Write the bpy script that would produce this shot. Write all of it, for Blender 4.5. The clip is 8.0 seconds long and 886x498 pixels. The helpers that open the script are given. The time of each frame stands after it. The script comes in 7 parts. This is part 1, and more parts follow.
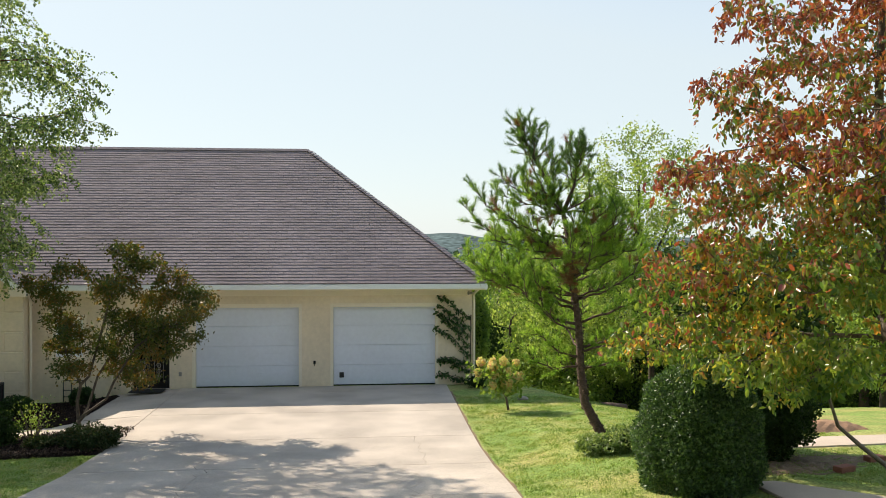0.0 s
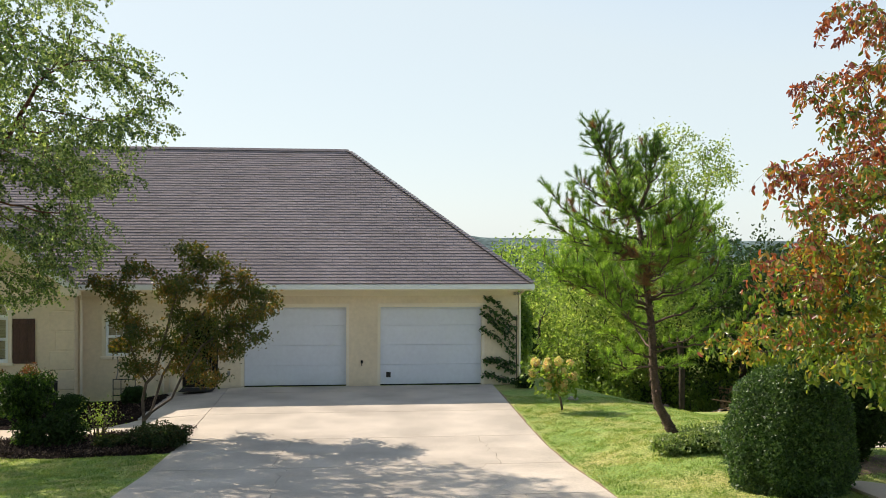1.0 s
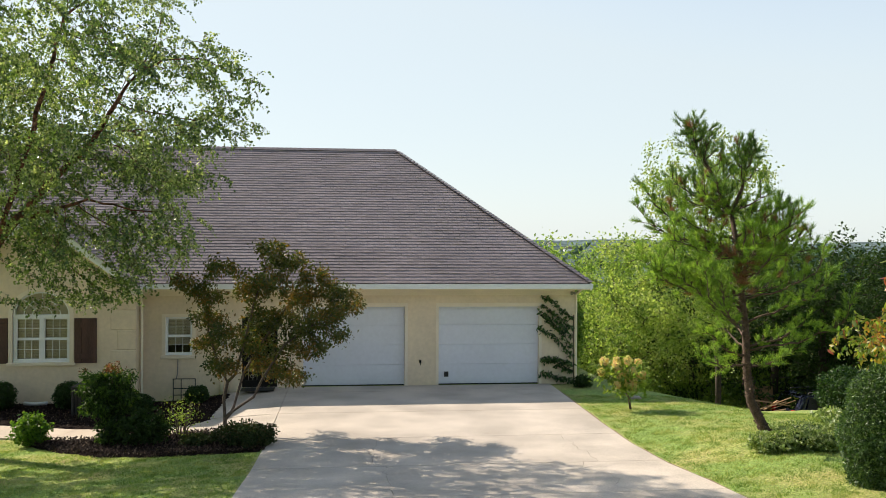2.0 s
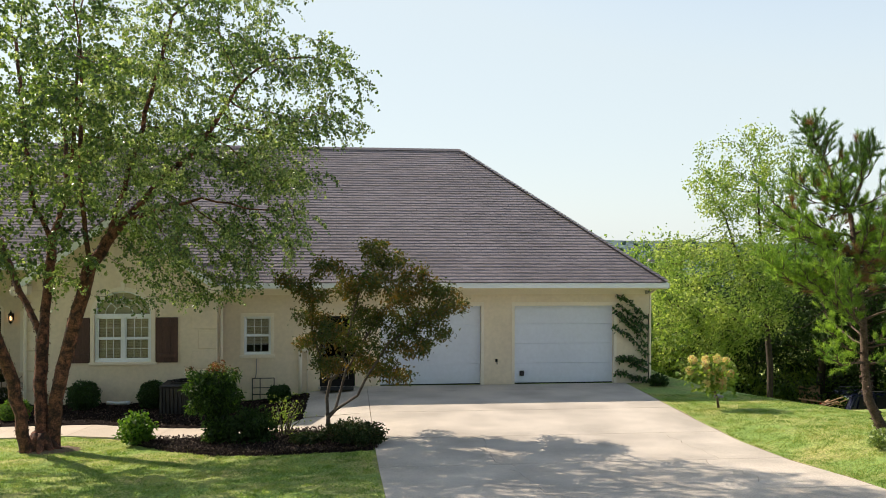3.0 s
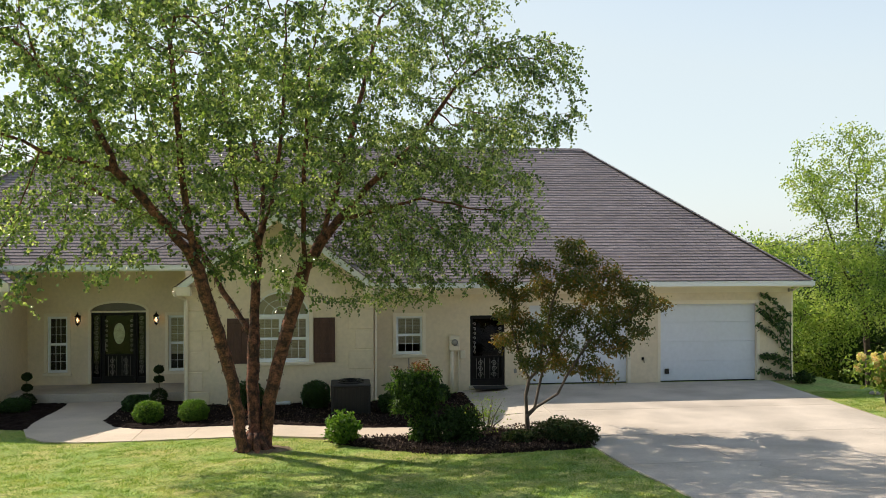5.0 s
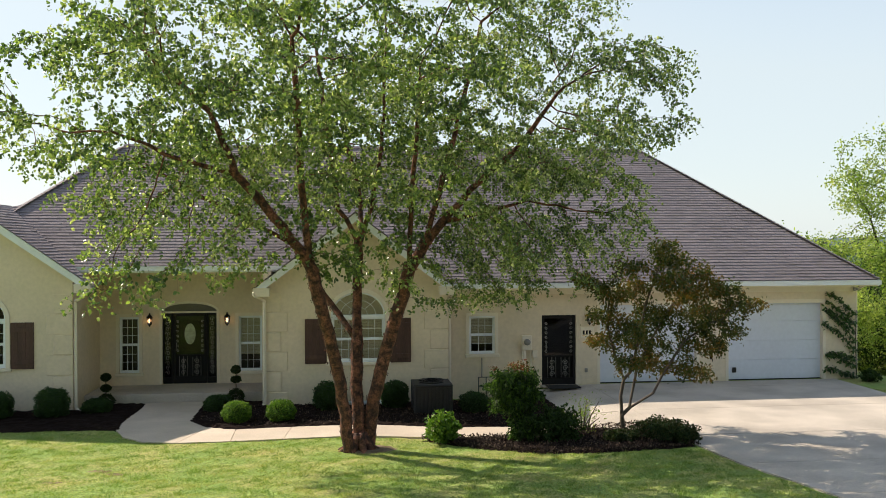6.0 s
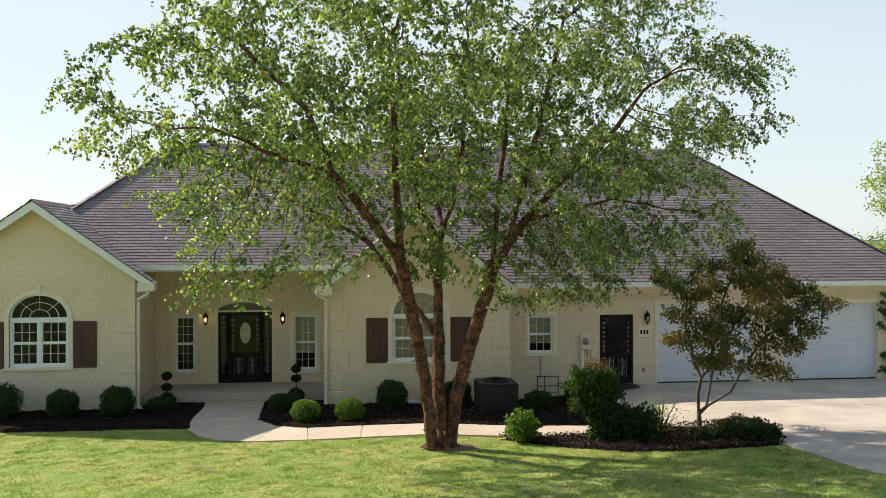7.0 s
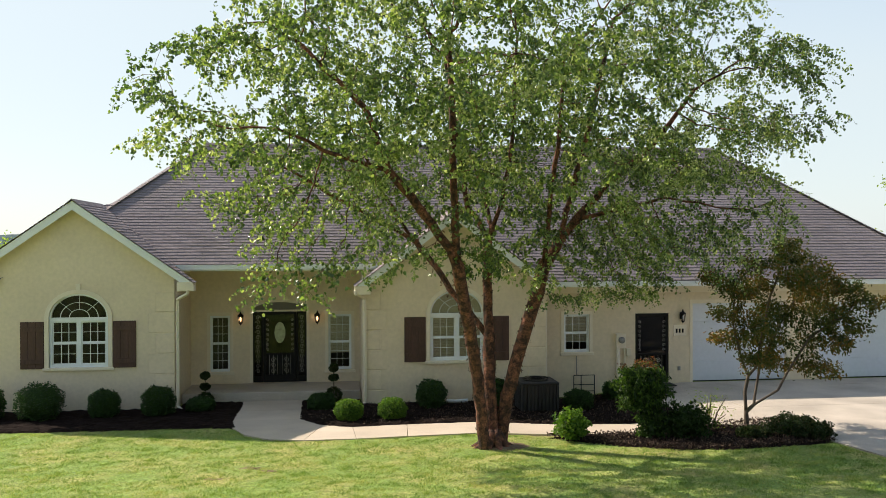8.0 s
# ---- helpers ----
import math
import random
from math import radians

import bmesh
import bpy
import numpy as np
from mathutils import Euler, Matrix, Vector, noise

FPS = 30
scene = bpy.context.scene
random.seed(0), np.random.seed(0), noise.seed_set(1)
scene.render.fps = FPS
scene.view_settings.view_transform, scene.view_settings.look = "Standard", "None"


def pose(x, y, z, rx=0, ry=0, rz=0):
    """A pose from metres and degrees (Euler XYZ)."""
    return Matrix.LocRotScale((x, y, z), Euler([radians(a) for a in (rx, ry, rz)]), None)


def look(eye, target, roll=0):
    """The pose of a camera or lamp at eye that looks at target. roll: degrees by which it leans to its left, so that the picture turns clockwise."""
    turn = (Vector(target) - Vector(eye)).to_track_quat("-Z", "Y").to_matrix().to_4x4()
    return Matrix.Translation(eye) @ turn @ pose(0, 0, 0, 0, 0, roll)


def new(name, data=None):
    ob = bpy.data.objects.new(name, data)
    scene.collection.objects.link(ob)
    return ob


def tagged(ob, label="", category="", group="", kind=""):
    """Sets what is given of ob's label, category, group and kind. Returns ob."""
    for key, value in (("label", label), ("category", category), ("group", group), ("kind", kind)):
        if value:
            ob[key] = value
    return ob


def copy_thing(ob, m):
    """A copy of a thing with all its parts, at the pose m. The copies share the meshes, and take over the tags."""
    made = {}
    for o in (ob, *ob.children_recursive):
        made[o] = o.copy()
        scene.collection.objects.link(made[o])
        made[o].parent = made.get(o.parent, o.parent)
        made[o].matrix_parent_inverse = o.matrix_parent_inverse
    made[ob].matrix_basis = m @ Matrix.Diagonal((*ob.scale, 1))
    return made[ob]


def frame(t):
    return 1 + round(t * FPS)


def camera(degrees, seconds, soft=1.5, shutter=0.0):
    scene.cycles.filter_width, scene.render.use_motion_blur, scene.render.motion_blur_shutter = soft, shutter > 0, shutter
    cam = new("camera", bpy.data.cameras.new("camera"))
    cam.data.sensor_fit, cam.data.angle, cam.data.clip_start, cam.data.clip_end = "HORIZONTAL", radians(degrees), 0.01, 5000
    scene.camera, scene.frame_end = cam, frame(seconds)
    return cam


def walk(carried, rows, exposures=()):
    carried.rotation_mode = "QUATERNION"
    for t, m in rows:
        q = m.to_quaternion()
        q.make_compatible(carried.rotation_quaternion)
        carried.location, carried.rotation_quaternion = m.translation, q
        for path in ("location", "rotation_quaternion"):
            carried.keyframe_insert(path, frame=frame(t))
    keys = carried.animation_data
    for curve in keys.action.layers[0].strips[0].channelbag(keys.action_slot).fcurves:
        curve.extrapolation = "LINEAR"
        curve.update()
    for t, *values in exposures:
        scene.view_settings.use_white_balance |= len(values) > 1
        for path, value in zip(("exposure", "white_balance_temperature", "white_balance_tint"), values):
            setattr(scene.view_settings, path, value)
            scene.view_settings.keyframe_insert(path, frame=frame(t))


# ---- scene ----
cam = camera(54.0, 8.0, soft=0.75)
PATH = [
    (0, (0.897, -0.201, 3.855), (1.091, 1.789, 3.841), -0.0),
    (0.5, (0.278, -0.189, 3.874), (0.472, 1.801, 3.858), -0.1),
    (1, (-0.421, -0.178, 3.867), (-0.223, 1.812, 3.853), 0.2),
    (2.5, (-3.222, 0.059, 3.775), (-3.002, 2.047, 3.766), 0.2),
    (3, (-4.264, 0.166, 3.753), (-4.046, 2.154, 3.745), 0.2),
    (3.5, (-5.292, 0.287, 3.757), (-5.074, 2.275, 3.747), 0.2),
    (4, (-6.271, 0.358, 3.741), (-6.056, 2.347, 3.732), 0.1),
    (4.5, (-7.254, 0.445, 3.703), (-7.034, 2.433, 3.698), 0.0),
    (5.8, (-9.932, 0.552, 3.817), (-9.701, 2.539, 3.803), -0.2),
    (6, (-10.33, 0.564, 3.823), (-10.095, 2.55, 3.809), -0.2),
    (6.5, (-11.294, 0.637, 3.813), (-11.049, 2.622, 3.799), -0.1),
    (7, (-11.976, 0.764, 3.748), (-11.732, 2.749, 3.739), -0.1),
    (7.5, (-12.50, 0.86, 3.727), (-12.262, 2.847, 3.719), -0.2),
    (8, (-12.984, 0.866, 3.741), (-12.735, 2.851, 3.731), -0.2),
]
walk(cam, [(t, look(eye, target, roll)) for t, eye, target, roll in PATH], exposures=[(0.0, 0.52, 6900, 12), (8.0, 0.52, 6900, 12)])

# ---- light ----
SUN_AZ, SUN_EL = 52.0, 37.0          # from the back left of the house
world = bpy.data.worlds.new("sky")
scene.world = world
world.use_nodes = True
wn = world.node_tree
sky = wn.nodes.new("ShaderNodeTexSky")
sky.sky_type, sky.sun_disc = "NISHITA", False
sky.sun_elevation, sky.sun_rotation = radians(SUN_EL), radians(-SUN_AZ)
sky.air_density, sky.dust_density, sky.ozone_density, sky.altitude = 1.0, 0.7, 0.8, 100
haze = wn.nodes.new("ShaderNodeMix")      # thin haze, thickest where the clear sky is bright, towards the horizon
haze.data_type = "RGBA"
haze.inputs[7].default_value = (3.45, 4.05, 4.35, 1)
bright, amount = wn.nodes.new("ShaderNodeRGBToBW"), wn.nodes.new("ShaderNodeMapRange")
amount.inputs[1].default_value, amount.inputs[2].default_value, amount.inputs[3].default_value, amount.inputs[4].default_value = 1.2, 3.8, 0.15, 0.85
wn.links.new(sky.outputs[0], bright.inputs[0])
wn.links.new(bright.outputs[0], amount.inputs[0])
wn.links.new(amount.outputs[0], haze.inputs[0])
wn.links.new(sky.outputs[0], haze.inputs[6])
wn.links.new(haze.outputs[2], wn.nodes["Background"].inputs[0])
wn.nodes["Background"].inputs[1].default_value = 0.15
sun = new("sun", bpy.data.lights.new("sun", "SUN"))
sun.data.energy, sun.data.angle, sun.data.color = 5.0, radians(0.53), (1.0, 0.91, 0.78)
sun_way = Vector((-math.sin(radians(SUN_AZ)) * math.cos(radians(SUN_EL)), math.cos(radians(SUN_AZ)) * math.cos(radians(SUN_EL)), math.sin(radians(SUN_EL))))
sun.matrix_world = look(tuple(sun_way * 60), (0, 0, 0))


# ---- materials ----
def material(name, base, rough=0.7, metal=0.0, spec=0.5, scale=6.0, var=0.15, fine=80.0, fine_var=0.1, bump=0.0, bump_scale=60.0,
             warp=None, random_obj=0.0, island=0.0, second=None, patch=0.5, coat=0.0):
    """Base colour varied at two scales by noise in world space, with fine relief."""
    m = bpy.data.materials.new(name)
    m.use_nodes = True
    nt = m.node_tree
    N, L = nt.nodes, nt.links
    b = N["Principled BSDF"]
    b.inputs["Roughness"].default_value, b.inputs["Metallic"].default_value = rough, metal
    b.inputs["Specular IOR Level"].default_value = spec
    b.inputs["Coat Weight"].default_value = coat
    geo = N.new("ShaderNodeNewGeometry")
    vec = geo.outputs["Position"]
    if warp:
        mp = N.new("ShaderNodeVectorMath")
        mp.operation = "MULTIPLY"
        mp.inputs[1].default_value = warp
        L.new(vec, mp.inputs[0])
        vec = mp.outputs[0]
    n1, n2 = N.new("ShaderNodeTexNoise"), N.new("ShaderNodeTexNoise")
    for n, s, d in ((n1, scale, 4), (n2, fine, 3)):
        n.inputs["Scale"].default_value, n.inputs["Detail"].default_value = s, d
        L.new(vec, n.inputs["Vector"])
    ramp = N.new("ShaderNodeMapRange")
    ramp.inputs[1].default_value, ramp.inputs[2].default_value = patch - 0.16, patch + 0.16
    L.new(n1.outputs[0], ramp.inputs[0])
    mix = N.new("ShaderNodeMix")
    mix.data_type = "RGBA"
    dark = tuple(c * (1 - var) for c in base)
    mix.inputs[6].default_value = (*base, 1)
    mix.inputs[7].default_value = (*(second or dark), 1)
    L.new(ramp.outputs[0], mix.inputs[0])
    mul = N.new("ShaderNodeMix")
    mul.data_type, mul.blend_type = "RGBA", "MULTIPLY"
    mul.inputs[0].default_value = 1.0
    r2 = N.new("ShaderNodeMapRange")
    r2.inputs[1].default_value, r2.inputs[2].default_value = 0.3, 0.7
    r2.inputs[3].default_value, r2.inputs[4].default_value = 1 - fine_var, 1 + fine_var
    L.new(n2.outputs[0], r2.inputs[0])
    L.new(mix.outputs[2], mul.inputs[6])
    L.new(r2.outputs[0], mul.inputs[7])
    out = mul.outputs[2]
    if random_obj or island:
        oi = N.new("ShaderNodeObjectInfo")
        r3 = N.new("ShaderNodeMapRange")
        r3.inputs[3].default_value, r3.inputs[4].default_value = 1 - random_obj - island, 1 + random_obj + island
        L.new(geo.outputs["Random Per Island"] if island else oi.outputs["Random"], r3.inputs[0])
        m3 = N.new("ShaderNodeMix")
        m3.data_type, m3.blend_type = "RGBA", "MULTIPLY"
        m3.inputs[0].default_value = 1.0
        L.new(out, m3.inputs[6])
        L.new(r3.outputs[0], m3.inputs[7])
        out = m3.outputs[2]
    L.new(out, b.inputs["Base Color"])
    if bump:
        bp, n3 = N.new("ShaderNodeBump"), N.new("ShaderNodeTexNoise")
        n3.inputs["Scale"].default_value, n3.inputs["Detail"].default_value = bump_scale, 4
        L.new(vec, n3.inputs["Vector"])
        bp.inputs["Strength"].default_value, bp.inputs["Distance"].default_value = min(1.0, bump), 0.02
        L.new(n3.outputs[0], bp.inputs["Height"])
        L.new(bp.outputs[0], b.inputs["Normal"])
    return m


def leaf_material(name, colours, rough=0.45, through_light=0.4, spec=0.5, patchy=0.0, each=1.0):
    """Leaves: each island takes a colour of its own along the ramp, and lets some light through."""
    m = bpy.data.materials.new(name)
    m.use_nodes = True
    N, L = m.node_tree.nodes, m.node_tree.links
    b = N["Principled BSDF"]
    geo, ramp = N.new("ShaderNodeNewGeometry"), N.new("ShaderNodeValToRGB")
    els = ramp.color_ramp.elements
    while len(els) < len(colours):
        els.new(0.5)
    for i, c in enumerate(colours):
        els[i].position, els[i].color = i / max(1, len(colours) - 1), (*c, 1)
    pick = geo.outputs["Random Per Island"]
    if patchy:
        nz, mr, ad = N.new("ShaderNodeTexNoise"), N.new("ShaderNodeMapRange"), N.new("ShaderNodeMath")
        nz.inputs["Scale"].default_value, nz.inputs["Detail"].default_value = patchy, 3
        L.new(geo.outputs["Position"], nz.inputs["Vector"])
        mr.inputs[1].default_value, mr.inputs[2].default_value, mr.inputs[3].default_value, mr.inputs[4].default_value = 0.3, 0.7, -0.45, 0.45
        L.new(nz.outputs[0], mr.inputs[0])
        ad.operation, ad.use_clamp = "ADD", True
        own = N.new("ShaderNodeMapRange")
        own.inputs[3].default_value, own.inputs[4].default_value = 0.5 - each / 2, 0.5 + each / 2
        L.new(pick, own.inputs[0])
        L.new(own.outputs[0], ad.inputs[0])
        L.new(mr.outputs[0], ad.inputs[1])
        pick = ad.outputs[0]
    L.new(pick, ramp.inputs[0])
    b.inputs["Roughness"].default_value, b.inputs["Specular IOR Level"].default_value = rough, spec
    L.new(ramp.outputs[0], b.inputs["Base Color"])
    tr, mx = N.new("ShaderNodeBsdfTranslucent"), N.new("ShaderNodeMixShader")
    bright = N.new("ShaderNodeMix")
    bright.data_type, bright.blend_type = "RGBA", "MULTIPLY"
    bright.inputs[0].default_value = 1.0
    bright.inputs[7].default_value = (1.5, 1.55, 0.75, 1)
    L.new(ramp.outputs[0], bright.inputs[6])
    L.new(bright.outputs[2], tr.inputs[0])
    mx.inputs[0].default_value = through_light
    L.new(b.outputs[0], mx.inputs[1])
    L.new(tr.outputs[0], mx.inputs[2])
    L.new(mx.outputs[0], N["Material Output"].inputs[0])
    return m


def glass_material(name, tint=(0.02, 0.025, 0.03), clear=0.55):
    """Window glass: sharp reflection over a partly clear pane."""
    m = bpy.data.materials.new(name)
    m.use_nodes = True
    N, L = m.node_tree.nodes, m.node_tree.links
    gl, tr, mx, lw = N.new("ShaderNodeBsdfGlossy"), N.new("ShaderNodeBsdfTransparent"), N.new("ShaderNodeMixShader"), N.new("ShaderNodeFresnel")
    gl.inputs["Roughness"].default_value = 0.01
    tr.inputs[0].default_value = (clear, clear, clear, 1)
    lw.inputs[0].default_value = 1.42
    L.new(lw.outputs[0], mx.inputs[0])
    L.new(tr.outputs[0], mx.inputs[1])
    L.new(gl.outputs[0], mx.inputs[2])
    L.new(mx.outputs[0], N["Material Output"].inputs[0])
    return m


def glow_material(name, colour, strength):
    m = bpy.data.materials.new(name)
    m.use_nodes = True
    b = m.node_tree.nodes["Principled BSDF"]
    b.inputs["Base Color"].default_value = (*colour, 1)
    b.inputs["Emission Color"].default_value = (*colour, 1)
    b.inputs["Emission Strength"].default_value = strength
    return m


STUCCO = material("stucco", (0.76, 0.64, 0.475), 0.9, scale=0.7, var=0.10, fine=11, fine_var=0.05, bump=0.25, bump_scale=90)
TRIM = material("cream_trim", (0.79, 0.70, 0.56), 0.7, scale=2, var=0.06, fine=30, fine_var=0.03)
WHITE = material("white_paint", (0.80, 0.83, 0.85), 0.5, scale=1.5, var=0.06, fine=25, fine_var=0.03)
DOOR_WHITE = material("garage_paint", (0.68, 0.715, 0.80), 0.45, scale=0.8, var=0.05, fine=10, fine_var=0.03)
SHINGLE = material("asphalt_shingle", (0.274, 0.233, 0.24), 0.95, spec=0.25, scale=0.55, var=0.16, fine=160, fine_var=0.35, bump=0.5, bump_scale=220, island=0.08)
SHINGLE_TAB = material("asphalt_shingle_tab", (0.274, 0.233, 0.24), 0.95, spec=0.25, scale=0.55, var=0.16, fine=160, fine_var=0.35, bump=0.5, bump_scale=220, random_obj=0.08)
IRON = material("black_iron", (0.010, 0.009, 0.009), 0.6, 0.0, spec=0.2, scale=8, var=0.3)
SHUTTER = material("shutter_brown", (0.095, 0.046, 0.033), 0.7, scale=5, var=0.3, fine=60, fine_var=0.2, warp=(1, 1, 0.15), bump=0.2)
CONCRETE = material("concrete", (0.54, 0.475, 0.405), 0.9, scale=0.8, var=0.3, fine=38, fine_var=0.16, bump=0.15, bump_scale=150, random_obj=0.06)
WALK = material("walk_concrete", (0.56, 0.47, 0.38), 0.9, scale=1.1, var=0.16, fine=60, fine_var=0.12, bump=0.15, bump_scale=150, random_obj=0.05)
MULCH = material("mulch", (0.020, 0.013, 0.011), 0.95, spec=0.05, scale=3, var=0.4, fine=45, fine_var=0.7, bump=1.0, bump_scale=40)
GRASS = material("lawn", (0.21, 0.30, 0.08), 0.95, spec=0.15, scale=0.9, var=0.2, fine=22, fine_var=0.5, bump=1.0, bump_scale=30, second=(0.40, 0.35, 0.14), patch=0.58)
# far country: the haze of distance is mixed into these base colours
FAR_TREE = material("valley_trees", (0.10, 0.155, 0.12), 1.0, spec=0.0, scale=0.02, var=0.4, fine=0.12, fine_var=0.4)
HAZY_HILL = material("hazed_woods", (0.12, 0.165, 0.168), 1.0, spec=0.0, scale=0.02, var=0.35, fine=0.12, fine_var=0.5)
BIRCH_BARK = material("river_birch_bark", (0.045, 0.022, 0.016), 0.95, scale=9, var=0.5, fine=40, fine_var=0.6, bump=1.0, bump_scale=22, second=(0.27, 0.105, 0.064), patch=0.56)
BARK = material("bark", (0.13, 0.10, 0.075), 0.95, scale=7, var=0.45, fine=50, fine_var=0.4, bump=0.8, bump_scale=40)
DARK_BARK = material("dark_bark", (0.06, 0.043, 0.035), 0.95, scale=7, var=0.45, fine=50, fine_var=0.4, bump=0.8, bump_scale=40)
PINE_BARK = material("pine_bark", (0.13, 0.085, 0.065), 0.95, scale=10, var=0.5, fine=45, fine_var=0.45, bump=1.0, bump_scale=30)
GREY_BARK = material("smooth_grey_bark", (0.26, 0.20, 0.16), 0.85, scale=6, var=0.35, fine=40, fine_var=0.2)
METAL = material("grey_metal", (0.30, 0.29, 0.28), 0.45, 0.7, scale=4, var=0.15)
# door ironwork: its reflected light is painted in as pale grey
SCROLL = material("sheen_grey_iron", (0.42, 0.40, 0.36), 0.5, 0.3, scale=8, var=0.3)
AC_METAL = material("condenser_paint", (0.024, 0.024, 0.024), 0.6, 0.1, scale=4, var=0.2)
GLASS = glass_material("window_glass", clear=0.75)
DARK_GLASS = glass_material("door_glass", clear=0.1)
# pale oval of the front door: a vague bright reflection painted as colour
OVAL_SHEEN = material("oval_sheen", (0.42, 0.45, 0.30), 0.2, scale=9, var=0.25, fine=40, fine_var=0.15)
# rooms behind the panes: their dimness is put into this dark base colour
ROOM = material("dim_room", (0.14, 0.125, 0.10), 0.95, scale=1, var=0.1)
BLIND = material("blind", (0.72, 0.66, 0.48), 0.8, scale=2, var=0.06)
# wide birch ramp: sunlit specks and shaded leaves are put into the colour
BIRCH_LEAF = leaf_material("birch_leaf", [(0.042, 0.08, 0.03), (0.085, 0.145, 0.042), (0.175, 0.25, 0.068), (0.36, 0.41, 0.21)], 0.3, 0.54, 1.0, 0.7)
RED_LEAF = leaf_material("turning_leaf", [(0.09, 0.145, 0.035), (0.15, 0.185, 0.04), (0.27, 0.17, 0.045), (0.36, 0.12, 0.05), (0.36, 0.085, 0.048), (0.28, 0.062, 0.045), (0.19, 0.046, 0.04)], 0.28, 0.46, 0.9, 0.9, 0.9)
GREENRED_LEAF = leaf_material("low_turning_leaf", [(0.065, 0.135, 0.028), (0.115, 0.195, 0.038), (0.21, 0.265, 0.05), (0.16, 0.215, 0.04), (0.30, 0.27, 0.06), (0.48, 0.22, 0.055)], 0.32, 0.55, 0.7, 1.0, 0.8)
MAPLE_LEAF = leaf_material("bronze_maple_leaf", [(0.033, 0.055, 0.014), (0.06, 0.084, 0.018), (0.08, 0.086, 0.02), (0.09, 0.072, 0.02), (0.18, 0.105, 0.024)], 0.42, 0.44, 0.4, 1.2)
# the dark patchy end of these two ramps paints shadow between leaf clumps
ASH_LEAF = leaf_material("ash_leaf", [(0.10, 0.175, 0.042), (0.225, 0.31, 0.08), (0.40, 0.45, 0.165)], 0.4, 0.58, 0.4, 0.9, 0.7)
WOOD_LEAF = leaf_material("woodland_leaf", [(0.10, 0.175, 0.042), (0.19, 0.285, 0.068), (0.33, 0.41, 0.125)], 0.4, 0.56, 0.4, 0.9, 0.7)
# dark green leaves; also paints the shade inside shrubs and in the undergrowth
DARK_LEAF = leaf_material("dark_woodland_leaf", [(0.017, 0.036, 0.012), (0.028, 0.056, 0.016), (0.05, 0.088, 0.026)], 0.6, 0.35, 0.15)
BOX_LEAF = leaf_material("boxwood_leaf", [(0.012, 0.034, 0.010), (0.025, 0.062, 0.016), (0.055, 0.115, 0.027)], 0.45, 0.3, 0.3)
LIME_LEAF = leaf_material("lime_shrub_leaf", [(0.045, 0.115, 0.016), (0.085, 0.175, 0.024), (0.16, 0.265, 0.042)], 0.5, 0.4, 0.25)
NANDINA_LEAF = leaf_material("nandina_leaf", [(0.010, 0.026, 0.008), (0.028, 0.065, 0.014), (0.085, 0.16, 0.028)], 0.5, 0.4, 0.25)
JUNIPER_LEAF = leaf_material("juniper_leaf", [(0.010, 0.022, 0.008), (0.018, 0.036, 0.012), (0.036, 0.06, 0.018), (0.06, 0.05, 0.022)], 0.6, 0.2, 0.15)
MOUND_LEAF = leaf_material("mound_boxwood_leaf", [(0.02, 0.05, 0.016), (0.045, 0.10, 0.03), (0.13, 0.215, 0.07)], 0.4, 0.38, 0.6)
RED_TIP = leaf_material("red_tip_leaf", [(0.08, 0.09, 0.03), (0.15, 0.06, 0.03), (0.26, 0.075, 0.05)], 0.45, 0.45, 0.3)
IVY_LEAF = leaf_material("ivy_leaf", [(0.11, 0.18, 0.05), (0.19, 0.26, 0.08), (0.36, 0.42, 0.20)], 0.4, 0.35, 0.6)
CHIP = leaf_material("mulch_chip", [(0.018, 0.012, 0.009), (0.03, 0.02, 0.015), (0.055, 0.035, 0.026), (0.15, 0.105, 0.075)], 0.8, 0.0, 0.2)
BLADE = leaf_material("grass_blade", [(0.11, 0.20, 0.046), (0.185, 0.285, 0.07), (0.27, 0.34, 0.11), (0.37, 0.375, 0.16)], 0.55, 0.42, 0.3, 2.0)
NEEDLE = leaf_material("pine_needle", [(0.08, 0.165, 0.035), (0.16, 0.28, 0.05), (0.30, 0.43, 0.085)], 0.4, 0.6, 0.5, 1.2)
# darker copy for the top of the pine: backlit shade put into the colour
NEEDLE_BACKLIT = leaf_material("backlit_pine_needle", [(0.045, 0.10, 0.03), (0.08, 0.16, 0.04), (0.16, 0.26, 0.065)], 0.4, 0.5, 0.6, 1.2)
DEAD_NEEDLE = leaf_material("dead_needle", [(0.20, 0.09, 0.04), (0.28, 0.13, 0.06)], 0.6, 0.2)
BLOOM = leaf_material("hydrangea_bloom", [(0.72, 0.42, 0.30), (0.64, 0.66, 0.30), (0.72, 0.66, 0.36), (0.70, 0.38, 0.26)], 0.7, 0.35)
HYDRANGEA_LEAF = leaf_material("hydrangea_leaf", [(0.10, 0.175, 0.035), (0.17, 0.25, 0.05), (0.28, 0.34, 0.08)], 0.45, 0.5, 0.4)
STONE = material("field_stone", (0.38, 0.34, 0.29), 0.9, scale=4, var=0.3, fine=40, fine_var=0.2, bump=0.4)
DIRT = material("red_dirt", (0.34, 0.20, 0.12), 0.95, scale=2, var=0.3, fine=40, fine_var=0.25, bump=0.5)
BRICK = material("red_brick", (0.30, 0.12, 0.08), 0.9, scale=6, var=0.3)
LUMBER = material("old_lumber", (0.42, 0.26, 0.15), 0.9, scale=4, var=0.35, fine=50, fine_var=0.2)
PLASTIC = material("black_plastic", (0.01, 0.01, 0.012), 0.35)
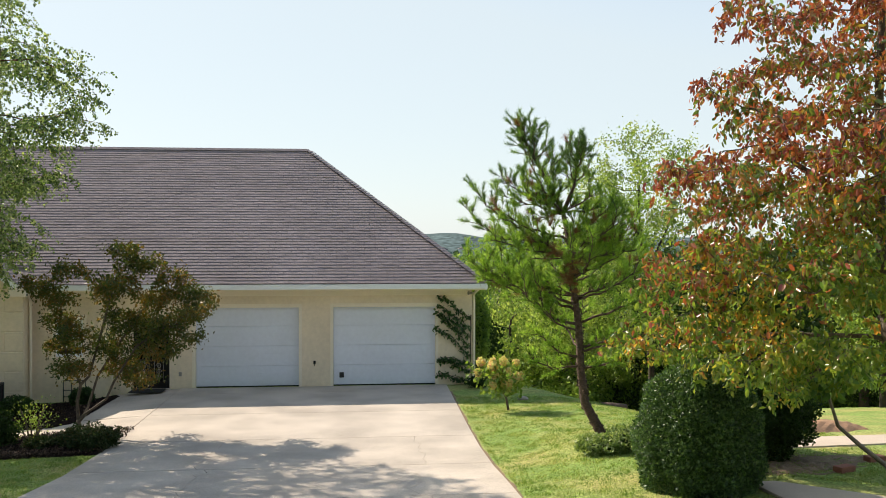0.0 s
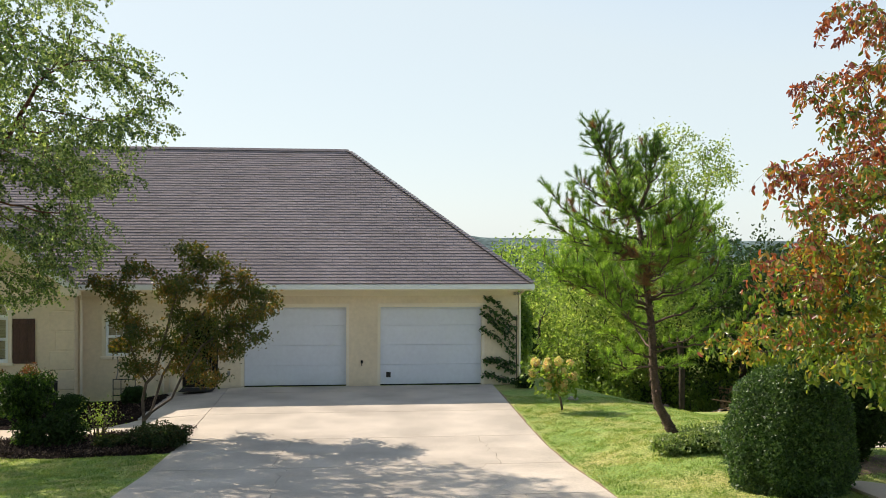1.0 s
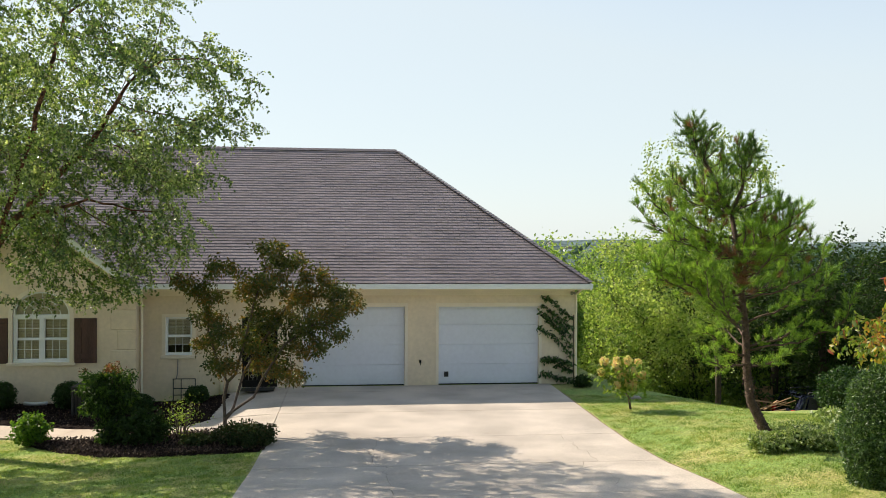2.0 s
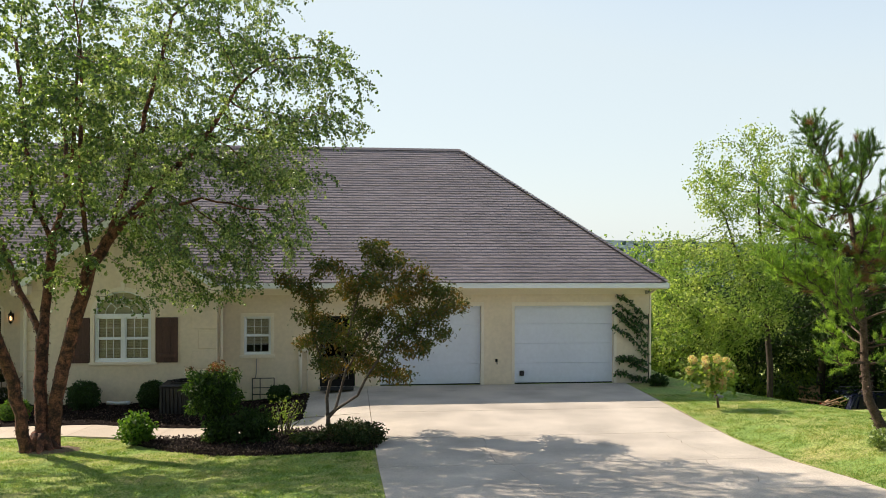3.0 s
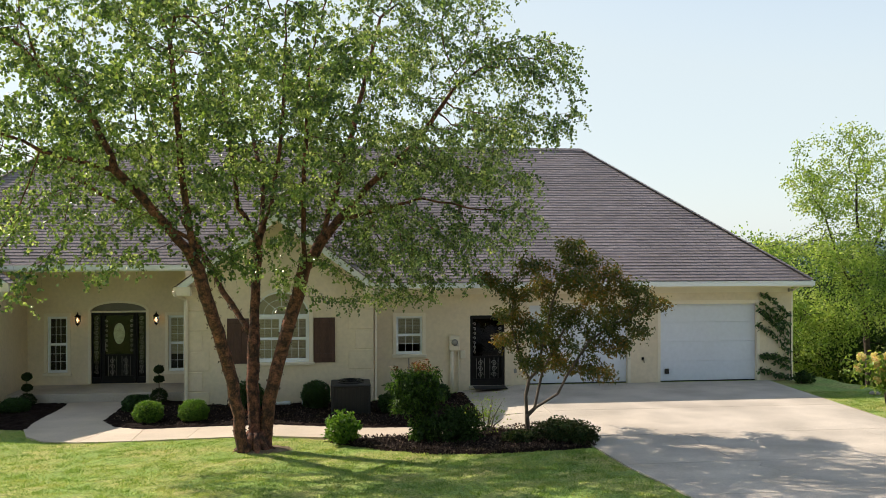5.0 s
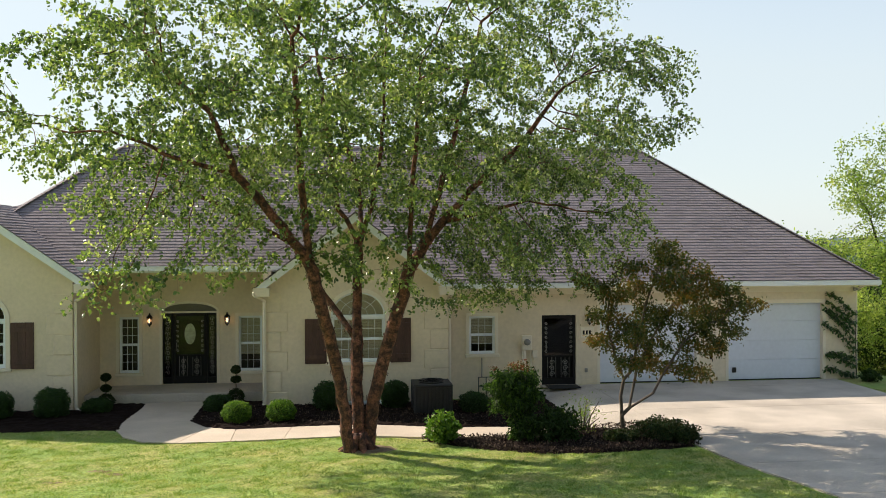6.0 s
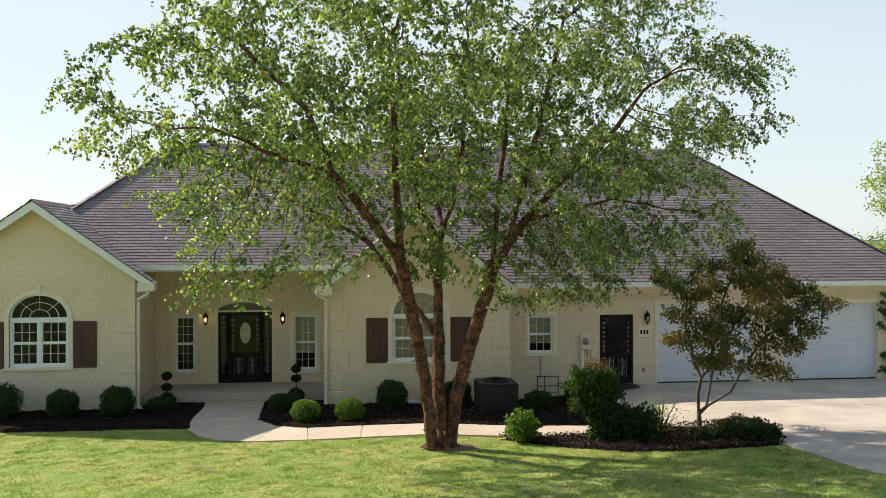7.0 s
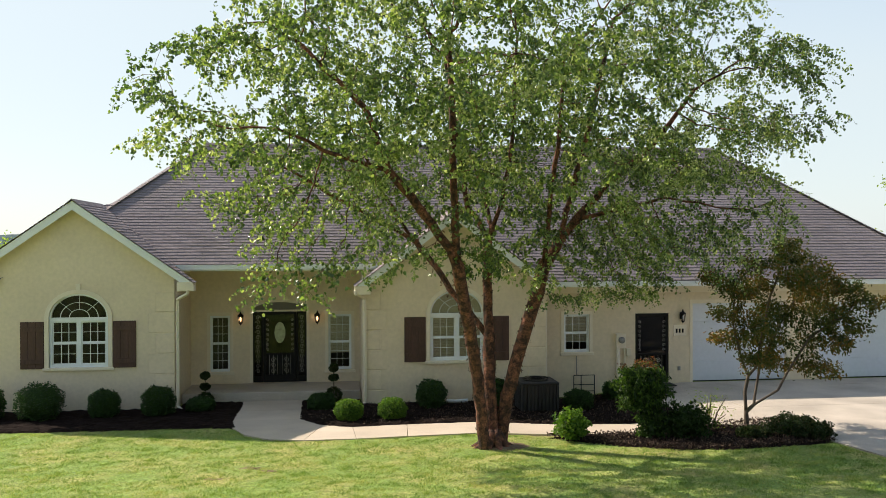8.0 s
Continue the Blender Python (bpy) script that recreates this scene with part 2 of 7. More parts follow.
CAR_PAINT = material("navy_car_paint", (0.012, 0.016, 0.05), 0.25, 0.3, coat=1.0, scale=2, var=0.1, fine=5, fine_var=0.03)
ARCH_GREY = material("shaded_panel", (0.20, 0.185, 0.15), 0.8, scale=2, var=0.1)
LITTER = material("dry_litter", (0.26, 0.18, 0.11), 0.95, scale=5, var=0.35, fine=60, fine_var=0.35, bump=0.6)
TAIL_RED = material("tail_light_red", (0.55, 0.02, 0.02), 0.25, scale=3, var=0.1)
RUBBER = material("rubber", (0.015, 0.015, 0.015), 0.8)
BULB = glow_material("lit_bulb", (1.0, 0.55, 0.25), 3.2)


# ---- mesh helpers ----
def link(name, bm, mat, parent=None, label="", smooth=False):
    me = bpy.data.meshes.new(name)
    bm.to_mesh(me)
    bm.free()
    me.materials.append(mat)
    if smooth:
        me.polygons.foreach_set("use_smooth", [True] * len(me.polygons))
    ob = new(name, me)
    if parent is not None:
        ob.parent = parent
        ob.matrix_parent_inverse = parent.matrix_world.inverted()
    if label:
        ob["label"] = label
    return ob


part = link


def raw(name, verts, faces, mat, parent=None, smooth=False):
    me = bpy.data.meshes.new(name)
    me.from_pydata([tuple(v) for v in verts], [], faces)
    me.materials.append(mat)
    if smooth:
        me.polygons.foreach_set("use_smooth", [True] * len(me.polygons))
    ob = new(name, me)
    if parent is not None:
        ob.parent = parent
        ob.matrix_parent_inverse = parent.matrix_world.inverted()
    return ob


def root(name, x, y, z, label, category, group="", kind=""):
    e = new(name)
    e.location = (x, y, z)
    e.empty_display_size = 0.1
    e.matrix_world = Matrix.Translation((x, y, z))
    return tagged(e, label, category, group, kind)


def box(bm, x0, x1, y0, y1, z0, z1, bevel=0.0):
    r = bmesh.ops.create_cube(bm, size=1.0)
    vs = r["verts"]
    for v in vs:
        v.co = Vector(((x0 + x1) / 2 + v.co.x * (x1 - x0), (y0 + y1) / 2 + v.co.y * (y1 - y0), (z0 + z1) / 2 + v.co.z * (z1 - z0)))
    if bevel:
        es = list({e for v in vs for e in v.link_edges})
        bmesh.ops.bevel(bm, geom=es, offset=bevel, segments=1, affect="EDGES", profile=0.5)
    return bm


def boxes(*specs, bevel=0.0):
    bm = bmesh.new()
    for s in specs:
        box(bm, *s, bevel=bevel)
    return bm


def prism(bm, pts, y0, y1):
    """A plate with outline pts in x and z, from y0 to y1."""
    a = [bm.verts.new((x, y0, z)) for x, z in pts]
    b = [bm.verts.new((x, y1, z)) for x, z in pts]
    n = len(pts)
    bm.faces.new(a)
    bm.faces.new(list(reversed(b)))
    for i in range(n):
        bm.faces.new((a[i], b[i], b[(i + 1) % n], a[(i + 1) % n]))
    bmesh.ops.recalc_face_normals(bm, faces=bm.faces)
    return bm


def slab(bm, pts, z0, z1):
    """A plate with outline pts in x and y, from z0 to z1 (numbers or functions of x and y)."""
    f0 = z0 if callable(z0) else (lambda x, y: z0)
    f1 = z1 if callable(z1) else (lambda x, y: z1)
    a = [bm.verts.new((x, y, f0(x, y))) for x, y in pts]
    b = [bm.verts.new((x, y, f1(x, y))) for x, y in pts]
    n = len(pts)
    bm.faces.new(list(reversed(a)))
    bm.faces.new(b)
    for i in range(n):
        bm.faces.new((a[i], a[(i + 1) % n], b[(i + 1) % n], b[i]))
    bmesh.ops.recalc_face_normals(bm, faces=bm.faces)
    return bm


def tube_data(points, radii, sides, verts, faces, cap=True):
    """Adds a tapered tube along points to the lists."""
    pts = [Vector(p) for p in points]
    n = len(pts)
    if n < 2:
        return
    ref = Vector((0.3, 0.9, 0.1))
    base = len(verts)
    for i in range(n):
        d = (pts[min(i + 1, n - 1)] - pts[max(i - 1, 0)])
        d = d.normalized() if d.length > 1e-6 else Vector((0, 0, 1))
        u = d.cross(ref)
        u = u.normalized() if u.length > 1e-3 else d.orthogonal().normalized()
        w = d.cross(u)
        for k in range(sides):
            a = 2 * math.pi * k / sides
            verts.append(tuple(pts[i] + (u * math.cos(a) + w * math.sin(a)) * radii[i]))
    for i in range(n - 1):
        for k in range(sides):
            a, b = base + i * sides + k, base + i * sides + (k + 1) % sides
            faces.append((a, b, b + sides, a + sides))
    if cap:
        faces.append(tuple(base + (n - 1) * sides + k for k in range(sides)))
        faces.append(tuple(base + sides - 1 - k for k in range(sides)))


def tubes(name, runs, mat, parent=None, sides=8, smooth=True):
    v, f = [], []
    for pts, r in runs:
        tube_data(pts, r if isinstance(r, (list, tuple)) else [r] * len(pts), sides, v, f)
    return raw(name, v, f, mat, parent, smooth)


def lathe(bm, profile, cx, cy, sides=16):
    """Turned shape: profile of (radius, z)."""
    rings = []
    for r, z in profile:
        rings.append([bm.verts.new((cx + r * math.cos(2 * math.pi * k / sides), cy + r * math.sin(2 * math.pi * k / sides), z)) for k in range(sides)])
    for a, b in zip(rings, rings[1:]):
        for k in range(sides):
            bm.faces.new((a[k], a[(k + 1) % sides], b[(k + 1) % sides], b[k]))
    bm.faces.new(list(reversed(rings[0])))
    bm.faces.new(rings[-1])
    return bm


def cut(ob, cutters):
    """Cuts plates out of a mesh object and keeps the result as plain mesh."""
    tmp = []
    for bm in cutters:
        me = bpy.data.meshes.new("cutter")
        bm.to_mesh(me)
        bm.free()
        c = new("cutter", me)
        mod = ob.modifiers.new("cut", "BOOLEAN")
        mod.operation, mod.object, mod.solver = "DIFFERENCE", c, "EXACT"
        tmp.append(c)
    bpy.context.view_layer.update()
    me = bpy.data.meshes.new_from_object(ob.evaluated_get(bpy.context.evaluated_depsgraph_get()))
    ob.modifiers.clear()
    ob.data = me
    for c in tmp:
        bpy.data.objects.remove(c)
    return ob


def smooth_step(a, b, t):
    t = np.clip((t - a) / (b - a), 0, 1)
    return t * t * (3 - 2 * t)


# ---- the lie of the land ----
def ground_z(x, y):
    x, y = np.asarray(x, float), np.asarray(y, float)
    left = np.interp(y, [0, 8, 12, 13.4, 15, 17.3, 19, 22, 40], [0.9, 0.75, 0.33, 0.2, 0.02, -0.14, -0.22, -0.30, -0.35])
    mid = np.interp(y, [0, 8, 12.4, 14, 16, 18, 24], [0.9, 0.7, 0.32, 0.15, 0.03, 0.0, 0.0])
    right = np.interp(y, [0, 8, 11, 14.5, 17, 19, 21], [1.0, 0.8, 0.5, 0.40, 0.15, 0.02, -0.03])
    wl = smooth_step(-4.0, -7.0, x)
    wr = smooth_step(3.4, 5.2, x)
    z = mid * (1 - wl) * (1 - wr) + left * wl + right * wr
    start = 34 - 12.5 * smooth_step(4.2, 5.6, x) - 2.2 * np.clip(x - 5.6, 0, 2.5) - 6 * smooth_step(-21.5, -24, x)
    d = np.maximum(0, y - start)
    z = z - np.interp(d, [0, 2, 5, 9, 14, 18, 30, 85, 400, 900], [0, 0.1, 0.45, 1.15, 2.9, 3.85, 6.2, 14, 38, 45])
    return z


def gz(x, y):
    return float(ground_z(x, y))


def inside(px, py, poly):
    c = np.zeros(px.shape, bool)
    n = len(poly)
    for i in range(n):
        (x0, y0), (x1, y1) = poly[i], poly[(i + 1) % n]
        hit = ((y0 > py) != (y1 > py)) & (px < (x1 - x0) * (py - y0) / (y1 - y0 + 1e-12) + x0)
        c ^= hit
    return c


def edge_distance(px, py, poly):
    d = np.full(px.shape, 1e9)
    n = len(poly)
    for i in range(n):
        a, b = np.array(poly[i]), np.array(poly[(i + 1) % n])
        ab = b - a
        t = np.clip(((px - a[0]) * ab[0] + (py - a[1]) * ab[1]) / (ab @ ab + 1e-12), 0, 1)
        d = np.minimum(d, np.hypot(px - a[0] - t * ab[0], py - a[1] - t * ab[1]))
    return d


def heap(name, poly, mat, height, rim, cell, rough, label, category, seed=1):
    """Loose earth or mulch heaped over the ground inside an outline, running out under the ground at its rim."""
    rng = np.random.default_rng(seed)
    xs = [p[0] for p in poly]
    ys = [p[1] for p in poly]
    gx = np.arange(min(xs) - rim, max(xs) + rim + cell, cell)
    gy = np.arange(min(ys) - rim, max(ys) + rim + cell, cell)
    X, Y = np.meshgrid(gx, gy)
    dist = edge_distance(X, Y, poly) * np.where(inside(X, Y, poly), 1, -1)
    Z = ground_z(X, Y) + height * smooth_step(-rim, rim, dist) * 1.0 - height * 0.5 + rng.uniform(-rough, rough, X.shape) * (dist > -rim * 0.5)
    keep = (dist[:-1, :-1] > -rim) & (dist[1:, 1:] > -rim) & (dist[1:, :-1] > -rim) & (dist[:-1, 1:] > -rim)
    n = len(gx)
    j, i = np.nonzero(keep)
    a = j * n + i
    faces = np.stack([a, a + 1, a + n + 1, a + n], 1)
    ob = raw(name, np.stack([X.ravel(), Y.ravel(), Z.ravel()], 1).tolist(), faces.tolist(), mat)
    return tagged(ob, label, category, kind="structure")


# ---- plants ----
def leaf_mesh(name, pos, size, mat, parent=None, seed=0, droop=0.5, long=1.5, spread=0.35, rounded=False):
    """Many small folded leaves, one island each."""
    rng = np.random.default_rng(seed)
    n = len(pos)
    d = rng.normal(size=(n, 3))
    d[:, 2] -= droop
    d /= np.linalg.norm(d, axis=1)[:, None]
    u = np.cross(d, rng.normal(size=(n, 3)))
    u /= np.linalg.norm(u, axis=1)[:, None] + 1e-9
    w = np.cross(d, u)
    s = (size * rng.uniform(1 - spread, 1 + spread, n))[:, None]
    fold = 0.25 * s
    if rounded:
        v = np.stack([pos, pos + d * s * 0.28 * long + u * s * 0.42 + w * fold * 0.6, pos + d * s * 0.72 * long + u * s * 0.34 + w * fold * 0.6,
                      pos + d * s * long, pos + d * s * 0.72 * long - u * s * 0.34 + w * fold * 0.6, pos + d * s * 0.28 * long - u * s * 0.42 + w * fold * 0.6], 1)
        k, quads = 6, np.array([[0, 1, 2, 3], [0, 3, 4, 5]])
    else:
        v = np.stack([pos, pos + d * s * 0.5 * long + u * s * 0.45 + w * fold, pos + d * s * long, pos + d * s * 0.5 * long - u * s * 0.45 + w * fold], 1)
        k, quads = 4, np.array([[0, 1, 2], [0, 2, 3]])
    m = quads.shape[1]
    faces = (np.arange(n)[:, None, None] * k + quads[None]).reshape(-1)
    me = bpy.data.meshes.new(name)
    me.vertices.add(n * k)
    me.vertices.foreach_set("co", v.reshape(-1).astype(np.float32))
    nf = n * len(quads)
    me.loops.add(nf * m)
    me.loops.foreach_set("vertex_index", faces.astype(np.int32))
    me.polygons.add(nf)
    me.polygons.foreach_set("loop_start", np.arange(0, nf * m, m, dtype=np.int32))
    me.update(calc_edges=True)
    me.materials.append(mat)
    ob = new(name, me)
    if parent is not None:
        ob.parent = parent
        ob.matrix_parent_inverse = parent.matrix_world.inverted()
    return ob


def grow(stems, targets, step=0.22, reach=3.0, kill=0.4, rounds=90, sag=0.0, wander=0.15, seed=1):
    """Branches that grow from the given stems towards the targets. Returns node places and each node's parent."""
    rng = np.random.default_rng(seed)
    P, par = [], []
    for stem in stems:
        last = stem[1] if isinstance(stem, tuple) else -1
        pts = stem[0] if isinstance(stem, tuple) else stem
        for a in pts:
            P.append(np.array(a, float))
            par.append(last)
            last = len(P) - 1
    T = np.array(targets, float)
    best, who = np.full(len(T), 1e9), np.zeros(len(T), int)
    fresh = list(range(len(P)))
    alive = np.ones(len(T), bool)
    for _ in range(rounds):
        if fresh:
            F = np.array([P[i] for i in fresh])
            D = np.linalg.norm(T[:, None, :] - F[None], axis=2)
            k = D.argmin(1)
            dm = D[np.arange(len(T)), k]
            upd = dm < best
            best[upd], who[upd] = dm[upd], np.array(fresh)[k[upd]]
            alive &= best > kill
        idx = np.nonzero(alive & (best < reach))[0]
        if len(idx) == 0:
            break
        pulls = {}
        for i in idx:
            d = T[i] - P[who[i]]
            pulls.setdefault(who[i], []).append(d / (np.linalg.norm(d) + 1e-9))
        fresh = []
        for node, ds in pulls.items():
            d = np.mean(ds, 0) + rng.normal(0, wander, 3)
            d[2] -= sag
            nrm = np.linalg.norm(d)
            if nrm < 1e-3:
                continue
            P.append(P[node] + d / nrm * step)
            par.append(node)
            fresh.append(len(P) - 1)
        if not fresh:
            break
    return np.array(P), np.array(par)


def branch_mesh(name, P, par, tip, power, mat, parent, max_r=None, base_flare=1.0):
    """Tapered limbs over grown nodes; thicker where more twigs hang on."""
    n = len(P)
    kids = [[] for _ in range(n)]
    for i, p in enumerate(par):
        if p >= 0:
            kids[p].append(i)
    R = np.zeros(n)
    for i in range(n - 1, -1, -1):
        R[i] = tip if not kids[i] else sum(R[k] ** power for k in kids[i]) ** (1 / power)
    if max_r:
        R = tip * (R / tip) ** (math.log(max_r / tip) / math.log(R.max() / tip))
    v, f = [], []
    todo = [(i, -1) for i in range(n) if par[i] < 0]
    while todo:
        i, before = todo.pop()
        chain = [before] if before >= 0 else []
        cur = i
        while True:
            chain.append(cur)
            if not kids[cur]:
                break
            ks = sorted(kids[cur], key=lambda k: -R[k])
            for k in ks[1:]:
                todo.append((k, cur))
            cur = ks[0]
        rad = [R[c] for c in chain]
        if before >= 0:
            rad[0] = min(R[before], R[chain[1]] * 1.15)
        big = max(rad)
        tube_data([P[c] for c in chain], rad, 9 if big > 0.08 else 6 if big > 0.025 else 4 if big > 0.01 else 3, v, f)
    return raw(name, v, f, mat, parent, smooth=True), R, kids


def cloud(rng, n, centre, radii, shell=0.0):
    """Points in an ellipsoid, towards its skin where shell is high."""
    d = rng.normal(size=(n, 3))
    d /= np.linalg.norm(d, axis=1)[:, None]
    r = rng.uniform(shell ** 3, 1, n) ** (1 / 3)
    return np.array(centre) + d * r[:, None] * np.array(radii)


def twig_leaves(P, R, par, thick, per, jitter, rng, hang=0.0):
    """Places for leaves along the thin twigs."""
    thin = np.nonzero((R < thick) & (par >= 0))[0]
    t = rng.uniform(0, 1, (len(thin), per, 1))
    q = P[thin][:, None, :] * t + P[par[thin]][:, None, :] * (1 - t)
    q = q + rng.normal(0, jitter, q.shape)
    q[..., 2] -= np.abs(rng.normal(0, hang, q.shape[:2])) if hang else 0
    return q.reshape(-1, 3)


def sprays(P, par, nodes, per, length, leaves, rng):
    """Thin shoots that leave the twigs sideways and bend down, with leaves set along them."""
    base = np.repeat(P[nodes], per, 0)
    way = np.repeat(P[nodes] - P[par[nodes]], per, 0)
    way /= np.linalg.norm(way, axis=1)[:, None] + 1e-9
    n = len(base)
    d = way * 0.7 + rng.normal(0, 0.6, (n, 3))
    d[:, 2] = d[:, 2] * 0.5 + 0.1
    d /= np.linalg.norm(d, axis=1)[:, None]
    ln = (length * rng.uniform(0.45, 1.25, n))[:, None]
    steps = [base]
    for k in range(3):
        d[:, 2] -= 0.42
        d /= np.linalg.norm(d, axis=1)[:, None]
        steps.append(steps[-1] + d * ln / 3)
    lines = np.stack(steps, 1)
    t = rng.uniform(0.25, 3.0, (n, leaves))
    i = np.minimum(t.astype(int), 2)
    f = (t - i)[..., None]
    row = np.arange(n)[:, None]
    q = lines[row, i] * (1 - f) + lines[row, i + 1] * f + rng.normal(0, 0.018, (n, leaves, 3))
    return q.reshape(-1, 3), lines


def fine_twigs(name, lines, mat, parent, r=0.0028):
    """Three-sided shoots along the given lines, tapering to a point."""
    n, m = lines.shape[:2]
    a = np.array([0.0, 2.094, 4.189])
    ring = np.stack([np.cos(a), np.sin(a), np.sin(a) * 0.4], 1)
    taper = np.linspace(1.0, 0.3, m)[None, :, None, None] * r
    v = (lines[:, :, None, :] + ring[None, None] * taper).reshape(-1, 3)
    k, j, c = np.meshgrid(np.arange(n), np.arange(m - 1), np.arange(3), indexing="ij")
    at = (k * m + j) * 3
    faces = np.stack([at + c, at + (c + 1) % 3, at + 3 + (c + 1) % 3, at + 3 + c], -1).reshape(-1)
    nf = len(faces) // 4
    me = bpy.data.meshes.new(name)
    me.vertices.add(len(v))
    me.vertices.foreach_set("co", v.reshape(-1).astype(np.float32))
    me.loops.add(nf * 4)
    me.loops.foreach_set("vertex_index", faces.astype(np.int32))
    me.polygons.add(nf)
    me.polygons.foreach_set("loop_start", np.arange(0, nf * 4, 4, dtype=np.int32))
    me.update(calc_edges=True)
    me.materials.append(mat)
    ob = new(name, me)
    ob.parent = parent
    ob.matrix_parent_inverse = parent.matrix_world.inverted()
    return tagged(ob, kind="stuff")


def shrub(name, x, y, z, radii, leaf, n, mat, label, category="shrub", lumps=0.16, seed=1, group="", box_like=2.0, top=None, stems=True, gap=0.0, shade_core=True, long=1.5):
    """A clipped or loose shrub: short stems, a solid core coloured dark for the shade inside, and a skin of small
    leaves.
    """
    rng = np.random.default_rng(seed)
    e = root(name, x, y, z, label, category, group)
    d = rng.normal(size=(n, 3))
    d /= np.linalg.norm(d, axis=1)[:, None]
    q = (np.abs(d) ** box_like).sum(1) ** (-1 / box_like)
    ph = rng.uniform(0, 6.28, 3)
    lump = 1 + lumps * (np.sin(d[:, 0] * 7 + ph[0]) * np.sin(d[:, 1] * 6 + ph[1]) + 0.7 * np.sin(d[:, 2] * 9 + ph[2] + d[:, 0] * 5))
    r = q * lump * (1 - np.abs(rng.normal(0, 0.09 + gap, n)))
    pos = d * r[:, None] * np.array(radii) + np.array((x, y, z + radii[2] * 0.95))
    pos = pos[pos[:, 2] > z + 0.02]
    if top is not None:
        hi = pos[:, 2] > z + radii[2] * (1.86 + 0.1 * rng.uniform(-1, 1, len(pos)))
        leaf_mesh("tip_foliage", pos[hi], leaf, top, e, seed + 1)
        pos = pos[~hi]
    leaf_mesh("foliage", pos, leaf, mat, e, seed, droop=0.1 if long < 2 else 0.8, long=long)
    runs = []
    for k in range(9):
        a = rng.uniform(0, 6.28)
        tipp = np.array((x + math.cos(a) * radii[0] * 0.7, y + math.sin(a) * radii[1] * 0.7, z + radii[2] * rng.uniform(0.8, 1.6)))
        runs.append(([(x + math.cos(a) * 0.05, y + math.sin(a) * 0.05, z - 0.05), tuple((tipp + np.array((x, y, z))) / 2 + np.array((0, 0, 0.05))), tuple(tipp)], [0.02, 0.014, 0.005]))
    tubes("stem", runs, BARK, e, 5)
    if not shade_core:
        return e
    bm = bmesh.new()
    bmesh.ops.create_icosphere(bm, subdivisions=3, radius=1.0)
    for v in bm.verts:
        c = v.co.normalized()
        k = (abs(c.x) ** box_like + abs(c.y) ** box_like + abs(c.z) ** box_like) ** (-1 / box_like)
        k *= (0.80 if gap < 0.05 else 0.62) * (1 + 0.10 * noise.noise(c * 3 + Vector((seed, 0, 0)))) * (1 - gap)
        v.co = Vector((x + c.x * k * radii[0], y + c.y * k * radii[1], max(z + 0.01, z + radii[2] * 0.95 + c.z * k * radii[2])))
    link("shade_core", bm, DARK_LEAF, e, smooth=True)
    return e


# ---- ground ----
def spread_axis(lo, hi, step, far, n):
    a = np.arange(lo, hi + step / 2, step)
    g = np.geomspace(step, far, n).cumsum()
    return np.concatenate([(lo - g)[::-1], a, hi + g])


ax, ay = spread_axis(-25, 17, 0.25, 700, 24), spread_axis(4, 37, 0.25, 700, 24)
GX, GY = np.meshgrid(ax, ay)
GZ = ground_z(GX, GY)
near = (np.abs(GX + 4) < 22) & (GY > 1) & (GY < 40)
rng = np.random.default_rng(5)
GZ = GZ + np.where(near, rng.normal(0, 0.006, GZ.shape), 0.0)
BACK = [(-5.62, 19.05), (-6.6, 19.2), (-8.0, 19.4), (-9.8, 20.05), (-11.4, 20.0), (-12.6, 19.85), (-13.25, 20.2)]
FRONT = [(-5.62, 18.2), (-6.6, 18.1), (-8.2, 18.18), (-10.0, 18.75), (-11.5, 18.62), (-12.55, 18.5), (-13.6, 18.5)]
PAVED = [[(-3.75, 3), (2.9, 3), (3.22, 23.3), (-5.3, 23.3), (-5.3, 19.4), (-5.62, 19.0), (-5.6, 18.2), (-4.9, 18.0), (-4.2, 17.5), (-3.75, 17)],
         BACK + [(-13.7, 21), (-13.75, 23.7), (-15.3, 23.7), (-15.3, 21), (-15.2, 20.2), (-14.85, 19.35), (-14.3, 18.72)] + FRONT[::-1]]
for poly in PAVED:
    dd = edge_distance(GX, GY, poly)
    GZ = GZ - 0.07 * (inside(GX, GY, poly) & (dd > 0.12))
nx = len(ax)
jj, ii = np.nonzero(np.ones((len(ay) - 1, nx - 1), bool))
aa = jj * nx + ii
ground = raw("ground", np.stack([GX.ravel(), GY.ravel(), GZ.ravel()], 1).tolist(), np.stack([aa, aa + 1, aa + nx + 1, aa + nx], 1).tolist(), GRASS, smooth=True)
tagged(ground, "green mown lawn with pale dry patches, falling away behind", "lawn", kind="structure")

# ---- paving ----
TOP = 0.025


def paving(name, label, category, pieces, mat, thick=0.14):
    """Concrete slabs, one object a slab, with open joints between them."""
    e = root(name, pieces[0][0][0], pieces[0][0][1], 0, label, category, kind="structure")
    for pts in pieces:
        bm = bmesh.new()
        slab(bm, pts, lambda x, y: gz(x, y) - thick, lambda x, y: gz(x, y) + TOP)
        link("slab", bm, mat, e)
    return e


def fine_quad(x0, x1, y0, y1, n=4):
    ys = np.linspace(y0, y1, n + 1)
    return [(x0, float(t)) for t in ys] + [(x1, float(t)) for t in ys[::-1]]


J = 0.006
drive = []
rows_y = [23.22, 22.35, 19.6, 16.9, 14.25, 11.6, 8.9, 6.2, 3.5]
rng = np.random.default_rng(8)


def east(y):
    return 3.08 + 0.0165 * (y - 11.5)


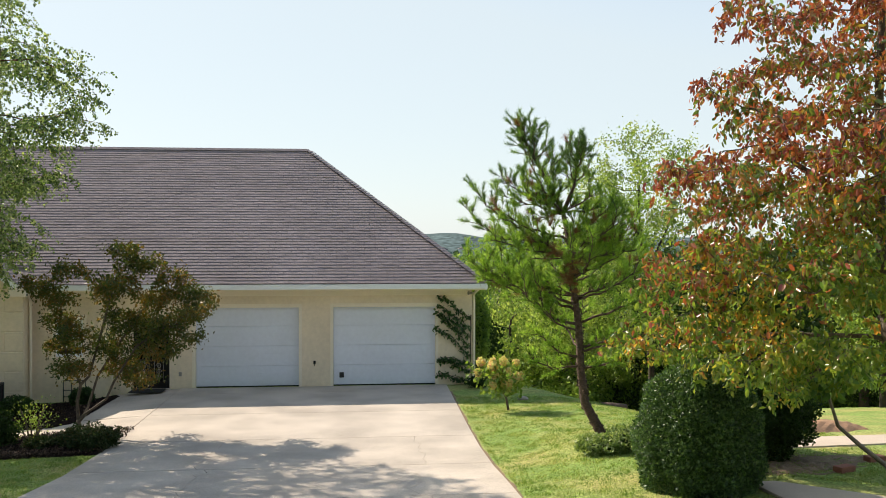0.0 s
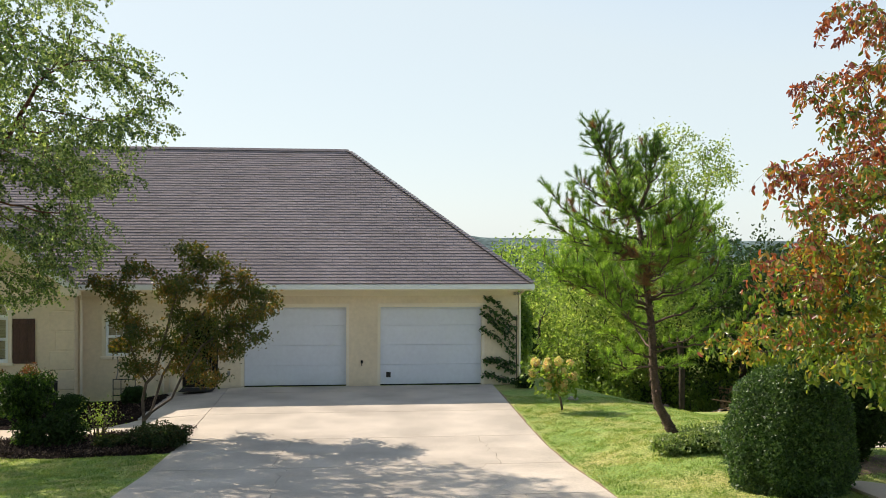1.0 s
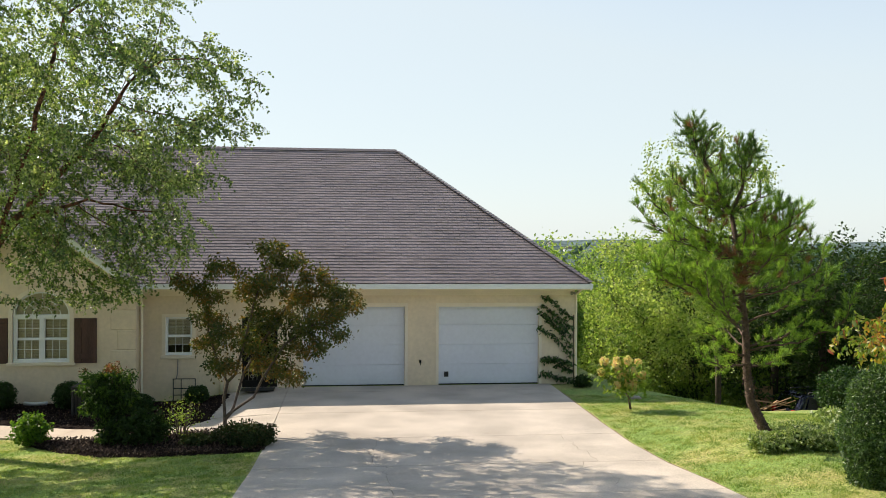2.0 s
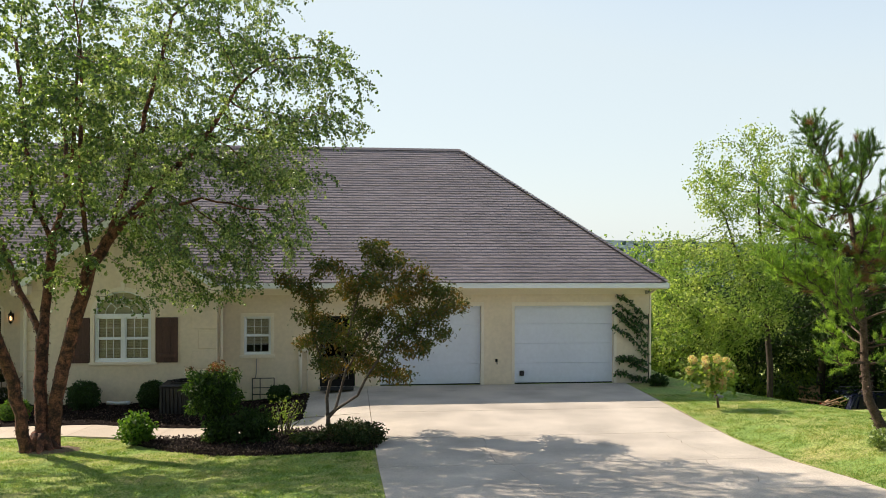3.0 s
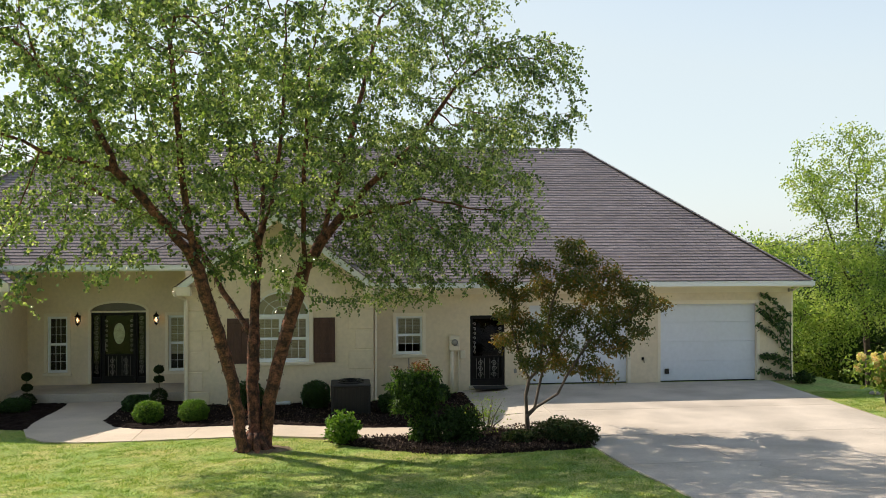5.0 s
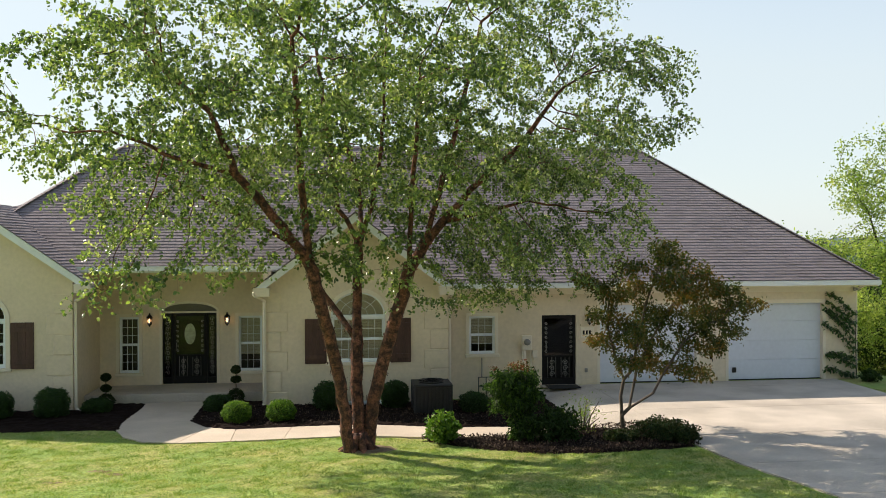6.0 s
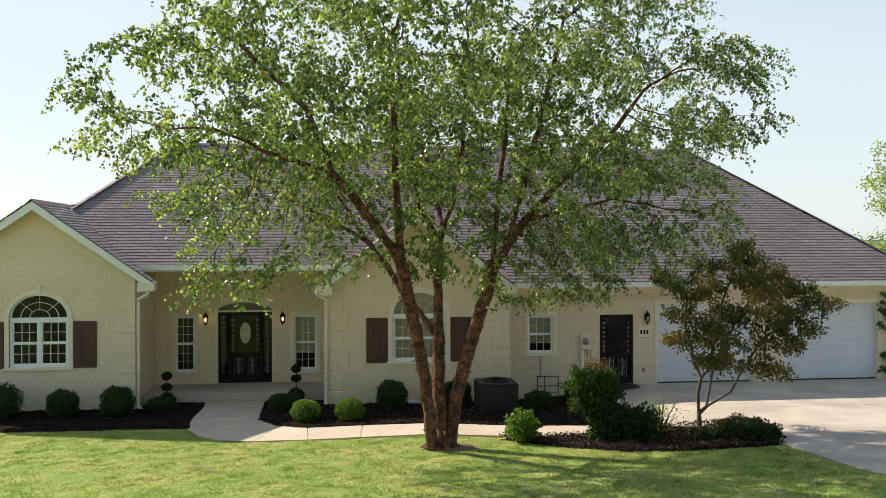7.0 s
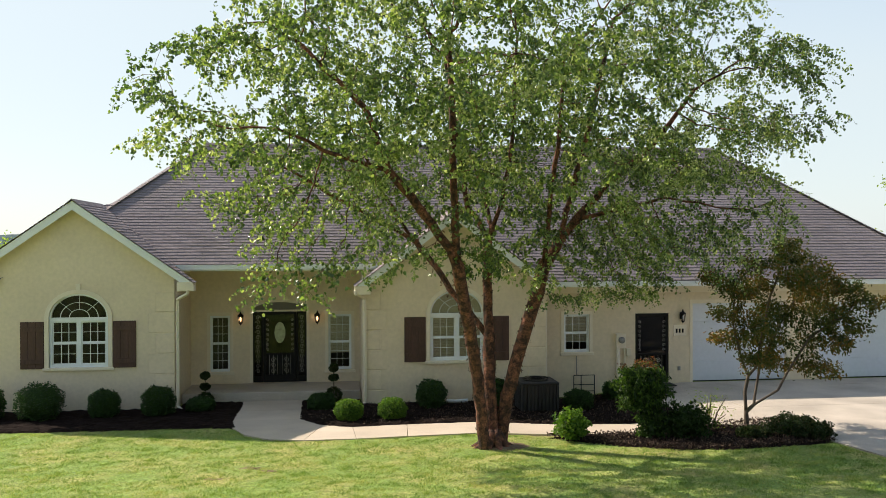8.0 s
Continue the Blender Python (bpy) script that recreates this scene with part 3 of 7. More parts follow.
def crack(x, y0, y1, sway):
    """A wandering line across a slab."""
    ys = np.linspace(y0, y1, 12)
    return [(x + (float(rng.normal(0, sway)) if 0 < k < 11 else 0.0), float(t)) for k, t in enumerate(ys)]


for k, (y1, y0) in enumerate(zip(rows_y, rows_y[1:])):
    if y1 < 17 and y1 > 9:
        for xa in (-3.75,):
            c1, c2 = crack((-1.72, -1.60, -1.4)[min(2, k - 3)], y0 + J, y1 - J, 0.05), crack((2.0, 1.75, 1.9)[min(2, k - 3)], y0 + J, y1 - J, 0.06)
            drive.append([(xa, t) for _, t in c1] + [(x - 0.003, t) for x, t in c1[::-1]])
            drive.append([(x + 0.003, t) for x, t in c1] + [(x - 0.003, t) for x, t in c2[::-1]])
            drive.append([(x + 0.003, t) for x, t in c2] + [(east(t), t) for _, t in c2[::-1]])
    else:
        ts = [float(t) for t in np.linspace(y0 + J, y1 - J, 7)]
        drive.append([(-3.75 + J, t) for t in ts] + [(east(t), t) for t in ts[::-1]])
for y1, y0 in zip(rows_y[:3], rows_y[1:4]):
    w = {23.22: -5.35, 22.35: -5.25, 19.6: -5.0}[y1]
    if y1 == 19.6:
        drive.append([(-3.75 - J, 19.6 - J), (-5.6, 19.6 - J), (-5.6, 18.3), (-4.9, 18.05), (-4.2, 17.5), (-3.75 - J, 17.0)])
    else:
        drive.append(fine_quad(w, -3.75 - J, y0 + J, y1 - J))
paving("driveway", "pale concrete driveway with saw joints and hairline cracks", "driveway", drive, CONCRETE)

back, front = BACK, FRONT
walkp = []
for i in range(len(back) - 1):
    j = i + 1
    walkp.append([(back[i][0] - J, back[i][1]), (front[i][0] - J, front[i][1]), (front[j][0] + J, front[j][1]), (back[j][0] + J, back[j][1])])
walkp.append([(-13.25 - J, 20.2), (-13.6 - J, 18.5), (-14.3, 18.72), (-14.85, 19.35), (-15.2, 20.2), (-15.32, 21.05), (-13.72, 21.05)])
walkp.append([(-13.72, 21.05 + J), (-15.32, 21.05 + J), (-15.32, 22.4 - J), (-13.75, 22.4 - J)])
walkp.append([(-13.75, 22.4 + J), (-15.32, 22.4 + J), (-15.30, 23.72), (-13.78, 23.72)])
paving("front_walk", "curved pale concrete walk with joints leading to the porch", "walk", walkp, WALK)

heap("island_bed", [(-8.7, 17.95), (-8.2, 17.4), (-7.5, 16.75), (-6.5, 16.1), (-5.4, 15.85), (-4.3, 15.85), (-3.78, 16.0), (-3.78, 16.9), (-4.25, 17.45), (-4.95, 18.0), (-5.6, 18.15), (-6.6, 18.05), (-8.1, 18.1)],
     MULCH, 0.12, 0.14, 0.07, 0.022, "dark bark mulch bed between lawn and walk", "mulch bed", 2)
heap("house_bed", [(-5.2, 22.9), (-5.2, 19.55), (-5.6, 19.02), (-6.6, 19.15), (-8.0, 19.35), (-9.8, 20.0), (-11.4, 19.95), (-12.6, 19.8), (-13.3, 20.15), (-13.8, 21.05), (-13.84, 23.6), (-12.3, 23.6), (-12.3, 22.9)],
     MULCH, 0.12, 0.10, 0.08, 0.022, "dark bark mulch bed along the house wall", "mulch bed", 3)
heap("porch_bed", [(-15.24, 23.6), (-15.24, 21.0), (-15.1, 20.15), (-16.5, 20.3), (-19.0, 20.35), (-21.5, 20.4), (-21.5, 22.95), (-16.8, 22.95), (-16.8, 23.6)],
     MULCH, 0.12, 0.10, 0.09, 0.022, "dark bark mulch bed below the gabled wing", "mulch bed", 4)

# ---- house ----
house = root("house", -8, 23.3, 0, "cream stucco one-storey house with a dark hipped shingle roof", "house")
YG, YB, YA, YP = 23.30, 22.80, 22.90, 25.30     # wall planes: garage, bay, wing, porch
EAVE_Y, EAVE_Z, RIDGE_Y, RIDGE_Z = 22.74, 2.79, 27.87, 6.81
SLOPE = (RIDGE_Z - EAVE_Z) / (RIDGE_Y - EAVE_Y)
E_X, W_X, RE_X, RW_X = 4.30, -21.15, -0.68, -16.80
GABLE, WING_GABLE, WING_EAVE = 0.75, 0.71, 2.83


def rect(x0, x1, z0, z1):
    return [(x0, z0), (x1, z0), (x1, z1), (x0, z1)]


def arch(cx, half, z0, spring, rise, n=20):
    top = [(cx + half * math.cos(math.pi * k / n), spring + rise * math.sin(math.pi * k / n)) for k in range(n + 1)]
    return [(cx - half, z0), (cx + half, z0)] + top


def wall(name, outline, y, thick, holes, label=""):
    bm = prism(bmesh.new(), outline, y, y + thick)
    ob = link(name, bm, STUCCO, house, label)
    if holes:
        cut(ob, [prism(bmesh.new(), h, y - 0.3, y + thick + 0.3) for h in holes])
    return ob


DOOR_R, DOOR_L = (0.20, 3.01), (-3.42, -0.66)
S_WIN = (-6.95, -6.26, 0.88, 1.88)
SIDE = (-4.99, -4.06, -0.02, 1.88)
B_C, A_C = -9.88, -19.14
WW, Z_SILL, Z_SPR, RISE = 0.69, 0.79, 1.98, 0.60
P_C = -14.48
wall("wall", rect(-7.75, 3.98, -0.4, 2.72), YG, 0.2, [rect(*DOOR_R, -0.01, 2.17), rect(*DOOR_L, -0.01, 2.17), rect(*S_WIN), rect(*SIDE)], "garage wall")
wall("wall", [(-12.28, -0.6), (-7.57, -0.6), (-7.57, 2.70 + 0.15 * GABLE - 0.06), (-9.95, 2.70 + 2.53 * GABLE - 0.06), (-12.28, 2.70 + 0.20 * GABLE - 0.06)], YB, 0.2, [arch(B_C, WW, Z_SILL, Z_SPR, RISE)], "gabled bay wall")
wall("wall", [(-21.5, -0.6), (-16.88, -0.6), (-16.88, WING_EAVE + 0.51 * WING_GABLE - 0.06), (-19.2, WING_EAVE + 2.83 * WING_GABLE - 0.06), (-21.5, WING_EAVE + 0.53 * WING_GABLE - 0.06)], YA, 0.2, [arch(A_C, WW, Z_SILL, Z_SPR, RISE)], "gabled wing wall")
wall("wall", rect(-16.9, -12.26, -0.5, 3.2), YP, 0.2, [arch(P_C, 0.75, -0.06, 1.93, 0.24), rect(-16.36, -15.83, 0.27, 1.81), rect(-13.15, -12.51, 0.27, 1.81)], "porch wall")
for x0, x1, y0, y1 in ((-17.08, -16.88, 23.1, 25.4), (-12.28, -12.08, 23.0, 25.4), (-7.77, -7.57, 23.0, 23.4), (3.78, 3.98, 23.5, 33.0), (-21.7, -21.5, 22.9, 33.0)):
    link("wall", boxes((x0, x1, y0, y1, -0.6, 3.1 if -17.1 < x0 < -12 else 2.7)), STUCCO, house)
link("wall", boxes((-21.7, 3.98, 33.0, 33.2, -2.5, 2.72)), STUCCO, house)
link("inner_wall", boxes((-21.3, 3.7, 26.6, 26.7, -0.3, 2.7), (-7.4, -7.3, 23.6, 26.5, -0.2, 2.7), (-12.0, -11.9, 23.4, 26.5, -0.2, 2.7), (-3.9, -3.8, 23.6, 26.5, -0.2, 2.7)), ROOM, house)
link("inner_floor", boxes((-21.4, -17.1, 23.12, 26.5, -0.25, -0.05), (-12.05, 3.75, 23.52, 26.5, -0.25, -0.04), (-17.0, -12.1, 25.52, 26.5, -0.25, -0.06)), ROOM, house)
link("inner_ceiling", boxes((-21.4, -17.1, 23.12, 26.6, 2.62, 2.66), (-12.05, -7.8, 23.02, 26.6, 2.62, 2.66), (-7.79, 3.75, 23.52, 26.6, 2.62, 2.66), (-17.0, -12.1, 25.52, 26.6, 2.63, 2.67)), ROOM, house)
link("porch_floor", boxes((-16.86, -12.3, 23.74, 25.28, -0.5, -0.06), bevel=0.015), CONCRETE, house, "grey concrete porch slab with a step")
link("porch_ceiling", boxes((-16.86, -12.3, 23.43, 25.28, 3.15, 3.18)), TRIM, house)

# quoins: raised blocks at the corners of bay and wing
for xc, y, side in ((-12.28, YB, 1), (-7.57, YB, -1), (-16.88, YA, -1)):
    for k in range(6):
        w = 0.62 if k % 2 == 0 else 0.46
        z0 = -0.42 + k * 0.505
        x0, x1 = (xc - 0.004, xc + w) if side > 0 else (xc - w, xc + 0.004)
        link("quoin", boxes((x0, x1, y - 0.022, y + 0.05, z0 + 0.012, z0 + 0.493), bevel=0.01), STUCCO, house)

# soffit, fascia, gutters
link("soffit", boxes((-7.5, E_X - 0.02, EAVE_Y + 0.03, YG - 0.002, 2.60, 2.64)), TRIM, house)
link("frieze", boxes((-7.5, 3.96, YG - 0.03, YG - 0.002, 2.44, 2.60)), TRIM, house)


def gutter(name, x0, x1, y, z, mat=WHITE):
    bm = bmesh.new()
    box(bm, x0, x1, y - 0.10, y, z - 0.12, z - 0.085)
    box(bm, x0, x1, y - 0.115, y - 0.10, z - 0.115, z)
    box(bm, x0, x1, y - 0.125, y - 0.112, z - 0.02, z + 0.004)
    box(bm, x0, x1, y, y + 0.02, z - 0.16, z + 0.02)
    return link(name, bm, mat, house, "white metal gutter")


gutter("gutter", -7.45, E_X + 0.02, EAVE_Y + 0.05, EAVE_Z - 0.03)
gutter("gutter", -17.1, -11.78, 23.40, 3.25)
link("fascia", boxes((E_X - 0.05, E_X, EAVE_Y, 33.0, 2.62, 2.80)), WHITE, house)


def rake(cx, half, y, z_eave, slope):
    """White boards under the gable's edges, with a boxed return at each foot."""
    top = z_eave + half * slope
    bm = bmesh.new()
    prism(bm, [(cx - half, z_eave - 0.02), (cx, top - 0.02), (cx + half, z_eave - 0.02), (cx + half - 0.03, z_eave - 0.19), (cx, top - 0.23), (cx - half + 0.03, z_eave - 0.19)], y, y + 0.035)
    link("rake_board", bm, WHITE, house)
    bm = bmesh.new()
    prism(bm, [(cx - half, z_eave - 0.03), (cx, top - 0.03), (cx + half, z_eave - 0.03), (cx + half, z_eave - 0.05), (cx, top - 0.05), (cx - half, z_eave - 0.05)], y + 0.036, y + 0.34)
    link("rake_soffit", bm, TRIM, house)
    for s in (-1, 1):
        x0, x1 = sorted((cx + s * half * 1.0, cx + s * (half - 0.40)))
        link("eave_return", boxes((x0, x1, y - 0.01, y + 0.30, z_eave - 0.20, z_eave + 0.02), bevel=0.008), TRIM, house)


rake(-9.95, 2.53, YB - 0.30, 2.70, GABLE)
rake(-19.20, 2.83, YA - 0.30, WING_EAVE, WING_GABLE)

# ---- roof ----
roof = link("roof_deck", prism(bmesh.new(), [(W_X + 0.3, 2.70), (E_X - 0.3, 2.70), (RE_X, RIDGE_Z - 0.3), (RW_X, RIDGE_Z - 0.3)], RIDGE_Y - 0.02, RIDGE_Y + 0.02), SHINGLE, house, "weathered brown-grey asphalt shingle roof")
rng = np.random.default_rng(11)
COURSE, TAB = 0.127, 0.305


def course_faces(origin, along, up, normal, v0, v1, x_lo, x_hi, verts, faces, objs=None):
    """One course after another of shingle tabs up a roof plane; x_lo and x_hi give its ends at each height v."""
    v, k = v0, 0
    while v < v1 - 0.02:
        top = min(v + COURSE, v1)
        a0, a1, b0, b1 = x_lo(v), x_hi(v), x_lo(top - 0.001), x_hi(top - 0.001)
        if a1 - a0 > 0.05:
            cuts = [a0]
            t = a0 - (k % 2) * TAB / 2 - rng.uniform(0, 0.04)
            t = math.floor(t / TAB) * TAB + (k % 2) * TAB / 2
            while t < a1 - 0.05:
                if t > a0 + 0.05:
                    cuts.append(t)
                t += TAB
            cuts.append(a1)
            for q in range(len(cuts) - 1):
                l, r = cuts[q] + 0.004, cuts[q + 1] - 0.004
                lt = b0 if q == 0 else min(max(l, b0), b1)
                rt = b1 if q == len(cuts) - 2 else max(min(r, b1), b0)
                if rt - lt < 0.01:
                    rt = lt + 0.01
                h = 0.014 + rng.uniform(0, 0.006)
                low = v + rng.uniform(-0.004, 0.004)
                p = [origin + along * l + up * low + normal * h, origin + along * r + up * low + normal * h,
                     origin + along * rt + up * (top + 0.02) + normal * 0.002, origin + along * lt + up * (top + 0.02) + normal * 0.002,
                     origin + along * l + up * low - normal * 0.004, origin + along * r + up * low - normal * 0.004]
                if objs is not None and objs[0](v, l):
                    objs[1].append(p)
                    continue
                n = len(verts)
                verts.extend(tuple(c) for c in p)
                faces.extend([(n, n + 1, n + 2, n + 3), (n, n + 4, n + 5, n + 1)])
        v += COURSE
        k += 1


LEN = math.hypot(RIDGE_Y - EAVE_Y, RIDGE_Z - EAVE_Z)
cs, sn = (RIDGE_Y - EAVE_Y) / LEN, (RIDGE_Z - EAVE_Z) / LEN
up = Vector((0, cs, sn))
nrm = Vector((0, -sn, cs))
ALONG = Vector((1, 0, 0))


def hip_e(v):
    return E_X + (RE_X - E_X) * v / LEN


def hip_w(v):
    return W_X + (RW_X - W_X) * v / LEN


def v_of_z(z):
    return (z - EAVE_Z) / sn


def bay_r(z):
    return -9.95 + max(0.0, 2.53 - (z - 2.70) / GABLE)


def wing_r(z):
    return -19.2 + max(0.0, 2.83 - (z - WING_EAVE) / WING_GABLE)


V, F, loose = [], [], []
PORCH_V = 6 * COURSE                    # the porch eave lies on a course line
BAY_V = math.ceil(v_of_z(4.60) / COURSE) * COURSE


def west_end(v):
    z = EAVE_Z + v * sn
    if v < PORCH_V - 0.002:
        return max(bay_r(z), -7.6)
    if v < BAY_V - 0.002:
        return bay_r(z)
    return hip_w(v) if z > 4.84 else wing_r(z)


near_tab = (lambda v, x: v < 0.98 and x > -7.0, loose)
course_faces(Vector((0, EAVE_Y, EAVE_Z)), ALONG, up, nrm, 0.0, LEN, west_end, hip_e, V, F, near_tab)
# between bay and wing, above the porch
course_faces(Vector((0, EAVE_Y, EAVE_Z)), ALONG, up, nrm, PORCH_V, BAY_V, lambda v: wing_r(EAVE_Z + v * sn), lambda v: 2 * -9.95 - bay_r(EAVE_Z + v * sn), V, F)
# right slopes of the two gables, and their left slopes
for cx, half, ze, y, slope in ((-9.95, 2.53, 2.70, YB - 0.34, GABLE), (-19.2, 2.83, WING_EAVE, YA - 0.34, WING_GABLE)):
    L2 = math.hypot(half, half * slope)
    c2, s2 = half / L2, half * slope / L2
    ztop = ze + half * slope
    for s in (1, -1):
        def far_y(v, s=s):
            z = ze + v * s2
            return EAVE_Y + max(0.0, z - EAVE_Z) / SLOPE + 0.02
        if s > 0:
            course_faces(Vector((cx + half, 0, ze)), Vector((0, 1, 0)), Vector((-c2, 0, s2)), Vector((s2, 0, c2)), 0, L2, lambda v: y, lambda v: max(far_y(v), y + 0.5 if v < 0.3 else 0), V, F)
        else:
            course_faces(Vector((cx - half, 0, ze)), Vector((0, 1, 0)), Vector((c2, 0, s2)), Vector((-s2, 0, c2)), 0, L2, lambda v: y, lambda v: max(far_y(v), 23.65 if cx > -12 else y + 0.5 if v < 0.3 else 0), V, F)
    bm = bmesh.new()
    for t in np.arange(y, far_y(L2) - 0.1, 0.15):
        t = float(t)
        for s in (1, -1):
            prism(bm, [(cx, ztop + 0.035), (cx + s * 0.14, ztop - 0.085), (cx + s * 0.14, ztop - 0.10), (cx, ztop + 0.012)], t, t + 0.16)
    link("ridge_cap", bm, SHINGLE, house)
# back and end planes, seen from nowhere near: whole sheets
n = len(V)
bk = 2 * RIDGE_Y - EAVE_Y
V.extend([(E_X, bk, EAVE_Z), (W_X, bk, EAVE_Z), (RW_X, RIDGE_Y, RIDGE_Z), (RE_X, RIDGE_Y, RIDGE_Z), (E_X, EAVE_Y, EAVE_Z), (W_X, EAVE_Y, EAVE_Z)])
F.extend([(n, n + 1, n + 2, n + 3), (n + 4, n, n + 3), (n + 1, n + 5, n + 2)])
tagged(raw("shingles", V, F, SHINGLE, roof), kind="stuff")
loose.sort(key=lambda p: p[0].z)
extra = loose[300:]
for p in loose[:300]:
    raw("shingle", p, [(0, 1, 2, 3), (0, 4, 5, 1)], SHINGLE_TAB, roof)
Ve, Fe = [], []
for p in extra:
    n = len(Ve)
    Ve.extend(tuple(c) for c in p)
    Fe.extend([(n, n + 1, n + 2, n + 3), (n, n + 4, n + 5, n + 1)])
if Ve:
    tagged(raw("shingles", Ve, Fe, SHINGLE, roof), kind="stuff")
# under-sheet below the tabs
n0 = Vector((0, sn, -cs)) * 0.02
sheet = raw("underlay", [tuple(Vector(p) + n0) for p in ((-7.45, EAVE_Y, EAVE_Z), (E_X, EAVE_Y, EAVE_Z), (RE_X, RIDGE_Y, RIDGE_Z), (RW_X, RIDGE_Y, RIDGE_Z), (-19.4, EAVE_Y + 1.55 / SLOPE, EAVE_Z + 1.55), (-16.6, EAVE_Y + 0.48 / SLOPE, 3.27), (-12.3, EAVE_Y + 0.48 / SLOPE, 3.27), (-9.95, EAVE_Y + 1.2, EAVE_Z + 1.2 * SLOPE))], [(0, 1, 2, 3, 4, 5, 6, 7)], SHINGLE, roof)
# cap tabs along ridge and hips
bm = bmesh.new()


def cap_run(bm, a, b, side):
    a, b = Vector(a), Vector(b)
    d = (b - a).normalized()
    n = int((b - a).length / 0.14)
    for i in range(n):
        p = a + d * (i * 0.14)
        q = p + d * 0.17
        for s in (1, -1):
            w = Vector((side[0], side[1], 0)) * s * 0.13
            dn = Vector((0, 0, side[2] * 0.2))
            vs = [bm.verts.new(c) for c in (p + Vector((0, 0, 0.04)), p + w + dn + Vector((0, 0, 0.03)), q + w + dn + Vector((0, 0, 0.012)), q + Vector((0, 0, 0.022)))]
            bm.faces.new(vs)


cap_run(bm, (RW_X, RIDGE_Y, RIDGE_Z + 0.015), (RE_X, RIDGE_Y, RIDGE_Z + 0.015), (0, 0.8, -0.35))
cap_run(bm, (E_X, EAVE_Y, EAVE_Z), (RE_X, RIDGE_Y, RIDGE_Z), (0.7, 0.7, 0))
cap_run(bm, (W_X, EAVE_Y, EAVE_Z), (RW_X, RIDGE_Y, RIDGE_Z), (0.7, -0.7, 0))
link("hip_cap", bm, SHINGLE, house, "row of overlapping cap shingles along ridge and hips")


# ---- windows ----
def sash_unit(win, x0, x1, z0, z1, y, cols, rows):
    """Two sashes with glazing bars, one above the other, and their panes."""
    zm = (z0 + z1) / 2
    for k, (a, b) in enumerate(((z0, zm), (zm, z1))):
        yy = y + (0.0 if k == 0 else 0.025)
        bm = boxes((x0, x1, yy, yy + 0.035, a, a + 0.035), (x0, x1, yy, yy + 0.035, b - 0.03, b), (x0, x0 + 0.026, yy + 0.001, yy + 0.034, a + 0.03, b - 0.025), (x1 - 0.026, x1, yy + 0.001, yy + 0.034, a + 0.03, b - 0.025))
        for c in range(1, cols):
            xc = x0 + 0.04 + (x1 - x0 - 0.08) * c / cols
            box(bm, xc - 0.006, xc + 0.006, yy + 0.006, yy + 0.026, a + 0.04, b - 0.035)
        for r in range(1, rows):
            zc = a + 0.045 + (b - a - 0.085) * r / rows
            box(bm, x0 + 0.035, x1 - 0.035, yy + 0.008, yy + 0.024, zc - 0.006, zc + 0.006)
        link("sash", bm, WHITE, win)
        g = raw("pane", [(x0 + 0.02, yy + 0.016, a + 0.02), (x1 - 0.02, yy + 0.016, a + 0.02), (x1 - 0.02, yy + 0.016, b - 0.02), (x0 + 0.02, yy + 0.016, b - 0.02)], [(0, 1, 2, 3)], GLASS, win)
        g.visible_shadow = False


def blind(win, x0, x1, z0, z1, y):
    bm = bmesh.new()
    z = z1
    while z > z0:
        box(bm, x0, x1, y, y + 0.012, z - 0.036, z)
        z -= 0.04
    link("blind", bm, BLIND, win, "pale lowered slat blind")


def band(bm, outer, inner, y0, y1):
    """A flat ring between two outlines with the same number of points (open at the ends)."""
    n = len(outer)
    q = [[bm.verts.new((x, y, z)) for x, z in line] for line in (outer, inner) for y in (y0, y1)]
    for i in range(n - 1):
        for a, b in ((0, 1), (1, 3), (3, 2), (2, 0)):
            bm.faces.new((q[a][i], q[a][i + 1], q[b][i + 1], q[b][i]))
    for i in (0, n - 1):
        bm.faces.new((q[0][i], q[1][i], q[3][i], q[2][i]))
    bmesh.ops.recalc_face_normals(bm, faces=bm.faces)


def arc(cx, half, spring, rise, n=20):
    return [(cx + half * math.cos(math.pi * k / n), spring + rise * math.sin(math.pi * k / n)) for k in range(n + 1)]


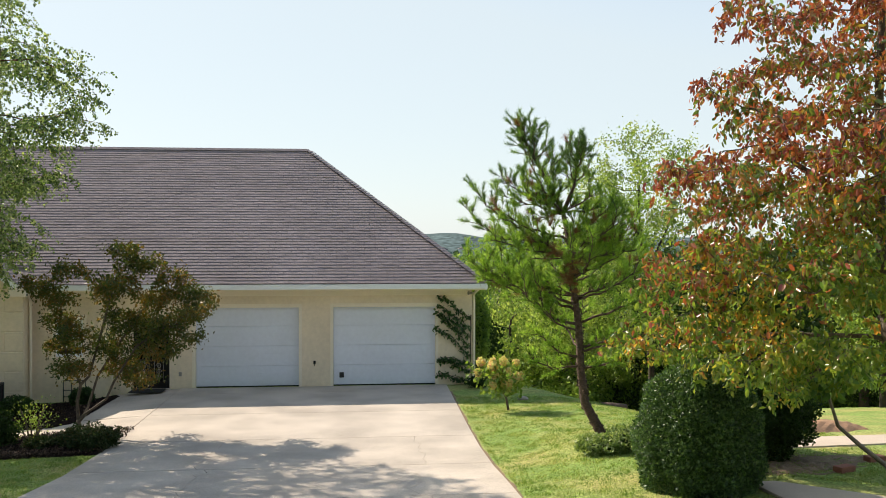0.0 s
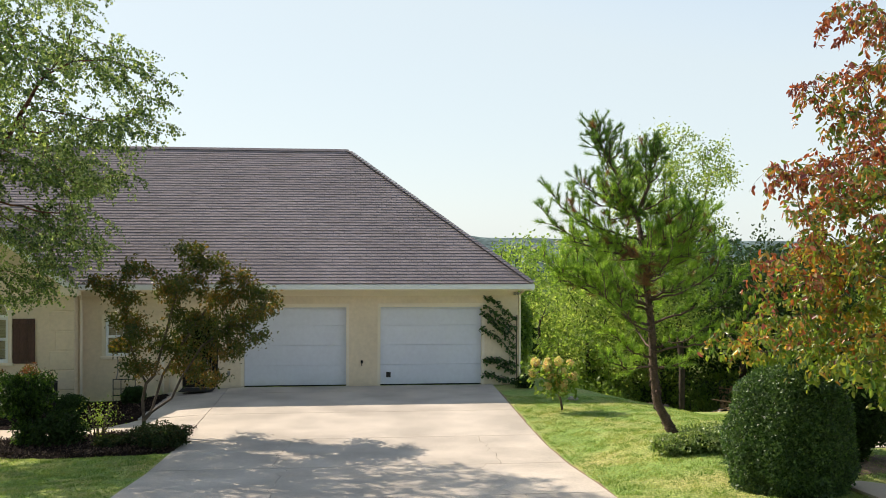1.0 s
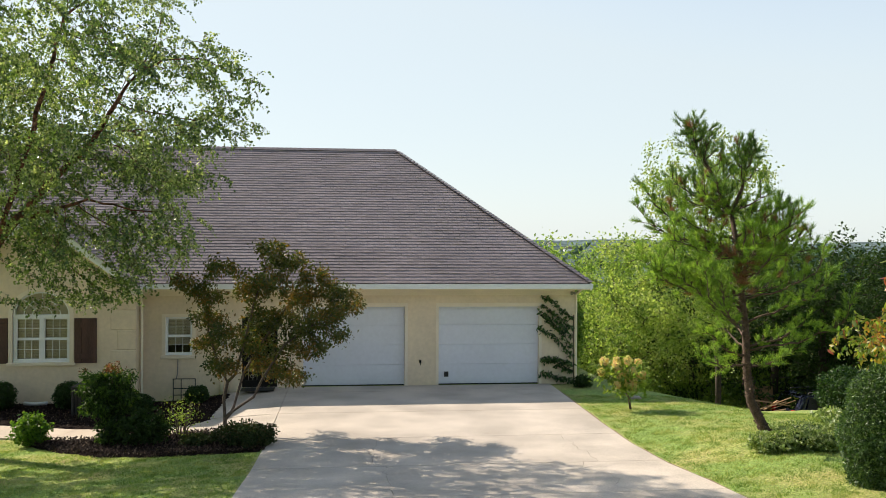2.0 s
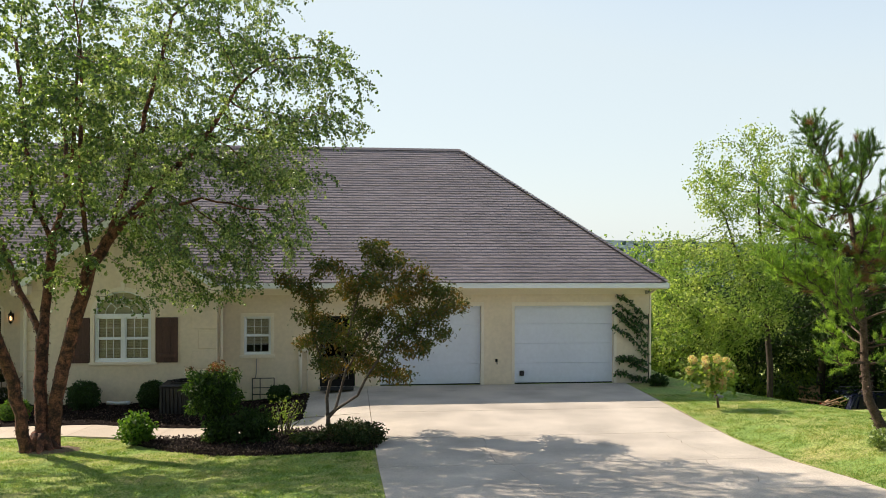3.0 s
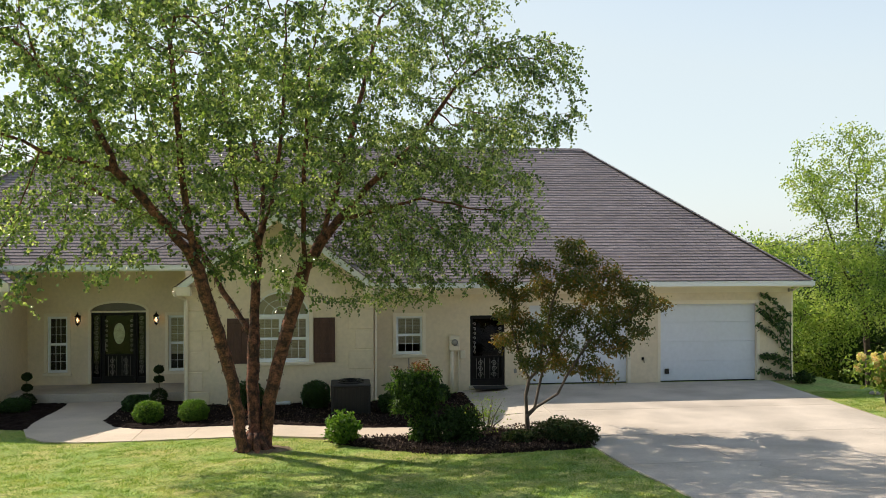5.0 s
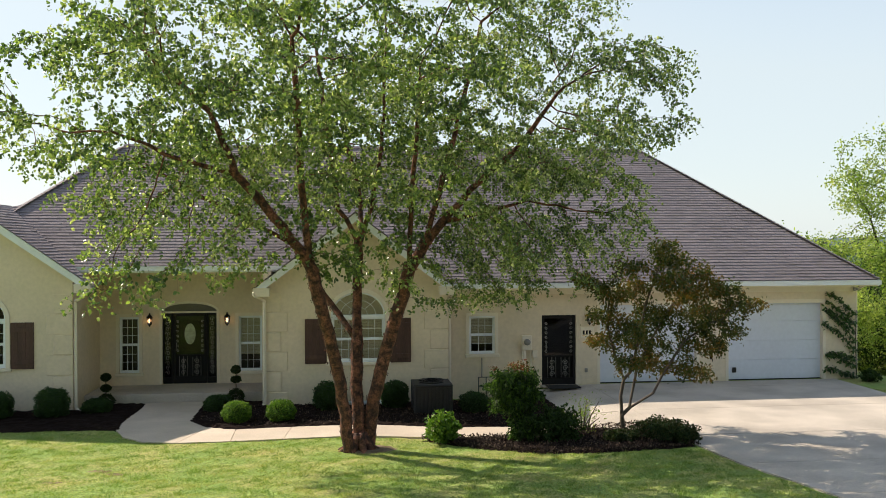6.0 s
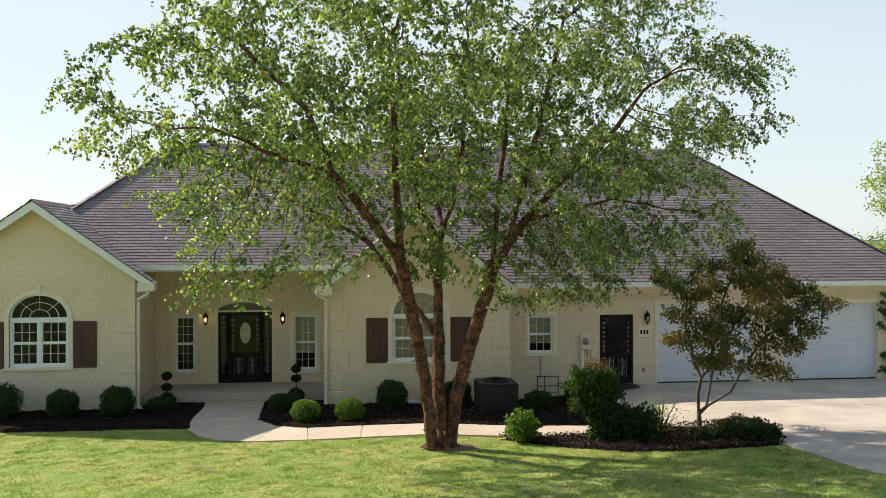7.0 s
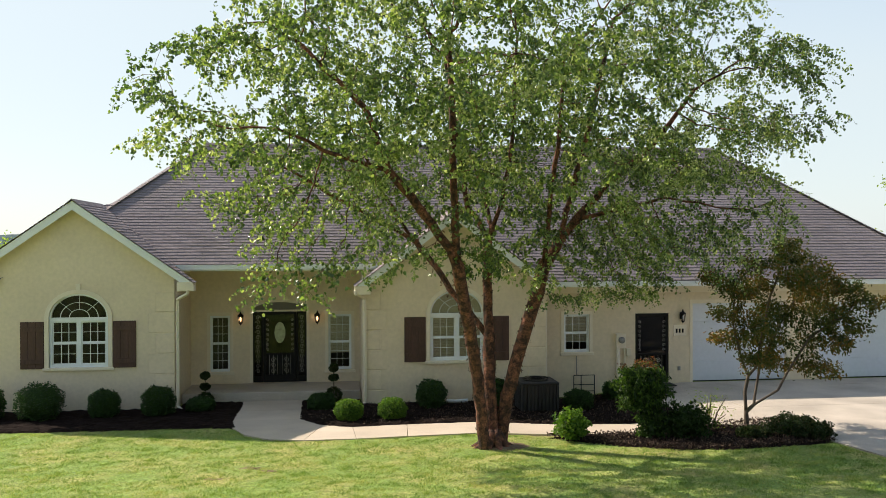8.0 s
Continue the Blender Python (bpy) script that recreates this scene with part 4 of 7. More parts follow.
def arched_window(cx, y, blinds):
    win = link("window", boxes((cx - WW, cx + WW, y + 0.03, y + 0.12, Z_SPR - 0.075, Z_SPR + 0.02), (cx - WW, cx - WW + 0.06, y + 0.03, y + 0.12, Z_SILL, Z_SPR - 0.076), (cx + WW - 0.06, cx + WW, y + 0.03, y + 0.12, Z_SILL, Z_SPR - 0.076),
                               (cx - 0.045, cx + 0.045, y + 0.03, y + 0.12, Z_SILL + 0.06, Z_SPR - 0.076), (cx - WW + 0.061, cx + WW - 0.061, y + 0.03, y + 0.12, Z_SILL, Z_SILL + 0.06)), WHITE, house, "white twin sash window under a half-round fanlight")
    for s in (-1, 1):
        a, b = sorted((cx + s * 0.046, cx + s * (WW - 0.061)))
        sash_unit(win, a, b, Z_SILL + 0.061, Z_SPR - 0.077, y + 0.05, 3, 2)
        if blinds:
            blind(win, a + 0.02, b - 0.02, Z_SILL + 0.10, Z_SPR - 0.10, y + 0.16)
    bm = bmesh.new()
    band(bm, arc(cx, WW, Z_SPR + 0.02, RISE - 0.02), arc(cx, WW - 0.045, Z_SPR + 0.02, RISE - 0.065), y + 0.03, y + 0.12)
    for f in (0.36, 0.68):
        band(bm, arc(cx, (WW - 0.04) * f + 0.007, Z_SPR + 0.02, (RISE - 0.06) * f + 0.007), arc(cx, (WW - 0.04) * f - 0.007, Z_SPR + 0.02, (RISE - 0.06) * f - 0.007), y + 0.055, y + 0.08)
    link("fanlight", bm, WHITE, win)
    bars = []
    for ang in (45, 90, 135):
        c, s = math.cos(radians(ang)), math.sin(radians(ang))
        f = 0.36
        bars.append(([(cx + (WW - 0.04) * f * c, y + 0.067, Z_SPR + 0.02 + (RISE - 0.06) * f * s), (cx + (WW - 0.03) * c, y + 0.067, Z_SPR + 0.02 + (RISE - 0.05) * s)], 0.008))
    tubes("glazing_bar", bars, WHITE, win, 4, False)
    fan = arc(cx, WW - 0.03, Z_SPR + 0.02, RISE - 0.05)
    g = raw("fan_pane", [(a, y + 0.068, b) for a, b in fan], [tuple(range(len(fan)))], GLASS, win)
    g.visible_shadow = False
    if blinds:
        link("shade", prism(bmesh.new(), arc(cx, WW - 0.03, Z_SPR + 0.02, RISE - 0.05), y + 0.15, y + 0.155), BLIND, win)
    bm = bmesh.new()
    band(bm, [(cx + WW + 0.10, Z_SILL)] + arc(cx, WW + 0.10, Z_SPR, RISE + 0.10) + [(cx - WW - 0.10, Z_SILL)], [(cx + WW, Z_SILL)] + arc(cx, WW, Z_SPR, RISE) + [(cx - WW, Z_SILL)], y - 0.03, y + 0.03)
    link("surround", bm, TRIM, win)
    link("keystone", prism(bmesh.new(), [(cx - 0.04, Z_SPR + RISE + 0.03), (cx + 0.04, Z_SPR + RISE + 0.03), (cx + 0.06, Z_SPR + RISE + 0.24), (cx - 0.06, Z_SPR + RISE + 0.24)], y - 0.045, y + 0.01), TRIM, win)
    link("sill", boxes((cx - WW - 0.14, cx + WW + 0.14, y - 0.06, y + 0.03, Z_SILL - 0.075, Z_SILL - 0.002), bevel=0.01), TRIM, win)
    for s in (-1, 1):
        xm = cx + s * (WW + 0.385)
        sh = link("shutter", boxes((xm - 0.27, xm + 0.27, y - 0.015, y + 0.01, Z_SILL - 0.02, Z_SPR - 0.07)), SHUTTER, house, "dark brown board-and-batten shutter")
        for k in range(3):
            link("board", boxes((xm - 0.268 + k * 0.1805, xm - 0.268 + k * 0.1805 + 0.175, y - 0.036, y - 0.0155, Z_SILL - 0.018, Z_SPR - 0.072), bevel=0.004), SHUTTER, sh)
        for zb in (Z_SILL + 0.10, Z_SPR - 0.30):
            link("batten", boxes((xm - 0.265, xm + 0.265, y - 0.056, y - 0.0365, zb, zb + 0.11), bevel=0.004), SHUTTER, sh)
    return win


arched_window(B_C, YB, True)
arched_window(A_C, YA, False)


def plain_window(x0, x1, z0, z1, y, cols, rows, blinds=None, casing=0.085):
    win = link("window", boxes((x0, x1, y + 0.03, y + 0.12, z0, z0 + 0.035), (x0, x1, y + 0.03, y + 0.12, z1 - 0.035, z1), (x0, x0 + 0.035, y + 0.03, y + 0.12, z0 + 0.036, z1 - 0.036), (x1 - 0.035, x1, y + 0.03, y + 0.12, z0 + 0.036, z1 - 0.036)), WHITE, house, "white sash window with glazing bars")
    sash_unit(win, x0 + 0.036, x1 - 0.036, z0 + 0.036, z1 - 0.036, y + 0.05, cols, rows)
    if blinds is not None:
        blind(win, x0 + 0.05, x1 - 0.05, blinds, z1 - 0.05, y + 0.16)
    c = casing
    link("surround", boxes((x0 - c, x0 - 0.001, y - 0.025, y + 0.03, z0, z1), (x1 + 0.001, x1 + c, y - 0.025, y + 0.03, z0, z1), (x0 - c, x1 + c, y - 0.025, y + 0.03, z1 + 0.001, z1 + c)), TRIM, win)
    link("sill", boxes((x0 - c - 0.03, x1 + c + 0.03, y - 0.055, y + 0.03, z0 - 0.085, z0 - 0.002), bevel=0.01), TRIM, win)
    return win


plain_window(*S_WIN, YG, 3, 2, 1.18)
plain_window(-16.36, -15.83, 0.27, 1.81, YP, 3, 3)
plain_window(-13.15, -12.51, 0.27, 1.81, YP, 3, 3, 0.75)


# ---- garage doors ----
def garage_door(x0, x1):
    d = link("garage_door", boxes((x0 + 0.002, x1 - 0.002, YG + 0.20, YG + 0.21, 0.0, 2.16)), DOOR_WHITE, house, "white sectional garage door, closed")
    h = 2.13 / 4
    for k in range(4):
        bm = boxes((x0 + 0.03, x1 - 0.03, YG + 0.13, YG + 0.165, 0.03 + k * h + 0.0015, 0.03 + (k + 1) * h - 0.0015), bevel=0.003)
        for q in range(3):
            zz = 0.03 + k * h + h * (q + 0.5) / 3
            box(bm, x0 + 0.06, x1 - 0.06, YG + 0.1275, YG + 0.131, zz - 0.06, zz + 0.06)
        link("door_panel", bm, DOOR_WHITE, d)
    link("door_jamb", boxes((x0 - 0.05, x0 + 0.028, YG - 0.012, YG + 0.19, 0.0, 2.18), (x1 - 0.028, x1 + 0.05, YG - 0.012, YG + 0.19, 0.0, 2.18), (x0 - 0.05, x1 + 0.05, YG - 0.013, YG + 0.19, 2.13, 2.23)), TRIM, d)
    link("bottom_seal", boxes((x0 + 0.03, x1 - 0.03, YG + 0.12, YG + 0.17, 0.006, 0.032)), RUBBER, d)
    return d


gr = garage_door(*DOOR_R)
garage_door(*DOOR_L)
link("pet_flap", boxes((0.39, 0.51, YG + 0.105, YG + 0.123, 0.22, 0.36), bevel=0.005), PLASTIC, gr, "small black square vent")


# ---- trees ----
def birch():
    e = root("river_birch", -9.85, 17.3, -0.16, "multi-stemmed river birch with peeling reddish bark and loose green foliage", "tree")
    rng = np.random.default_rng(21)
    left = [(-10.18, 17.03, -0.3), (-10.25, 16.95, 0.6), (-10.39, 16.72, 1.5), (-10.56, 16.45, 2.2), (-10.73, 16.16, 2.88), (-10.93, 15.70, 4.06), (-10.98, 15.38, 5.0), (-11.02, 15.2, 5.93), (-11.1, 15.0, 7.2)]
    left2 = [(-10.83, 15.92, 3.45), (-11.3, 15.75, 4.1), (-12.05, 15.5, 5.0), (-12.45, 15.3, 6.0), (-13.4, 15.1, 6.9)]
    midl = [(-9.98, 17.26, -0.3), (-10.02, 17.31, 0.87), (-10.03, 17.40, 1.94), (-10.0, 17.68, 3.01), (-9.96, 17.76, 3.83), (-9.7, 17.7, 4.6), (-9.5, 17.6, 5.8), (-9.4, 17.6, 7.8)]
    right = [(-9.8, 17.40, -0.3), (-9.71, 17.20, 0.8), (-9.47, 17.12, 1.74), (-9.24, 17.0, 2.56), (-9.02, 16.96, 3.35), (-8.72, 17.0, 3.83), (-8.4, 16.98, 4.23), (-7.84, 16.95, 4.82), (-7.0, 16.7, 5.6), (-6.3, 16.4, 6.6)]

    def fine(pts):
        out = []
        for a, b in zip(pts, pts[1:]):
            a, b = np.array(a), np.array(b)
            k = max(1, int(np.linalg.norm(b - a) / 0.25))
            out += [a + (b - a) * t / k + rng.normal(0, 0.012, 3) for t in range(k)]
        return out + [np.array(pts[-1])]
    stems = [fine(left), fine(left2), fine(midl), fine(right)]
    n_left = len(stems[0])
    near = min(range(n_left), key=lambda i: np.linalg.norm(stems[0][i] - np.array(left2[0])))
    stems[1] = (stems[1][1:], near)
    sofar = [np.array(stems[0]), np.array(stems[1][0]), np.array(stems[2]), np.array(stems[3])]
    for pts in ([(-9.96, 17.76, 3.83), (-10.35, 17.9, 4.5), (-10.6, 18.0, 6.2), (-10.8, 18.2, 7.8)], [(-9.05, 16.9, 3.45), (-9.04, 16.45, 4.62), (-8.98, 16.15, 5.44), (-8.9, 16.0, 7.0)],
                [(-10.03, 17.42, 2.0), (-10.5, 17.9, 2.6), (-10.96, 18.3, 3.27), (-11.3, 18.8, 3.8), (-12.0, 19.2, 4.9), (-12.6, 19.3, 6.2)], [(-12.0, 15.5, 4.95), (-12.9, 15.2, 5.2), (-13.9, 14.9, 5.6)],
                [(-8.4, 16.98, 4.23), (-7.6, 16.6, 4.4), (-6.9, 16.3, 4.6)], [(-8.72, 17.0, 3.83), (-8.45, 17.05, 4.8), (-8.2, 17.1, 5.7), (-7.6, 17.2, 8.1)],
                [(-9.9, 17.75, 4.0), (-9.95, 18.6, 5.0), (-10.3, 19.6, 6.4)], [(-11.3, 18.8, 3.8), (-12.4, 18.5, 4.4), (-13.8, 18.2, 5.2)]):
        line = fine(pts)
        allp = np.concatenate(sofar)
        k = int(np.linalg.norm(allp - line[0], axis=1).argmin())
        stems.append((line[1:], k))
        sofar.append(np.array(line[1:]))
    # where the foliage reaches: a broad crown with drooping outer sprays
    T = [cloud(rng, 1500, (-10.3, 17.0, 7.5), (5.4, 4.8, 3.2), 0.2), cloud(rng, 420, (-14.0, 15.4, 6.0), (2.6, 2.2, 1.4), 0.1), cloud(rng, 900, (-6.6, 16.5, 6.3), (2.8, 3.2, 1.9), 0.1),
         cloud(rng, 520, (-7.1, 16.3, 4.4), (2.5, 2.3, 1.4), 0.1), cloud(rng, 190, (-12.4, 15.6, 4.5), (2.0, 1.9, 1.4), 0.1), cloud(rng, 240, (-10.2, 16.4, 5.3), (3.4, 2.8, 1.1), 0.1), cloud(rng, 560, (-10.8, 13.6, 7.0), (3.2, 1.6, 1.9), 0.1)]
    T += [cloud(rng, 190, (-13.2, 14.7, 3.6), (1.5, 1.0, 0.9), 0.1), cloud(rng, 150, (-7.2, 18.1, 3.2), (1.2, 0.9, 0.7), 0.1), cloud(rng, 260, (-7.1, 17.2, 3.7), (1.4, 1.6, 0.9), 0.1), cloud(rng, 280, (-13.6, 17.9, 5.2), (2.3, 2.4, 1.3), 0.1), cloud(rng, 460, (-10.6, 19.8, 6.6), (2.6, 1.8, 1.8), 0.1), cloud(rng, 170, (-9.3, 18.8, 5.2), (1.6, 1.2, 1.0), 0.1), cloud(rng, 150, (-10.0, 16.3, 3.6), (1.4, 0.9, 0.8), 0.1)]
    T = np.concatenate(T)
    hole = np.array([noise.noise(Vector((p[0] * 0.8, p[1] * 0.8, p[2] * 1.2))) for p in T]) > np.where(T[:, 2] > 6, -0.08, -0.08)
    T = T[hole & (T[:, 2] > np.where((T[:, 0] > -11.4) & (T[:, 0] < -9.6), 2.8, 2.15))]
    P, par = grow(stems, T, 0.19, 3.2, 0.27, 75, 0.0, 0.10, 3)
    _, R, kids = branch_mesh("trunk", P, par, 0.0032, 2.1, BIRCH_BARK, e, 0.126)
    thin = np.nonzero((R < 0.012) & (par >= 0))[0]
    places, runs = sprays(P, par, thin, 2, 0.48, 17, rng)
    fine_twigs("twig_work", runs, BIRCH_BARK, e)
    east_side = thin[P[thin][:, 0] + 0.35 * (P[thin][:, 1] - 17) > -8.9]
    more, lines = sprays(P, par, east_side, 1, 0.5, 20, rng)
    fine_twigs("twig_work", lines, BIRCH_BARK, e)
    places = np.concatenate([places, more])
    airy = (places[:, 0] < -10.9) & (places[:, 2] < 5.2) & (rng.random(len(places)) < 0.3)     # loose sprays low on the walk's side
    places = places[~airy]
    far = places[:, 0] + 0.35 * (places[:, 1] - 17) > -8.7      # the side away from the walk has smaller leaves
    leaf_mesh("crown", places[~far], 0.052, BIRCH_LEAF, e, 4, 0.8, 1.2, rounded=True)
    leaf_mesh("crown", places[far], 0.041, BIRCH_LEAF, e, 5, 0.8, 1.2, rounded=True)
    for k in range(9):
        a = k * 0.70 + rng.uniform(-0.15, 0.15)
        c, sn_, out = math.cos(a), math.sin(a), rng.uniform(0.42, 0.62)
        bx, by = -9.98 + 0.10 * c, 17.22 + 0.12 * sn_
        tubes("root", [([(bx, by, 0.22), (bx + 0.06 * c, by + 0.07 * sn_, 0.04), (bx + 0.15 * c, by + 0.16 * sn_, -0.09), (bx + out * 0.7 * c, by + out * 0.7 * sn_, -0.22)], [0.06, 0.085, 0.07, 0.02])], BIRCH_BARK, e, 8)
    # thin strips of curling bark on the lower stems
    low = [i for i in range(len(P)) if R[i] > 0.05 and 0.1 < P[i][2] < 4.5 and par[i] >= 0]
    c = []
    for i in low:
        for _ in range(60):
            a = rng.uniform(0, 6.28)
            c.append(P[i] + np.array((math.cos(a), math.sin(a), 0)) * R[i] * 1.0 + np.array((0, 0, rng.uniform(-0.12, 0.12))))
    tagged(leaf_mesh("peeling_bark", np.array(c), 0.024, BIRCH_BARK, e, 6, 1.6, 1.5), kind="stuff")

    return e


birch()


def simple_tree(name, x, y, z, stem_pts, clouds, label, leaf_mat, leaf, bark, seed, per=6, step=0.2, kill=0.32, reach=2.5, thick=0.012, tip=0.0045, max_r=0.12, jitter=0.09, droop=0.5, sag=0.0, hang=0.05, long=1.5, rounded=False, second=None, group="", hole=-0.3, tips_extra=6, lump=0.75, shoots=None):
    e = root(name, x, y, z, label, "tree", group)
    rng = np.random.default_rng(seed)
    T = np.concatenate([cloud(rng, n, c, r, s) for n, c, r, s in clouds])
    keep = np.array([noise.noise(Vector((p[0] * lump, p[1] * lump, p[2] * lump * 1.7)) + Vector((seed, 0, 0))) for p in T]) > hole
    T = T[keep]
    stems = []
    for pts in stem_pts:
        out = []
        for a, b in zip(pts, pts[1:]):
            a, b = np.array(a, float), np.array(b, float)
            k = max(1, int(np.linalg.norm(b - a) / step))
            out += [a + (b - a) * t / k for t in range(k)]
        out.append(np.array(pts[-1], float))
        if stems:
            first = np.concatenate([np.array(s[0] if isinstance(s, tuple) else s) for s in stems])
            near = int(np.linalg.norm(first - out[0], axis=1).argmin())
            stems.append((out[1:], near))
        else:
            stems.append(out)
    P, par = grow(stems, T, step, reach, kill, 60, sag, 0.18, seed)
    _, R, kids = branch_mesh("trunk", P, par, tip, 2.25, bark, e, max_r)
    q = twig_leaves(P, R, par, thick, per, jitter, rng, hang)
    tips = np.array([i for i in range(len(P)) if not kids[i]])
    h = P[tips][:, None, :] + rng.normal(0, jitter * 1.2, (len(tips), tips_extra, 3))
    q = np.concatenate([q, h.reshape(-1, 3)])
    if shoots:
        q, lines = sprays(P, par, np.nonzero((R < thick) & (par >= 0))[0], *shoots, rng)
        fine_twigs("twig_work", lines, bark, e)
    if second:
        mat2, test = second
        m = test(q, rng)
        leaf_mesh("low_crown", q[m], leaf, mat2, e, seed + 2, droop, long, rounded=rounded)
        q = q[~m]
    leaf_mesh("crown", q, leaf, leaf_mat, e, seed + 1, droop, long, rounded=rounded)

    return e


# flat pads of foliage, one above another: across, height, half width
PADS = [(-3.76, 3.75, 0.31), (-3.38, 3.45, 0.36), (-4.74, 3.4, 0.26), (-2.83, 3.2, 0.31), (-5.5, 3.06, 0.26), (-5.0, 2.85, 0.36), (-4.31, 2.9, 0.36), (-3.71, 3.05, 0.46), (-3.05, 2.78, 0.46), (-2.27, 2.85, 0.36), (-2.05, 2.6, 0.26),
        (-2.55, 2.4, 0.41), (-2.16, 2.02, 0.31), (-3.05, 2.25, 0.51), (-3.82, 2.3, 0.46), (-4.74, 2.15, 0.31), (-4.26, 1.8, 0.41), (-3.49, 1.83, 0.46), (-2.83, 1.76, 0.36), (-3.82, 1.32, 0.36), (-3.22, 1.25, 0.31), (-5.05, 2.35, 0.36), (-5.1, 1.85, 0.33), (-4.75, 1.45, 0.3)]
simple_tree("japanese_maple", -4.64, 17.7, gz(-4.64, 17.7), [[(-4.63, 17.7, -0.2), (-4.63, 17.7, 0.05), (-4.67, 17.7, 0.7), (-4.60, 17.7, 1.04), (-4.44, 17.7, 1.2), (-4.28, 17.75, 1.83), (-4.1, 17.8, 2.57), (-3.9, 17.7, 3.2)], [(-4.6, 17.7, 1.04), (-4.77, 17.65, 1.42), (-4.96, 17.6, 2.05), (-4.95, 17.6, 2.6)],
                                                 [(-4.64, 17.7, 0.3), (-4.5, 17.65, 0.46), (-4.06, 17.5, 0.77), (-3.89, 17.45, 1.13), (-3.45, 17.4, 1.82), (-2.9, 17.35, 2.2)], [(-4.5, 17.68, 0.45), (-4.3, 17.8, 1.19), (-3.89, 17.95, 1.88), (-3.4, 18.0, 2.6)]],
            [(98, (-3.95 + 0.93 * (x + 3.95), 17.65 + 0.5 * math.sin(k * 2.4), z), (w * 1.05, 0.6, w * 0.5), 0.1) for k, (x, z, w) in enumerate(PADS)],
            "small bronze-green japanese maple with slender forked stems", MAPLE_LEAF, 0.039, BARK, 31, per=21, step=0.13, kill=0.17, reach=1.6, thick=0.02, tip=0.0035, max_r=0.05, jitter=0.06, droop=0.6, long=1.9, rounded=False, hole=-0.35, tips_extra=30, lump=1.3)

# turning tree beside the drive
simple_tree("turning_tree", 7.4, 9.4, gz(7.4, 9.4), [[(7.5, 9.5, 0.4), (7.4, 9.5, 1.6), (7.15, 9.5, 2.7), (7.02, 9.5, 4.3), (7.0, 9.5, 5.6), (7.0, 9.4, 7.2)], [(7.15, 9.5, 2.6), (6.3, 9.3, 2.5), (5.7, 9.0, 2.2)], [(7.05, 9.5, 3.9), (6.2, 9.2, 4.5), (5.4, 8.9, 4.9)], [(7.05, 9.5, 3.2), (6.0, 9.3, 3.3), (5.0, 9.0, 3.5)], [(7.1, 9.5, 2.75), (5.9, 9.9, 2.75), (4.7, 10.3, 2.5)]],
            [(760, (6.95, 9.2, 5.7), (2.2, 2.2, 2.4), 0.2), (620, (5.75, 9.0, 4.1), (1.7, 1.6, 1.4), 0.1), (270, (5.6, 9.0, 3.0), (1.6, 1.4, 0.65), 0.1), (70, (8.0, 9.4, 3.2), (1.7, 1.6, 0.8), 0.3), (130, (5.1, 10.2, 2.75), (1.15, 0.9, 0.38), 0.1)],
            "broad tree turning from green to russet red", RED_LEAF, 0.040, BARK, 41, per=18, step=0.15, kill=0.23, reach=2.2, thick=0.016, tip=0.0045, max_r=0.10, jitter=0.07, droop=1.2, long=1.9, rounded=True,
            second=(GREENRED_LEAF, lambda q, r: q[:, 2] < 4.55 + r.normal(0, 0.6, len(q)) + 0.5 * (q[:, 0] - 6.5)), hole=-0.10, tips_extra=30, lump=1.0, shoots=(3, 0.36, 12))

simple_tree("ash_tree", 12.3, 32.8, gz(12.3, 32.8), [[(12.3, 32.8, -3.6), (12.3, 32.8, -1.0), (12.1, 32.8, 1.5), (12.0, 32.8, 3.0), (11.8, 32.8, 5.0), (11.8, 32.8, 6.5)], [(12.1, 32.8, 1.3), (10.9, 32.6, 3.2), (10.2, 32.4, 5.0)], [(12.0, 32.8, 2.6), (13.0, 33.0, 4.4), (13.4, 33.0, 6.2)], [(12.15, 32.8, 0.4), (10.6, 32.2, 0.9), (9.2, 31.8, 1.1)]],
            [(420, (11.8, 32.8, 6.1), (3.0, 2.6, 2.6), 0.3), (760, (9.9, 32.0, 2.2), (3.3, 2.4, 2.5), 0.3), (200, (9.0, 31.6, 0.8), (2.2, 1.6, 1.3), 0.3)],
            "airy light green ash tree at the foot of the bank", ASH_LEAF, 0.072, DARK_BARK, 51, per=28, step=0.3, kill=0.42, reach=3.5, thick=0.03, tip=0.008, max_r=0.12, jitter=0.17, droop=0.5, hole=-0.06, tips_extra=50, lump=0.6)


